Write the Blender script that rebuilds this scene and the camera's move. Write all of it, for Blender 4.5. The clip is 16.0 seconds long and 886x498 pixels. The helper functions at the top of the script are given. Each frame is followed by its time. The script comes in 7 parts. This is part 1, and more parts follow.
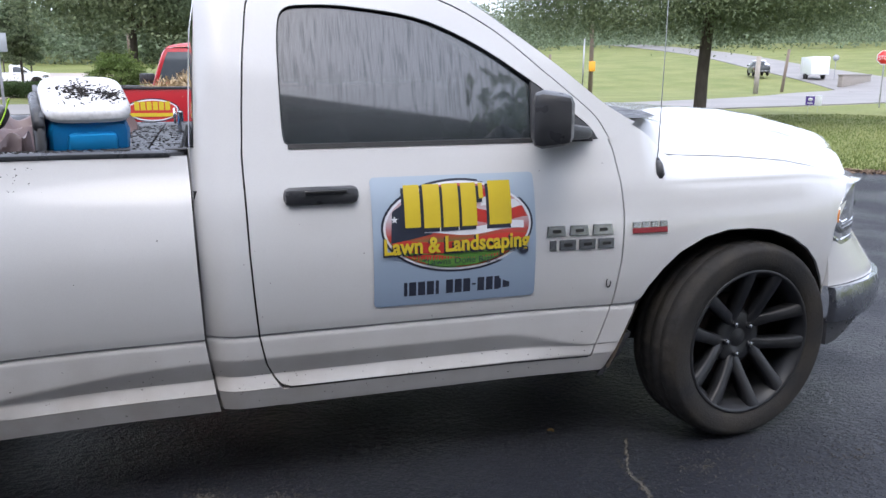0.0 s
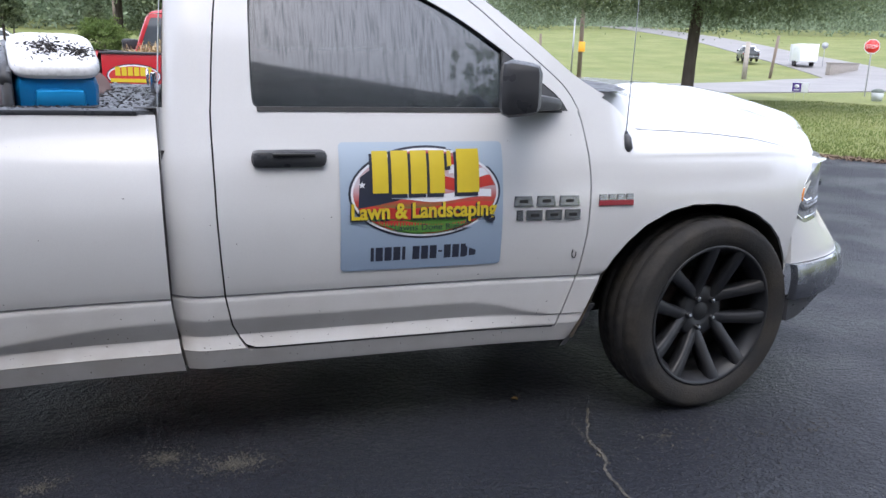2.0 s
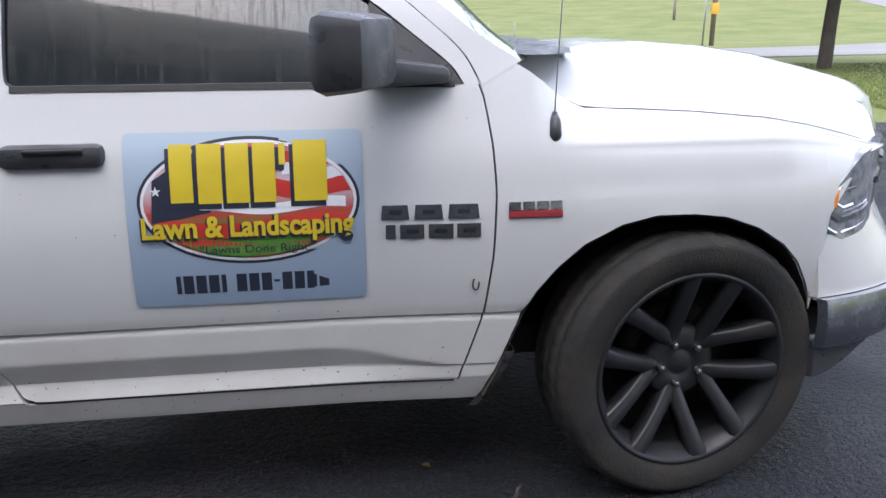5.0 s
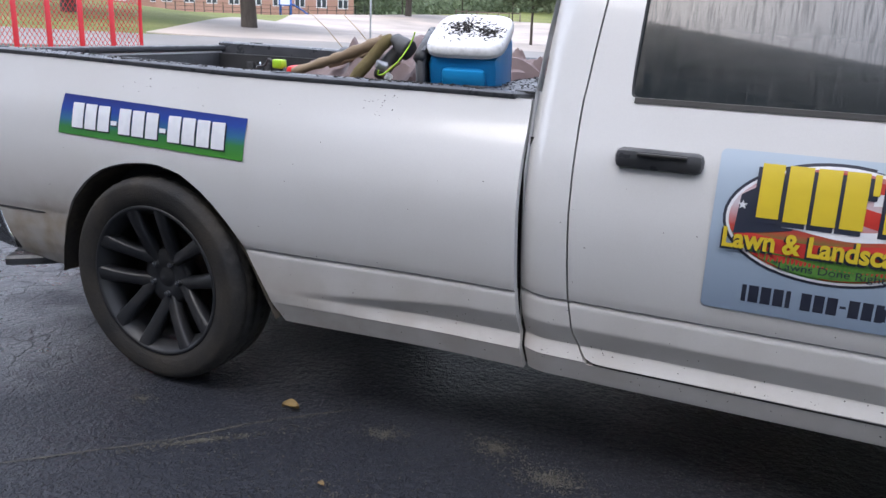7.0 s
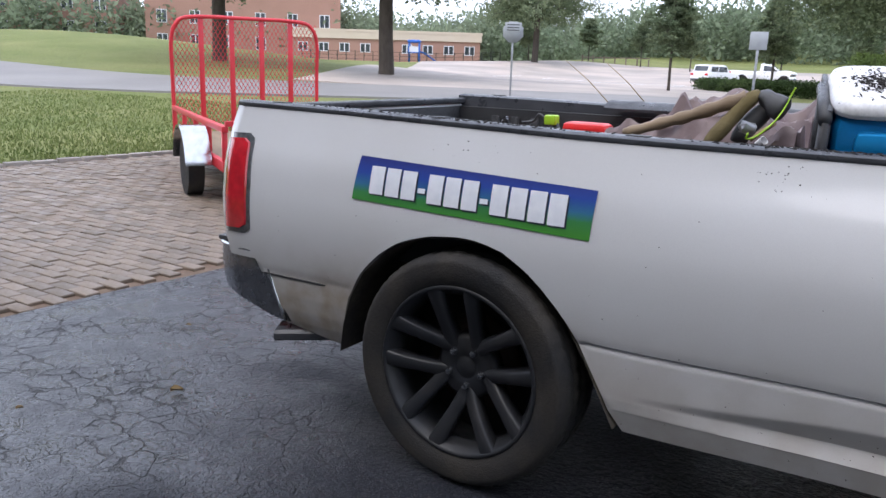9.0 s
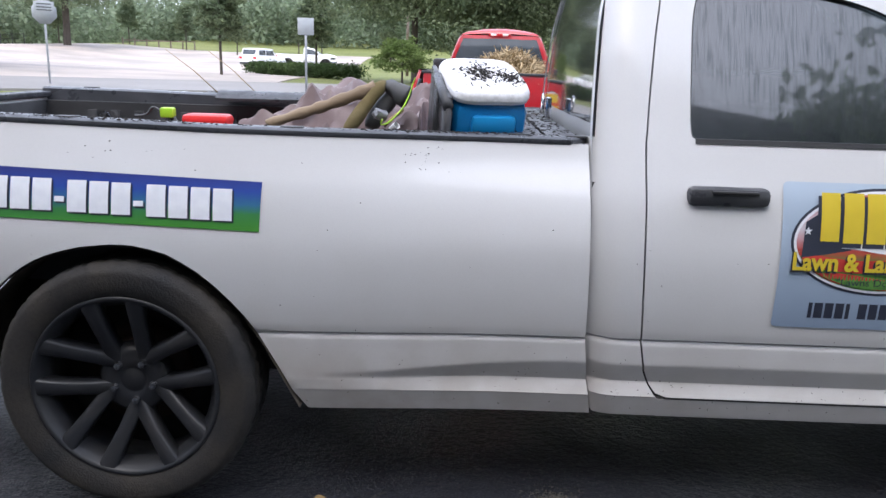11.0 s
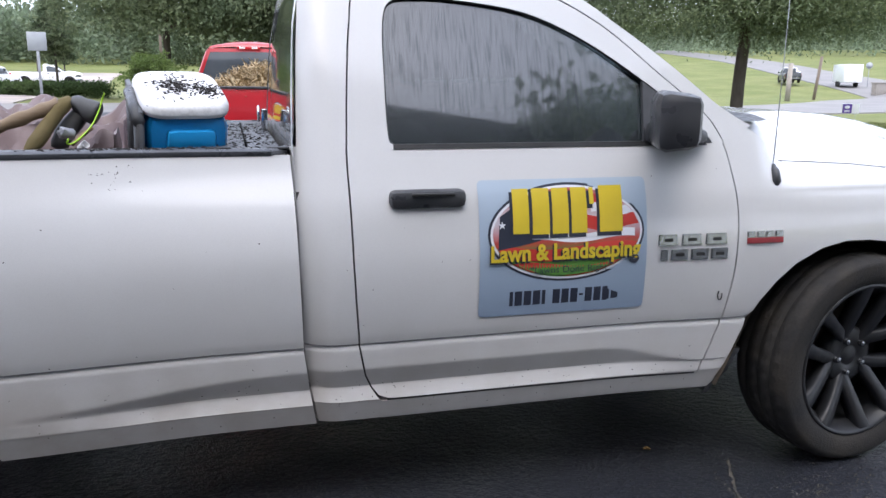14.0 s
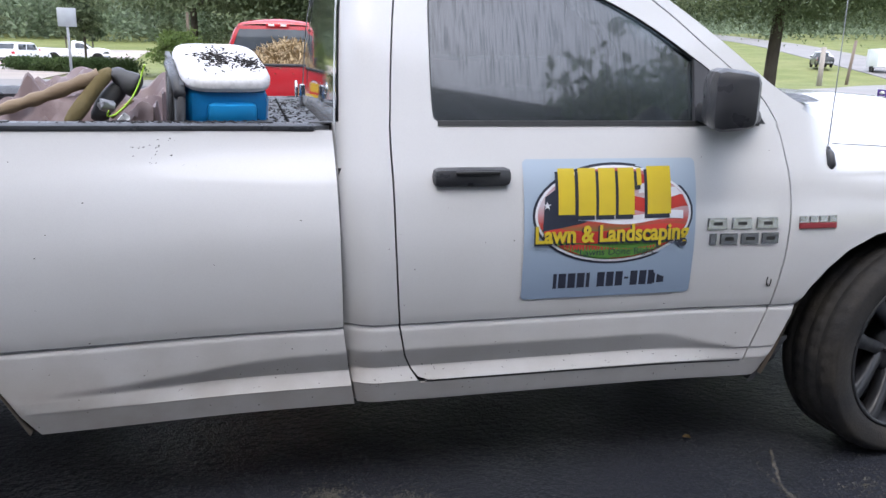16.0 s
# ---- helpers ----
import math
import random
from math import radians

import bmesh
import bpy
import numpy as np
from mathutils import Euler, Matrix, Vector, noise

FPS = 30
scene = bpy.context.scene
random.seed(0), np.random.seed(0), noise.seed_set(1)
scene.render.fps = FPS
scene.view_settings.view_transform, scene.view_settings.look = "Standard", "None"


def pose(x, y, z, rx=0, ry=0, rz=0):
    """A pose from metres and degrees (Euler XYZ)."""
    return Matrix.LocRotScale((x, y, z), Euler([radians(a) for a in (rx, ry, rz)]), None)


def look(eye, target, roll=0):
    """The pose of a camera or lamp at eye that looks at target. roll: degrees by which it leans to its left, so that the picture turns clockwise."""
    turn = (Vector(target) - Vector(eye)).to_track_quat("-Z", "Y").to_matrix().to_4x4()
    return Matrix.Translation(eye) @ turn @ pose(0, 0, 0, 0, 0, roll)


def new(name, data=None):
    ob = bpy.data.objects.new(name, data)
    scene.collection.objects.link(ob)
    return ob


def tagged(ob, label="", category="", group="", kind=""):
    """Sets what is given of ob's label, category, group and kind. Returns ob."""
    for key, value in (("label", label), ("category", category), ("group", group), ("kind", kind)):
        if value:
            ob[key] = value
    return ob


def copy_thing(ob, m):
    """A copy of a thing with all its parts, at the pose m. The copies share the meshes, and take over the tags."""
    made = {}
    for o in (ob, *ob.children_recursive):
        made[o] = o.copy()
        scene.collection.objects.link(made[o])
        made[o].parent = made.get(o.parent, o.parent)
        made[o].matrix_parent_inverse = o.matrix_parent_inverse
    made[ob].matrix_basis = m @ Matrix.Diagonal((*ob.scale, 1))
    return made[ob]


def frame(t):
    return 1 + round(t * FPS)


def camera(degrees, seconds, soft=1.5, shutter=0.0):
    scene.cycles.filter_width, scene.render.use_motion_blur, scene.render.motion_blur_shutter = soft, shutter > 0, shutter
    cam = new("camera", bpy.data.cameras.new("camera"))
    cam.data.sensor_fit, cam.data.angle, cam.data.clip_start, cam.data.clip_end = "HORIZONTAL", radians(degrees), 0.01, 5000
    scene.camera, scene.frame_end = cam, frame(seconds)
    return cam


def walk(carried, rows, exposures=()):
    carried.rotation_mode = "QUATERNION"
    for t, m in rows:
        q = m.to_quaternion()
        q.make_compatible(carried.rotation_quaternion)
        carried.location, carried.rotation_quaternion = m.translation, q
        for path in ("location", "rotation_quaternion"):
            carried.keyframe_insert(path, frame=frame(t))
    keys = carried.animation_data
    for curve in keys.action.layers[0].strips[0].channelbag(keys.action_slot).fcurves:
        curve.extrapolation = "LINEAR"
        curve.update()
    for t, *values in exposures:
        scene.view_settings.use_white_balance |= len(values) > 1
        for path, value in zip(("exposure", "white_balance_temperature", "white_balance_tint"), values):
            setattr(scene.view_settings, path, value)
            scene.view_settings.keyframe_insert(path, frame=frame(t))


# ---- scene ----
cam = camera(58.7, 16.0)
PATH = [
    (0, (-2.069, -2.565, 1.472), (-1.507, -0.695, 1.039), -0.1),
    (0.5, (-2.126, -2.57, 1.463), (-1.564, -0.699, 1.036), 0.6),
    (1, (-2.222, -2.575, 1.445), (-1.64, -0.712, 1.007), 1.3),
    (1.5, (-2.222, -2.608, 1.444), (-1.615, -0.758, 0.986), 1.9),
    (2, (-2.016, -2.62, 1.441), (-1.422, -0.774, 0.954), 1.6),
    (2.5, (-1.858, -2.611, 1.446), (-1.271, -0.775, 0.912), 0.4),
    (3, (-1.794, -2.498, 1.426), (-1.147, -0.691, 0.866), -0.0),
    (3.2, (-1.762, -2.429, 1.425), (-1.08, -0.638, 0.853), -0.1),
    (5.5, (-0.942, -1.979, 1.398), (-0.978, -0.058, 0.84), -0.1),
    (6, (-0.977, -2.049, 1.429), (-1.369, -0.168, 0.872), 0.2),
    (6.5, (-1.16, -2.177, 1.434), (-1.766, -0.353, 0.879), 1.1),
    (7, (-1.358, -2.249, 1.434), (-2.133, -0.49, 0.881), 2.3),
    (7.5, (-1.573, -2.161, 1.402), (-2.544, -0.49, 0.887), 2.9),
    (8, (-1.807, -2.076, 1.43), (-2.893, -0.469, 0.943), 2.5),
    (8.2, (-1.892, -2.108, 1.427), (-2.985, -0.503, 0.948), 2.4),
    (10.3, (-2.66, -2.239, 1.442), (-3.188, -0.363, 0.993), 0.8),
    (10.5, (-2.661, -2.288, 1.443), (-3.022, -0.374, 0.988), 1.3),
    (11, (-2.526, -2.339, 1.454), (-2.562, -0.394, 0.99), 1.7),
    (11.5, (-2.344, -2.387, 1.445), (-2.265, -0.441, 0.992), 1.0),
    (12, (-2.24, -2.408, 1.444), (-2.023, -0.47, 1.0), 0.6),
    (12.5, (-2.271, -2.369, 1.449), (-1.938, -0.446, 1.01), 0.4),
    (13, (-2.366, -2.315, 1.455), (-1.941, -0.411, 1.014), 0.4),
    (13.5, (-2.334, -2.318, 1.445), (-1.855, -0.425, 1.014), 0.5),
    (14, (-2.304, -2.353, 1.451), (-1.795, -0.466, 1.027), 0.5),
    (14.5, (-2.297, -2.351, 1.45), (-1.762, -0.467, 1.042), 0.5),
    (15, (-2.293, -2.348, 1.454), (-1.73, -0.471, 1.052), 0.6),
    (15.5, (-2.305, -2.326, 1.453), (-1.771, -0.445, 1.034), 0.9),
    (16, (-2.355, -2.286, 1.432), (-1.902, -0.396, 0.962), 1.1),
]
walk(cam, [(t, look(eye, target, roll)) for t, eye, target, roll in PATH],
     [(0, 0.62), (3, 0.70), (5.5, 0.68), (6.5, 0.70), (7.2, 0.55), (8.2, 0.22), (10.3, 0.60), (11, 0.66), (12, 0.67), (13, 0.61), (15.5, 0.63), (16, 0.71)])

# ---- sky, sun, exposure ----
scene.view_settings.exposure = 0.3
world = bpy.data.worlds.new("world")
scene.world = world
world.use_nodes = True
_nt = world.node_tree
_nt.nodes.clear()
_sky = _nt.nodes.new("ShaderNodeTexSky")
_sky.sky_type, _sky.sun_disc = "NISHITA", False
_sky.sun_elevation, _sky.sun_rotation = radians(52), radians(200)
_sky.air_density, _sky.dust_density = 1.2, 4.0
_bg = _nt.nodes.new("ShaderNodeBackground")
_bg.inputs["Strength"].default_value = 0.07
_cloud = _nt.nodes.new("ShaderNodeBackground")
_cloud.inputs["Color"].default_value = (0.875, 0.945, 1.170, 1)
_cloud.inputs["Strength"].default_value = 1.3
_add = _nt.nodes.new("ShaderNodeAddShader")
_out = _nt.nodes.new("ShaderNodeOutputWorld")
_nt.links.new(_sky.outputs[0], _bg.inputs["Color"])
_nt.links.new(_bg.outputs[0], _add.inputs[0])
_nt.links.new(_cloud.outputs[0], _add.inputs[1])
_nt.links.new(_add.outputs[0], _out.inputs[0])
_sun = bpy.data.lights.new("sun", "SUN")
_sun.energy, _sun.angle, _sun.color = 0.8, radians(30), (1.0, 0.97, 0.94)
sun = new("sun", _sun)
sun.matrix_world = look((0, 0, 40), (6, 14, 0))


# ---- materials ----
def material(name, color, rough=0.5, metal=0.0, tint=None, scale=6.0, amount=0.5, fine=0.0, fine_scale=120.0,
             bump=0.0, bump_scale=60.0, rough_var=0.0, coat=0.0, spec=0.5, stretch=(1, 1, 1), random_tint=0.0):
    """A procedural surface: two tones by broad noise, fine speckle, bump and a varied roughness."""
    m = bpy.data.materials.new(name)
    m.use_nodes = True
    t = m.node_tree
    b = t.nodes["Principled BSDF"]
    b.inputs["Roughness"].default_value = rough
    b.inputs["Metallic"].default_value = metal
    b.inputs["Specular IOR Level"].default_value = spec
    if coat:
        b.inputs["Coat Weight"].default_value = coat
        b.inputs["Coat Roughness"].default_value = 0.06
    geo = t.nodes.new("ShaderNodeTexCoord")
    mp = t.nodes.new("ShaderNodeMapping")
    mp.inputs["Scale"].default_value = stretch
    t.links.new(geo.outputs["Object"], mp.inputs[0])

    def noise_tex(s, detail=5.0, lo=0.35, hi=0.65):
        n = t.nodes.new("ShaderNodeTexNoise")
        n.inputs["Scale"].default_value, n.inputs["Detail"].default_value = s, detail
        t.links.new(mp.outputs[0], n.inputs["Vector"])
        r = t.nodes.new("ShaderNodeMapRange")
        r.inputs[1].default_value, r.inputs[2].default_value = lo, hi
        t.links.new(n.outputs["Fac"], r.inputs[0])
        return r.outputs[0]

    def mix(fac, a, c, mode="MIX"):
        n = t.nodes.new("ShaderNodeMix")
        n.data_type, n.blend_type = "RGBA", mode
        for sock, v in ((n.inputs[0], fac), (n.inputs[6], a), (n.inputs[7], c)):
            if isinstance(v, (int, float)):
                sock.default_value = v
            elif isinstance(v, tuple):
                sock.default_value = (*v, 1)
            else:
                t.links.new(v, sock)
        return n.outputs[2]

    col = color
    if tint:
        f = noise_tex(scale)
        k = t.nodes.new("ShaderNodeMath")
        k.operation = "MULTIPLY"
        k.inputs[1].default_value = amount
        t.links.new(f, k.inputs[0])
        col = mix(k.outputs[0], color, tint)
    if fine:
        f = noise_tex(fine_scale, 3.0, 0.4, 0.7)
        k = t.nodes.new("ShaderNodeMath")
        k.operation = "MULTIPLY"
        k.inputs[1].default_value = fine
        t.links.new(f, k.inputs[0])
        col = mix(k.outputs[0], col, tuple(c * 0.35 for c in color))
    if random_tint:
        info = t.nodes.new("ShaderNodeObjectInfo")
        isl = t.nodes.new("ShaderNodeNewGeometry")
        s = t.nodes.new("ShaderNodeMath")
        s.operation = "ADD"
        t.links.new(info.outputs["Random"], s.inputs[0])
        t.links.new(isl.outputs["Random Per Island"], s.inputs[1])
        fr = t.nodes.new("ShaderNodeMath")
        fr.operation = "FRACT"
        t.links.new(s.outputs[0], fr.inputs[0])
        r = t.nodes.new("ShaderNodeMapRange")
        r.inputs[3].default_value, r.inputs[4].default_value = 1 - random_tint, 1 + random_tint
        t.links.new(fr.outputs[0], r.inputs[0])
        h = t.nodes.new("ShaderNodeHueSaturation")
        t.links.new(r.outputs[0], h.inputs["Value"])
        if isinstance(col, tuple):
            h.inputs["Color"].default_value = (*col, 1)
        else:
            t.links.new(col, h.inputs["Color"])
        col = h.outputs[0]
    if isinstance(col, tuple):
        b.inputs["Base Color"].default_value = (*col, 1)
    else:
        t.links.new(col, b.inputs["Base Color"])
    if rough_var:
        f = noise_tex(scale * 1.7)
        r = t.nodes.new("ShaderNodeMapRange")
        r.inputs[3].default_value, r.inputs[4].default_value = max(0.02, rough - rough_var), min(1, rough + rough_var)
        t.links.new(f, r.inputs[0])
        t.links.new(r.outputs[0], b.inputs["Roughness"])
    if bump:
        n = t.nodes.new("ShaderNodeTexNoise")
        n.inputs["Scale"].default_value, n.inputs["Detail"].default_value = bump_scale, 6.0
        t.links.new(mp.outputs[0], n.inputs["Vector"])
        u = t.nodes.new("ShaderNodeBump")
        u.inputs["Strength"].default_value, u.inputs["Distance"].default_value = bump, 0.01
        t.links.new(n.outputs["Fac"], u.inputs["Height"])
        t.links.new(u.outputs[0], b.inputs["Normal"])
    return m


def glass(name, color, rough=0.03, trans=0.9, spec=0.8):
    m = bpy.data.materials.new(name)
    m.use_nodes = True
    b = m.node_tree.nodes["Principled BSDF"]
    b.inputs["Base Color"].default_value = (*color, 1)
    b.inputs["Roughness"].default_value = rough
    b.inputs["Transmission Weight"].default_value = trans
    b.inputs["Specular IOR Level"].default_value = spec
    return m


def leaf_material(name, dark, light):
    m = material(name, dark, 0.6, tint=light, scale=0.35, amount=0.9, random_tint=0.35, spec=0.3)
    b = m.node_tree.nodes["Principled BSDF"]
    t = m.node_tree
    tr = t.nodes.new("ShaderNodeBsdfTranslucent")
    src = b.inputs["Base Color"].links[0].from_socket
    t.links.new(src, tr.inputs["Color"])
    mx = t.nodes.new("ShaderNodeMixShader")
    mx.inputs[0].default_value = 0.5
    t.links.new(b.outputs[0], mx.inputs[1])
    t.links.new(tr.outputs[0], mx.inputs[2])
    t.links.new(mx.outputs[0], t.nodes["Material Output"].inputs["Surface"])
    return m


WHITE = material("white_paint", (0.60, 0.605, 0.61), 0.24, tint=(0.55, 0.545, 0.535), scale=2.2, amount=0.4, fine=0.06, fine_scale=300, coat=0.75)


def add_grime_shade(m):
    """Brown dust thrown up behind the rear wheel; along the sills thin road dirt plus shade painted in low down."""
    t = m.node_tree
    b = t.nodes["Principled BSDF"]
    src = b.inputs["Base Color"].links[0].from_socket
    co = t.nodes.new("ShaderNodeTexCoord")
    sp = t.nodes.new("ShaderNodeSeparateXYZ")
    t.links.new(co.outputs["Object"], sp.inputs[0])
    nz = t.nodes.new("ShaderNodeTexNoise")
    nz.inputs["Scale"].default_value, nz.inputs["Detail"].default_value = 7.0, 8.0
    t.links.new(co.outputs["Object"], nz.inputs["Vector"])

    def span(sock, a0, a1, b0, b1):
        n = t.nodes.new("ShaderNodeMapRange")
        n.interpolation_type = "SMOOTHSTEP"
        for k, v in zip((1, 2, 3, 4), (a0, a1, b0, b1)):
            n.inputs[k].default_value = v
        t.links.new(sock, n.inputs[0])
        return n.outputs[0]

    def calc(op, x, y):
        n = t.nodes.new("ShaderNodeMath")
        n.operation, n.use_clamp = op, True
        for k, v in ((0, x), (1, y)):
            if isinstance(v, float):
                n.inputs[k].default_value = v
            else:
                t.links.new(v, n.inputs[k])
        return n.outputs[0]
    rough_edge = span(nz.outputs["Fac"], 0.3, 0.7, 0.62, 1.0)
    behind = calc("MULTIPLY", span(sp.outputs[0], -4.0, -3.55, 1.0, 0.0), span(sp.outputs[0], -4.60, -4.10, 0.30, 1.0))
    thrown = calc("MULTIPLY", behind, span(sp.outputs[2], 0.36, 0.90, 1.0, 0.0))
    # road dirt and the lower flank's shade, painted as one tone by height
    film_shade = calc("MULTIPLY", span(sp.outputs[2], 0.38, 0.80, 0.62, 0.0), span(sp.outputs[0], -3.4, -0.6, 1.0, 0.45))
    total = calc("MULTIPLY", calc("ADD", thrown, film_shade), rough_edge)
    mx = t.nodes.new("ShaderNodeMix")
    mx.data_type = "RGBA"
    t.links.new(total, mx.inputs[0])
    t.links.new(src, mx.inputs[6])
    mx.inputs[7].default_value = (0.25, 0.20, 0.145, 1)
    t.links.new(mx.outputs[2], b.inputs["Base Color"])
    return m


add_grime_shade(WHITE)
RED = material("red_paint", (0.42, 0.012, 0.02), 0.3, tint=(0.36, 0.012, 0.018), scale=3, coat=0.5)
CAR_WHITE = material("car_white", (0.74, 0.75, 0.76), 0.3, tint=(0.66, 0.67, 0.68), scale=2, coat=0.5)
CAR_DARK = material("car_dark", (0.03, 0.035, 0.045), 0.3, tint=(0.05, 0.055, 0.06), scale=2, coat=0.5)
CAR_BLUE = material("car_blue", (0.06, 0.12, 0.16), 0.3, tint=(0.05, 0.1, 0.13), scale=2, coat=0.5)
BLACK = material("black_plastic", (0.030, 0.032, 0.036), 0.40, tint=(0.06, 0.06, 0.066), scale=9, amount=0.5, bump=0.12, bump_scale=400, rough_var=0.15)
RAIL = material("weathered_plastic", (0.048, 0.051, 0.058), 0.36, tint=(0.085, 0.088, 0.098), scale=7, amount=0.6, bump=0.15, bump_scale=300, rough_var=0.15)
TRIM = material("black_rubber_trim", (0.012, 0.012, 0.013), 0.5, tint=(0.03, 0.03, 0.03), scale=12)
UNDER = material("underbody", (0.022, 0.022, 0.023), 0.85, tint=(0.025, 0.022, 0.02), scale=7)
LINER = material("bed_liner", (0.02, 0.021, 0.023), 0.6, tint=(0.045, 0.045, 0.047), scale=5, bump=0.4, bump_scale=250)
TYRE = material("tyre_rubber", (0.020, 0.020, 0.021), 0.8, tint=(0.050, 0.043, 0.035), scale=6, amount=0.7, spec=0.3, fine=0.3, fine_scale=90, bump=0.3, bump_scale=150)
RIM = material("black_rim", (0.015, 0.0165, 0.020), 0.42, tint=(0.030, 0.029, 0.029), scale=9, amount=0.5, rough_var=0.1, spec=0.35)
HOUSING = material("lamp_housing", (0.05, 0.053, 0.058), 0.25, tint=(0.13, 0.135, 0.14), scale=40, amount=0.7, coat=0.6)
ARCH_DUST = material("dusty_liner", (0.040, 0.036, 0.033), 0.9, tint=(0.095, 0.076, 0.056), scale=7, amount=0.9, fine=0.3, fine_scale=60, spec=0.2)
CHROME = material("chrome", (0.62, 0.63, 0.65), 0.16, 1.0, tint=(0.4, 0.4, 0.42), scale=12, amount=0.4)
STEEL = material("galvanised_steel", (0.38, 0.39, 0.41), 0.45, 0.8, tint=(0.28, 0.28, 0.3), scale=14, amount=0.6)
BUMPER = material("smoked_chrome", (0.24, 0.25, 0.27), 0.22, 0.9, tint=(0.16, 0.165, 0.18), scale=14, amount=0.6, rough_var=0.1)
RUST = material("brake_rust", (0.035, 0.022, 0.017), 0.7, 0.3, tint=(0.07, 0.035, 0.022), scale=16)
TINTED = glass("tinted_glass", (0.05, 0.055, 0.06), 0.04, 0.55, 1.0)
SCREEN = glass("windscreen_glass", (0.55, 0.62, 0.60), 0.03, 0.7, 1.0)
LAMP_RED = material("red_lens", (0.55, 0.012, 0.022), 0.14, tint=(0.30, 0.006, 0.012), scale=25, amount=0.6, coat=0.8)
LAMP_CLEAR = material("clear_lens", (0.42, 0.43, 0.44), 0.10, 0.5, tint=(0.10, 0.11, 0.12), scale=26, amount=0.8, coat=1.0)
AMBER = material("amber_lens", (0.7, 0.22, 0.02), 0.25, coat=0.6)


def asphalt_material():
    """Black sealed asphalt: pale stones in dark binder, hairline texture, damp patches, soaked towards the brick apron."""
    m = bpy.data.materials.new("wet_asphalt")
    m.use_nodes = True
    t = m.node_tree
    b = t.nodes["Principled BSDF"]
    co = t.nodes.new("ShaderNodeTexCoord")

    def tex(kind, scale, detail=4.0):
        n = t.nodes.new(kind)
        n.inputs["Scale"].default_value = scale
        if kind == "ShaderNodeTexNoise":
            n.inputs["Detail"].default_value = detail
        t.links.new(co.outputs["Object"], n.inputs["Vector"])
        return n

    def span(sock, a0, a1, b0, b1):
        n = t.nodes.new("ShaderNodeMapRange")
        for k, v in zip((1, 2, 3, 4), (a0, a1, b0, b1)):
            n.inputs[k].default_value = v
        t.links.new(sock, n.inputs[0])
        return n.outputs[0]

    def calc(op, x, y):
        n = t.nodes.new("ShaderNodeMath")
        n.operation = op
        for k, v in ((0, x), (1, y)):
            if isinstance(v, float):
                n.inputs[k].default_value = v
            else:
                t.links.new(v, n.inputs[k])
        return n.outputs[0]

    stones = tex("ShaderNodeTexVoronoi", 95)
    speck = span(stones.outputs["Distance"], 0.0, 0.42, 1.0, 0.0)
    pick = span(tex("ShaderNodeTexNoise", 60, 4).outputs["Fac"], 0.47, 0.66, 0.0, 1.0)
    broad = span(tex("ShaderNodeTexNoise", 0.8, 5).outputs["Fac"], 0.4, 0.65, 0.0, 1.0)
    light = calc("MULTIPLY", calc("MULTIPLY", speck, pick), calc("MULTIPLY_ADD", broad, 0.75))
    cr = t.nodes.new("ShaderNodeMix")
    cr.data_type = "RGBA"
    cr.inputs[6].default_value, cr.inputs[7].default_value = (0.0175, 0.0190, 0.0250, 1), (0.155, 0.150, 0.142, 1)
    t.links.new(light, cr.inputs[0])
    sep = t.nodes.new("ShaderNodeSeparateXYZ")
    t.links.new(co.outputs["Object"], sep.inputs[0])
    soak = span(calc("ADD", sep.outputs[0], span(tex("ShaderNodeTexNoise", 1.3, 6).outputs["Fac"], 0.0, 1.0, -1.6, 1.6)), -4.9, -4.1, 1.0, 0.0)
    damp = span(tex("ShaderNodeTexNoise", 1.1, 7).outputs["Fac"], 0.42, 0.6, 0.34, 0.56)
    wet = span(tex("ShaderNodeTexNoise", 5.0, 8).outputs["Fac"], 0.38, 0.62, 0.14, 0.50)
    wob = t.nodes.new("ShaderNodeMix")
    wob.data_type, wob.blend_type = "RGBA", "ADD"
    wob.inputs[0].default_value = 0.16
    t.links.new(co.outputs["Object"], wob.inputs[6])
    t.links.new(tex("ShaderNodeTexNoise", 7.0, 5).outputs["Color"], wob.inputs[7])
    net = t.nodes.new("ShaderNodeTexVoronoi")
    net.feature = "DISTANCE_TO_EDGE"
    net.inputs["Scale"].default_value = 8.0
    t.links.new(wob.outputs[2], net.inputs["Vector"])
    gap = calc("MULTIPLY", span(net.outputs["Distance"], 0.010, 0.045, 1.0, 0.0), calc("MULTIPLY", soak, span(tex("ShaderNodeTexNoise", 2.2, 4).outputs["Fac"], 0.42, 0.56, 0.0, 1.0)))
    dk = t.nodes.new("ShaderNodeMix")
    dk.data_type = "RGBA"
    t.links.new(gap, dk.inputs[0])
    t.links.new(cr.outputs[2], dk.inputs[6])
    dk.inputs[7].default_value = (0.006, 0.006, 0.007, 1)
    t.links.new(dk.outputs[2], b.inputs["Base Color"])
    mx = t.nodes.new("ShaderNodeMix")
    t.links.new(soak, mx.inputs[0])
    t.links.new(damp, mx.inputs[2])
    t.links.new(wet, mx.inputs[3])
    t.links.new(calc("ADD", mx.outputs[0], calc("MULTIPLY", gap, 0.4)), b.inputs["Roughness"])
    t.links.new(span(soak, 0.0, 1.0, 0.22, 1.0), b.inputs["Specular IOR Level"])
    bp = t.nodes.new("ShaderNodeBump")
    bp.inputs["Strength"].default_value, bp.inputs["Distance"].default_value = 1.0, 0.011
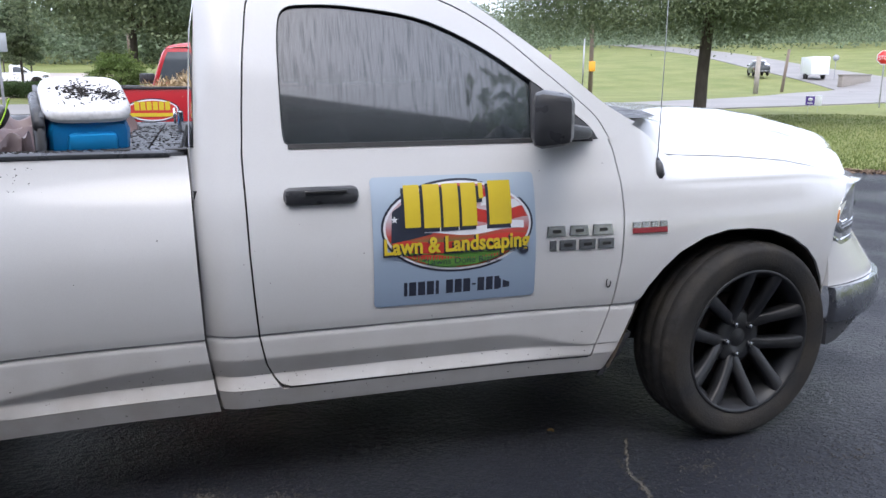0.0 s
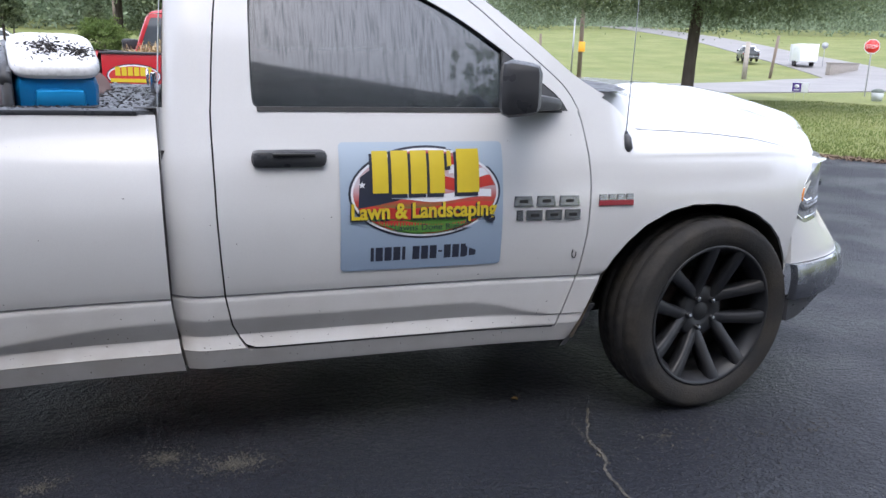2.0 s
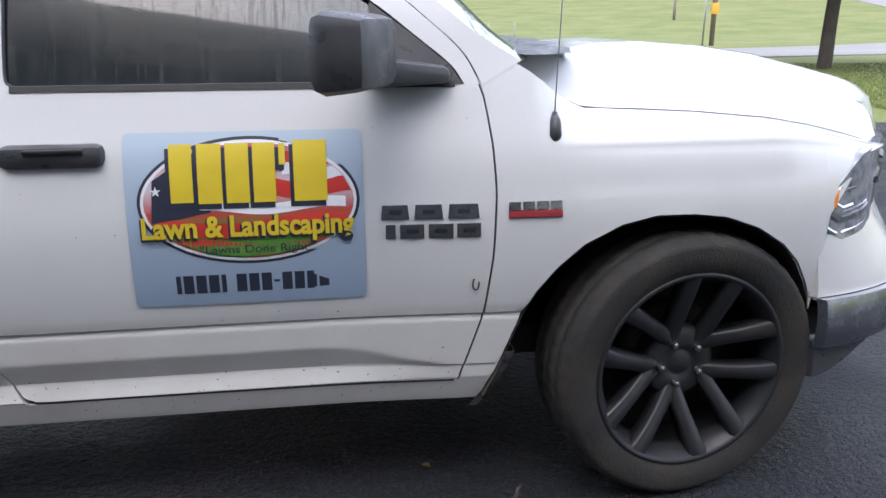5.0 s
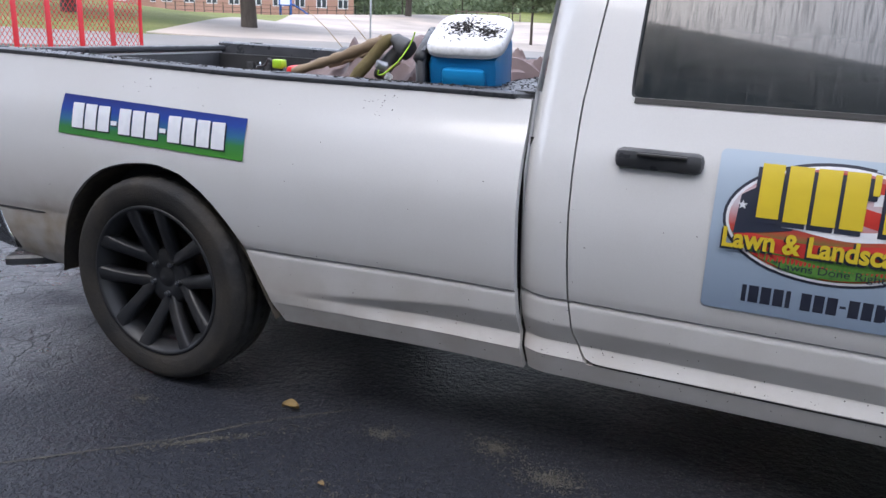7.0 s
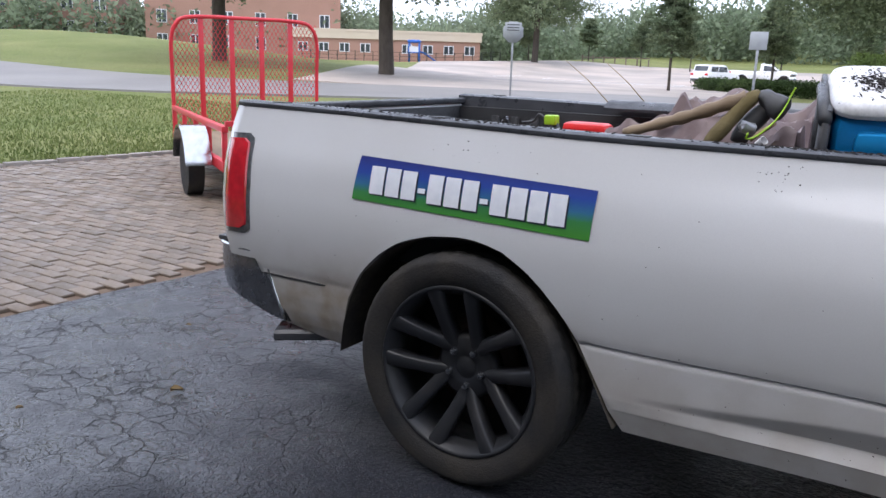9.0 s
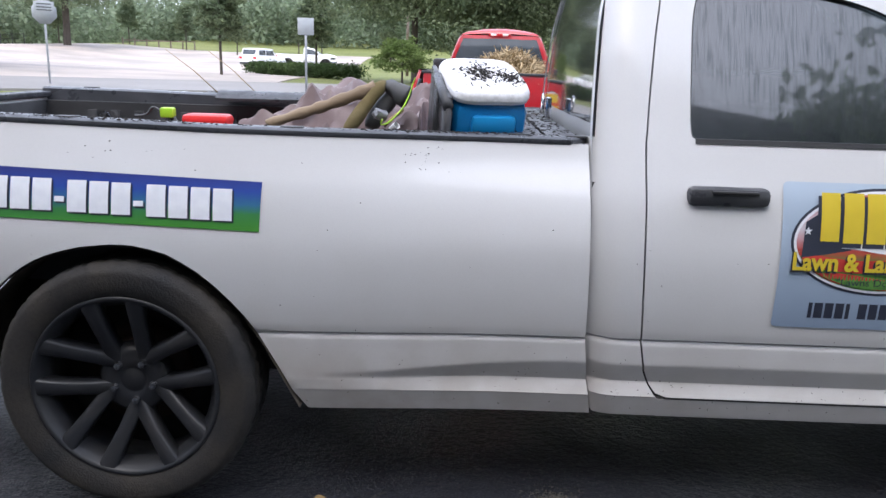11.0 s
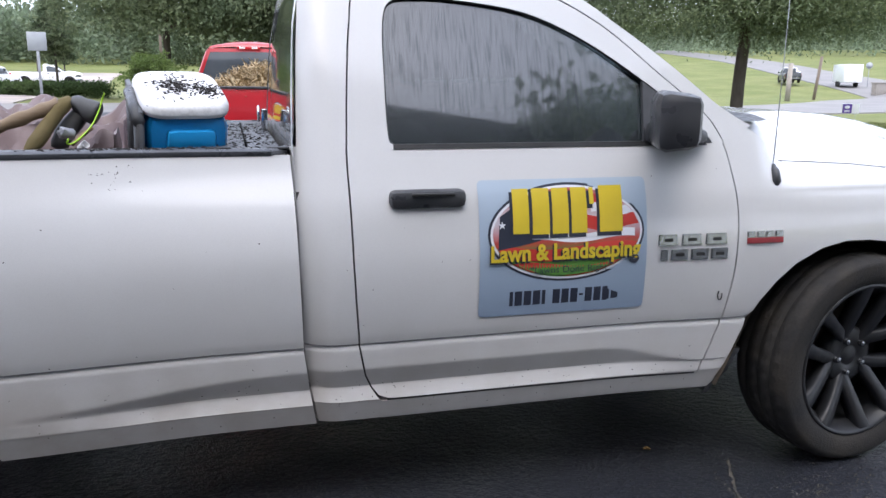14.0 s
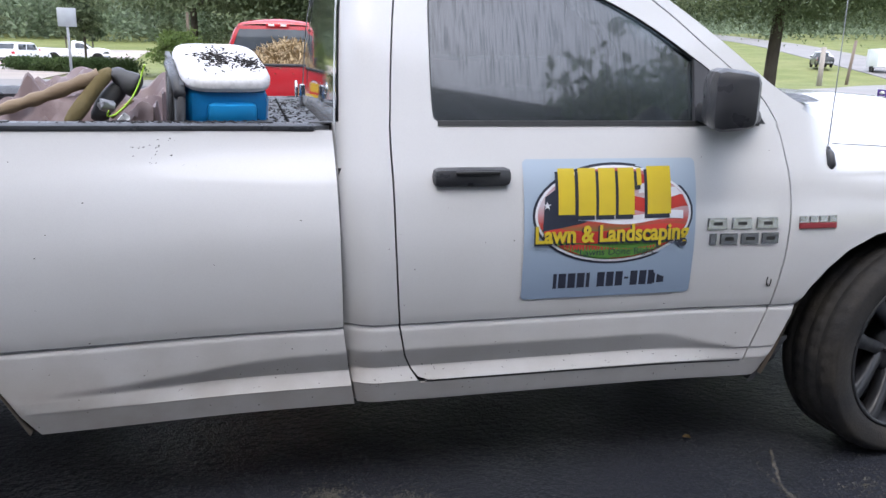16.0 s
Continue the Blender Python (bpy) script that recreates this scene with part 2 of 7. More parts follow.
    hgt = calc("ADD", calc("ADD", calc("MULTIPLY", speck, 0.8), tex("ShaderNodeTexNoise", 40, 6).outputs["Fac"]), calc("ADD", calc("MULTIPLY", tex("ShaderNodeTexNoise", 9, 6).outputs["Fac"], 0.8), calc("MULTIPLY", gap, -1.5)))
    t.links.new(hgt, bp.inputs["Height"])
    t.links.new(bp.outputs[0], b.inputs["Normal"])
    return m


ASPHALT = asphalt_material()
ROAD = material("grey_asphalt", (0.195, 0.185, 0.178), 0.7, tint=(0.25, 0.235, 0.225), scale=0.25, amount=0.8, fine=0.2, fine_scale=40, bump=0.2, bump_scale=60)
LOT = material("concrete_lot", (0.47, 0.39, 0.34), 0.7, tint=(0.26, 0.24, 0.22), scale=0.2, amount=0.8, fine=0.2, fine_scale=20)
GRASS = material("lawn_grass", (0.150, 0.180, 0.058), 0.85, tint=(0.235, 0.240, 0.095), scale=0.22, amount=0.8, fine=0.45, fine_scale=9, bump=0.9, bump_scale=30, spec=0.15)
SOIL = material("soil_and_leaf_litter", (0.12, 0.075, 0.05), 0.9, tint=(0.2, 0.15, 0.1), scale=9, bump=0.8, bump_scale=50)
BRICK = material("paver_brick", (0.165, 0.122, 0.088), 0.6, tint=(0.215, 0.172, 0.130), scale=3, amount=0.7, fine=0.3, fine_scale=60, bump=0.3, bump_scale=80, rough_var=0.2, random_tint=0.25)
STONE = material("kerb_stone", (0.3, 0.27, 0.24), 0.8, tint=(0.2, 0.18, 0.16), scale=5, bump=0.4, random_tint=0.15)
BARK = material("bark", (0.055, 0.043, 0.035), 0.9, tint=(0.1, 0.085, 0.07), scale=7, bump=0.9, bump_scale=22, stretch=(1, 1, 0.3))
LEAF = leaf_material("leaves", (0.135, 0.180, 0.105), (0.205, 0.240, 0.135))
LEAF_PALE = leaf_material("leaves_pale", (0.11, 0.165, 0.045), (0.17, 0.22, 0.07))
# Paler than LEAF: the haze of distance is put into the leaf colour.
LEAF_HAZE = leaf_material("leaves_haze", (0.17, 0.22, 0.14), (0.26, 0.31, 0.21))
HEDGE = leaf_material("hedge_leaves", (0.05, 0.085, 0.03), (0.08, 0.12, 0.04))
DECAL_GREY = material("magnet_sheet", (0.33, 0.41, 0.50), 0.4, tint=(0.29, 0.37, 0.46), scale=6, fine=0.08, fine_scale=150)
NAVY = material("navy_print", (0.02, 0.025, 0.045), 0.4, tint=(0.03, 0.035, 0.05), scale=20)
YELLOW = material("yellow_print", (0.60, 0.46, 0.03), 0.4, tint=(0.54, 0.41, 0.03), scale=20)
RED_PRINT = material("red_print", (0.52, 0.04, 0.03), 0.4, tint=(0.4, 0.04, 0.04), scale=30)
WHITE_PRINT = material("white_print", (0.72, 0.74, 0.78), 0.4, tint=(0.6, 0.62, 0.68), scale=30)
GREEN_PRINT = material("green_print", (0.06, 0.17, 0.035), 0.4, tint=(0.11, 0.27, 0.05), scale=60, amount=0.9)
BLUE_PRINT = material("blue_print", (0.015, 0.06, 0.30), 0.4, tint=(0.02, 0.09, 0.36), scale=8)
BLUE_MID = material("blue_print_mid", (0.02, 0.11, 0.34), 0.4, tint=(0.02, 0.13, 0.38), scale=8)
TEAL_PRINT = material("teal_print", (0.03, 0.17, 0.22), 0.4, tint=(0.04, 0.2, 0.16), scale=30)
COOLER_BLUE = material("cooler_blue_plastic", (0.004, 0.20, 0.50), 0.38, tint=(0.004, 0.17, 0.43), scale=9, fine=0.12, fine_scale=200, bump=0.05, bump_scale=300)
COOLER_WHITE = material("cooler_white_plastic", (0.78, 0.78, 0.79), 0.42, tint=(0.66, 0.66, 0.67), scale=14, fine=0.3, fine_scale=70)
MULCH = material("wet_mulch", (0.012, 0.010, 0.009), 0.8, tint=(0.03, 0.022, 0.018), scale=60)
TARP = material("brown_tarp", (0.150, 0.104, 0.102), 0.5, tint=(0.195, 0.143, 0.140), scale=5, amount=0.8, bump=0.25, bump_scale=35, rough_var=0.12)
WOOD = material("weathered_wood", (0.26, 0.19, 0.12), 0.7, tint=(0.15, 0.10, 0.06), scale=10, bump=0.3, bump_scale=40, stretch=(0.2, 1, 1))
MOSS = material("mossy_wood", (0.15, 0.115, 0.045), 0.85, tint=(0.09, 0.07, 0.03), scale=15, bump=0.4)
GREY_RUBBER = material("grey_rubber", (0.055, 0.056, 0.06), 0.6, tint=(0.09, 0.09, 0.09), scale=12)
LIME = material("lime_plastic", (0.35, 0.6, 0.03), 0.4)
ORANGE = material("orange_plastic", (0.75, 0.16, 0.03), 0.45)
HOT_RED = material("red_plastic", (0.72, 0.03, 0.03), 0.35, tint=(0.6, 0.03, 0.03), scale=20)
STRAW = material("dry_straw", (0.36, 0.27, 0.15), 0.85, tint=(0.23, 0.16, 0.085), scale=5, random_tint=0.3)
TRAILER_RED = material("trailer_red_paint", (0.62, 0.03, 0.045), 0.4, tint=(0.5, 0.03, 0.04), scale=6)
PLOW = material("plow_cream_paint", (0.72, 0.70, 0.64), 0.5, tint=(0.45, 0.36, 0.26), scale=7, amount=0.6)
POST_WOOD = material("pole_wood", (0.16, 0.125, 0.10), 0.9, tint=(0.24, 0.2, 0.17), scale=5, bump=0.4, stretch=(1, 1, 0.15))
SIGN_BACK = material("sign_back_aluminium", (0.36, 0.38, 0.4), 0.5, 0.3, tint=(0.3, 0.31, 0.33), scale=6)
SCHOOL_BRICK = material("school_brick", (0.40, 0.23, 0.18), 0.85, tint=(0.35, 0.20, 0.155), scale=0.6, fine=0.2, fine_scale=8)
SCHOOL_TAN = material("school_tan_fascia", (0.60, 0.51, 0.41), 0.8, tint=(0.55, 0.46, 0.37), scale=0.5)
WINDOW_DARK = material("far_window_glass", (0.04, 0.05, 0.06), 0.1, tint=(0.1, 0.11, 0.12), scale=1.5)
PLAY_BLUE = material("playground_blue", (0.03, 0.14, 0.55), 0.4)
SEAT = material("seat_cloth", (0.20, 0.20, 0.21), 0.9, tint=(0.14, 0.14, 0.15), scale=30)
DARK_ROOF = material("roof_shingle", (0.045, 0.042, 0.04), 0.9, tint=(0.07, 0.065, 0.06), scale=4, fine=0.3, fine_scale=30)
SIDING = material("house_siding", (0.055, 0.060, 0.068), 0.8, tint=(0.042, 0.046, 0.053), scale=1.5)


# ---- mesh helpers ----
def thing(name, label, category, group="", at=None):
    ob = tagged(new(name), label, category, group)
    if at is not None:
        ob.matrix_world = at
    return ob


def finish(bm, sharp=35):
    lim = radians(sharp)
    for e in bm.edges:
        if len(e.link_faces) == 2 and e.calc_face_angle(0) > lim:
            e.smooth = False
    for f in bm.faces:
        f.smooth = True


def to_mesh(name, bm, mat, sharp=35):
    finish(bm, sharp)
    me = bpy.data.meshes.new(name)
    bm.to_mesh(me)
    bm.free()
    for m in mat if isinstance(mat, (list, tuple)) else (mat,):
        me.materials.append(m)
    return me


def part(name, bm, mat, parent, label="", sharp=35):
    ob = new(name, to_mesh(name, bm, mat, sharp))
    ob.parent = parent
    if label:
        tagged(ob, label)
    return ob


def solo(name, bm, mat, label, category, group="", kind="", sharp=35):
    return tagged(new(name, to_mesh(name, bm, mat, sharp)), label, category, group, kind)


def box(bm, x0, x1, y0, y1, z0, z1, m=None, bevel=0.0):
    r = bmesh.ops.create_cube(bm, size=1.0)
    vs = r["verts"]
    bmesh.ops.scale(bm, vec=(x1 - x0, y1 - y0, z1 - z0), verts=vs)
    bmesh.ops.translate(bm, vec=((x0 + x1) / 2, (y0 + y1) / 2, (z0 + z1) / 2), verts=vs)
    if bevel:
        es = list({e for v in vs for e in v.link_edges})
        r2 = bmesh.ops.bevel(bm, geom=es, offset=bevel, segments=2, affect="EDGES", profile=0.5)
        vs = list({v for v in r2["verts"]} | {v for v in vs if v.is_valid})
    if m is not None:
        bmesh.ops.transform(bm, matrix=m, verts=vs)
    return bm


def boxm(x0, x1, y0, y1, z0, z1, m=None, bevel=0.0):
    return box(bmesh.new(), x0, x1, y0, y1, z0, z1, m, bevel)


def tube(bm, pts, radii, n=8, cap=True):
    """A tube along points with a radius at each."""
    pts = [Vector(p) for p in pts]
    if isinstance(radii, (int, float)):
        radii = [radii] * len(pts)
    rings, up = [], None
    for i, p in enumerate(pts):
        d = (pts[min(i + 1, len(pts) - 1)] - pts[max(i - 1, 0)]).normalized()
        if up is None:
            up = d.orthogonal().normalized()
        a = (up - d * up.dot(d)).normalized()
        up, c = a, d.cross(a)
        rings.append([bm.verts.new(p + radii[i] * (math.cos(k * math.tau / n) * a + math.sin(k * math.tau / n) * c)) for k in range(n)])
    for r0, r1 in zip(rings, rings[1:]):
        for k in range(n):
            bm.faces.new((r0[k], r0[(k + 1) % n], r1[(k + 1) % n], r1[k]))
    if cap:
        bm.faces.new(list(reversed(rings[0])))
        bm.faces.new(rings[-1])
    return bm


def tubem(pts, radii, n=8, cap=True):
    return tube(bmesh.new(), pts, radii, n, cap)


def lathe(bm, profile, n=64, axis="Y", wobble=None):
    """Turn (radius, along) pairs about an axis through the origin."""
    rings = []
    for j, (r, a) in enumerate(profile):
        ring = []
        for k in range(n):
            q = r + (wobble(j, k) if wobble else 0)
            c, s = q * math.cos(k * math.tau / n), q * math.sin(k * math.tau / n)
            ring.append(bm.verts.new({"Y": (c, a, s), "Z": (c, s, a), "X": (a, c, s)}[axis]))
        rings.append(ring)
    for r0, r1 in zip(rings, rings[1:]):
        for k in range(n):
            bm.faces.new((r0[k], r0[(k + 1) % n], r1[(k + 1) % n], r1[k]))
    return bm


def grid(bm, rows):
    """Faces between rows of points; points that fall together are welded away."""
    vs = [[bm.verts.new(p) for p in r] for r in rows]
    for a, b in zip(vs, vs[1:]):
        for i in range(len(a) - 1):
            quad = []
            for v in (a[i], a[i + 1], b[i + 1], b[i]):
                if all((v.co - q.co).length > 1e-5 for q in quad):
                    quad.append(v)
            if len(quad) > 2:
                bm.faces.new(quad)
    bmesh.ops.remove_doubles(bm, verts=bm.verts, dist=1e-5)
    return bm


def lip(bm, vec):
    """Fold every open edge inwards, so that a panel has thickness."""
    es = [e for e in bm.edges if len(e.link_faces) == 1]
    r = bmesh.ops.extrude_edge_only(bm, edges=es)
    bmesh.ops.translate(bm, vec=vec, verts=[v for v in r["geom"] if isinstance(v, bmesh.types.BMVert)])
    return bm


def prism(bm, outline, y0, y1):
    """A slab from an x-z outline, between two y."""
    a = [bm.verts.new((x, y0, z)) for x, z in outline]
    b = [bm.verts.new((x, y1, z)) for x, z in outline]
    bm.faces.new(a)
    bm.faces.new(list(reversed(b)))
    for i in range(len(a)):
        j = (i + 1) % len(a)
        bm.faces.new((a[j], a[i], b[i], b[j]))
    return bm


def lerp_table(table, v):
    xs, ys = zip(*table)
    return float(np.interp(v, xs, ys))


def smooth(a, b, v):
    u = min(1.0, max(0.0, (v - a) / (b - a)))
    return u * u * (3 - 2 * u)


def spline(keys, n):
    """n points on a smooth curve through the keys."""
    k = [Vector(p) for p in keys]
    k = [2 * k[0] - k[1]] + k + [2 * k[-1] - k[-2]]
    out = []
    for i in range(n):
        u = i / (n - 1) * (len(k) - 3)
        j = min(int(u), len(k) - 4)
        u -= j
        p0, p1, p2, p3 = k[j : j + 4]
        out.append(0.5 * ((2 * p1) + (p2 - p0) * u + (2 * p0 - 5 * p1 + 4 * p2 - p3) * u * u + (3 * p1 - p0 - 3 * p2 + p3) * u**3))
    return out


# ---- the ground's shape ----
def gz(x, y):
    """Height of the land: nearly level, a mound by the school, and a hill that the far street climbs."""
    left = smooth(10, -6, x)
    z = 0.012 * min(max(0.0, y - 3), 20) * left - 0.009 * min(max(0.0, y - 3), 36) * (1 - left)
    r = math.hypot(x + 2, y)
    side = smooth(-12, 6, x)
    z += (0.072 * max(0.0, r - 93) * side + 0.050 * max(0.0, r - 72) * (1 - side) * smooth(-64, -42, x)) * (1 - 0.3 * smooth(160, 400, r))
    z += 3.0 * math.exp(-(((x + 70) / 32) ** 2) - ((y - 38) / 17) ** 2) + 1.3 * smooth(-34, -62, x) * smooth(45, 85, y)
    return z


# ---- the pickup's body: shape of its flank ----
MID = 0.98  # the plane of symmetry, in y
FLANK = [(0.33, 0.086), (0.338, 0.080), (0.409, 0.054), (0.413, 0.053), (0.447, 0.070), (0.450, 0.071), (0.500, 0.058), (0.560, 0.047),
         (0.598, 0.044), (0.606, 0.053), (0.614, 0.040), (0.64, 0.034), (0.72, 0.024), (0.82, 0.018), (0.90, 0.020), (1.00, 0.034),
         (1.05, 0.045), (1.085, 0.056), (1.12, 0.070), (1.18, 0.092), (1.235, 0.112), (1.30, 0.136), (1.50, 0.205), (1.70, 0.280), (1.76, 0.308), (1.82, 0.36), (1.88, 0.50)]
FLANK_FLAT = [(0.33, 0.084), (0.338, 0.078), (0.409, 0.056), (0.413, 0.054), (0.449, 0.050), (0.56, 0.0455), (0.598, 0.043), (0.606, 0.054), (0.614, 0.040)] + FLANK[11:]
PLAN = [(0.10, 0.0), (0.25, 0.004), (0.40, 0.022), (0.52, 0.050), (0.62, 0.088), (0.71, 0.136), (0.80, 0.205), (0.88, 0.305), (0.95, 0.45), (0.995, 0.62), (1.02, 0.80), (1.03, 0.98)]


def setback(x, z):
    """The nose above the bumper leans back."""
    return (0.085 * smooth(0.25, 0.62, x) + 0.062 * smooth(0.58, 0.80, x) * (1 - smooth(0.86, 1.0, x))) * min(1.0, max(0.0, (z - 0.62) / 0.18))


def hollow(x):
    """Upper edge and depth of the scooped band along the lower body."""
    if x > -2.1:
        return 0.524 - 0.070 * smooth(-1.06, -0.70, x), 0.027 * (1 - 0.80 * smooth(-1.15, -0.66, x))
    return 0.528 - 0.055 * smooth(-2.15, -2.95, x), 0.028 * (1 - smooth(-2.35, -3.02, x))


def flank(x, z):
    """The y of the near side of the body at x and z."""
    y = lerp_table(FLANK_FLAT, z)
    if 0.413 < z < 0.56:
        edge, d = hollow(x)
        low = 0.456
        if z < low:
            y += d * (z - 0.413) / (low - 0.413)
        elif z < edge:
            y += d * (edge - z) / (edge - low)
    if x < -4.0 and z < 0.62:
        y = y + (lerp_table([(0.33, 0.125), (0.37, 0.094), (0.42, 0.070), (0.47, 0.055), (0.53, 0.045), (0.60, 0.041), (0.62, 0.040)], z) - y) * smooth(-4.0, -4.08, x)
    y -= 0.042 * smooth(-2.3, -3.1, x) + 0.022 * smooth(-1.05, -0.5, x)
    if x < -2.135:
        y += 0.035 * smooth(0.9, 1.2, z) * smooth(-3.3, -2.2, x)
    if x < -4.35:
        y += 0.045 * (max(0.0, -4.64 - x) / 0.10) ** 2
    if -2.135 <= x < -1.99:
        y += 0.05 * ((-1.99 - x) / 0.11) ** 2
    if x > 0.1:
        y += lerp_table(PLAN, x + setback(x, z))
    return y


ARCH_REAR = [(-4.105, 0.36), (-4.09, 0.47), (-4.056, 0.586), (-3.99, 0.69), (-3.892, 0.783), (-3.81, 0.832), (-3.70, 0.866), (-3.60, 0.879), (-3.53, 0.88),
             (-3.43, 0.862), (-3.335, 0.812), (-3.245, 0.735), (-3.182, 0.66), (-3.120, 0.56), (-3.062, 0.45), (-3.010, 0.352)]
ARCH_FRONT = [(-0.625, 0.352), (-0.585, 0.430), (-0.540, 0.540), (-0.512, 0.605), (-0.475, 0.672), (-0.418, 0.742), (-0.345, 0.806), (-0.240, 0.858), (-0.136, 0.881), (-0.03, 0.88),
              (0.065, 0.869), (0.165, 0.834), (0.250, 0.780), (0.307, 0.723), (0.348, 0.655), (0.373, 0.600), (0.385, 0.52)]


def flank_panel(xl, xr, zlow, zhigh, cols, rows, stop=9.0, arched=False):
    """A side panel between two edge lines x(z), from zlow(x) up to zhigh(x), following the flank."""
    bm = bmesh.new()
    out = []
    for u in cols:
        col = []
        at_z = lambda z: xl(z) + (xr(z) - xl(z)) * u  # noqa: E731
        foot = next((z for z in steps(rows[0], rows[-1], 500) if z >= zlow(at_z(z))), rows[-1])
        for z in rows:
            x = at_z(foot if arched and z < foot + 0.012 else z)
            zz = foot if arched and z < foot + 0.012 else min(max(z, zlow(x)), zhigh(x))
            col.append((x, flank(min(x, stop), zz), zz))
        out.append(col)
    grid(bm, out)
    return lip(bm, (0, 0.03, 0))


def steps(a, b, n):
    return [a + (b - a) * i / n for i in range(n + 1)]


ROWS_Z = sorted({round(v, 4) for v in steps(0.33, 0.66, 44) + steps(0.66, 1.232, 20) + [1.236, 1.25, 0.4085, 0.413, 0.449, 0.452]})


def conform(bm, off):
    for v in bm.verts:
        v.co.y = flank(v.co.x, v.co.z) - off - v.co.y
    return bm


def decal(x0, x1, z0, z1, off, n=14, shear=0.0):
    bm = bmesh.new()
    grid(bm, [[(x, 0, z + shear * (x - x0)) for z in steps(z0, z1, n)] for x in steps(x0, x1, n)])
    conform(bm, off)
    return lip(bm, (0, off * 0.9, 0))


def rounded(x0, x1, z0, z1, r, n=6):
    out = []
    for cx, cz, a0 in ((x1 - r, z1 - r, 0), (x0 + r, z1 - r, 90), (x0 + r, z0 + r, 180), (x1 - r, z0 + r, 270)):
        for k in range(n + 1):
            a = radians(a0 + 90 * k / n)
            out.append((cx + r * math.cos(a), cz + r * math.sin(a)))
    return out


def shape(outline, off, cuts=0):
    """A flat printed shape that follows the flank."""
    bm = bmesh.new()
    vs = [bm.verts.new((x, 0, z)) for x, z in outline]
    bm.faces.new(vs)
    bmesh.ops.triangulate(bm, faces=bm.faces)
    if cuts:
        bmesh.ops.subdivide_edges(bm, edges=bm.edges, cuts=cuts, use_grid_fill=True)
        bmesh.ops.triangulate(bm, faces=bm.faces)
    return conform(bm, off)


def lettering(text, size, x, z, width, off, raise_by=0.0, heavy=0.0):
    """Words in the built-in font, as a mesh that follows the flank; width: the line's length."""
    cu = bpy.data.curves.new("lettering", "FONT")
    cu.body, cu.size, cu.align_x, cu.align_y = text, size, "LEFT", "BOTTOM_BASELINE"
    cu.extrude, cu.offset = raise_by, heavy * size
    tmp = bpy.data.objects.new("lettering", cu)
    scene.collection.objects.link(tmp)
    dg = bpy.context.evaluated_depsgraph_get()
    me = bpy.data.meshes.new_from_object(tmp.evaluated_get(dg))
    bpy.data.objects.remove(tmp)
    bm = bmesh.new()
    bm.from_mesh(me)
    xs = [v.co.x for v in bm.verts]
    k = width / (max(xs) - min(xs))
    for v in bm.verts:
        v.co = ((v.co.x - min(xs)) * k + x, v.co.z, v.co.y + z)
    return conform(bm, off) if off is not None else bm


# ---- wheels ----
def spoke(bm, angle, lean):
    """One arm from the hub to the lip; it leans off the radius."""
    r0, r1 = 0.060, 0.286
    m = Matrix.Rotation(angle, 4, "Y")
    n = 7
    secs = []
    for i in range(n + 1):
        u = i / n
        r = r0 + (r1 - r0) * u
        off = lean * (0.047 + 0.026 * u)
        w = 0.0265 - 0.0045 * math.sin(u * math.pi) + 0.004 * u * u
        y0 = 0.022 + 0.074 * (1 - u) ** 1.3
        y1 = y0 + 0.050
        secs.append([m @ Vector(p) for p in ((r, y1, off - w * 1.1), (r, y0 + 0.009, off - w), (r, y0, off - w * 0.74), (r, y0, off + w * 0.74), (r, y0 + 0.009, off + w), (r, y1, off + w * 1.1))])
    vs = [[bm.verts.new(p) for p in q] for q in secs]
    for s0, s1 in zip(vs, vs[1:]):
        for k in range(6):
            bm.faces.new((s0[k], s1[k], s1[(k + 1) % 6], s0[(k + 1) % 6]))
    return bm


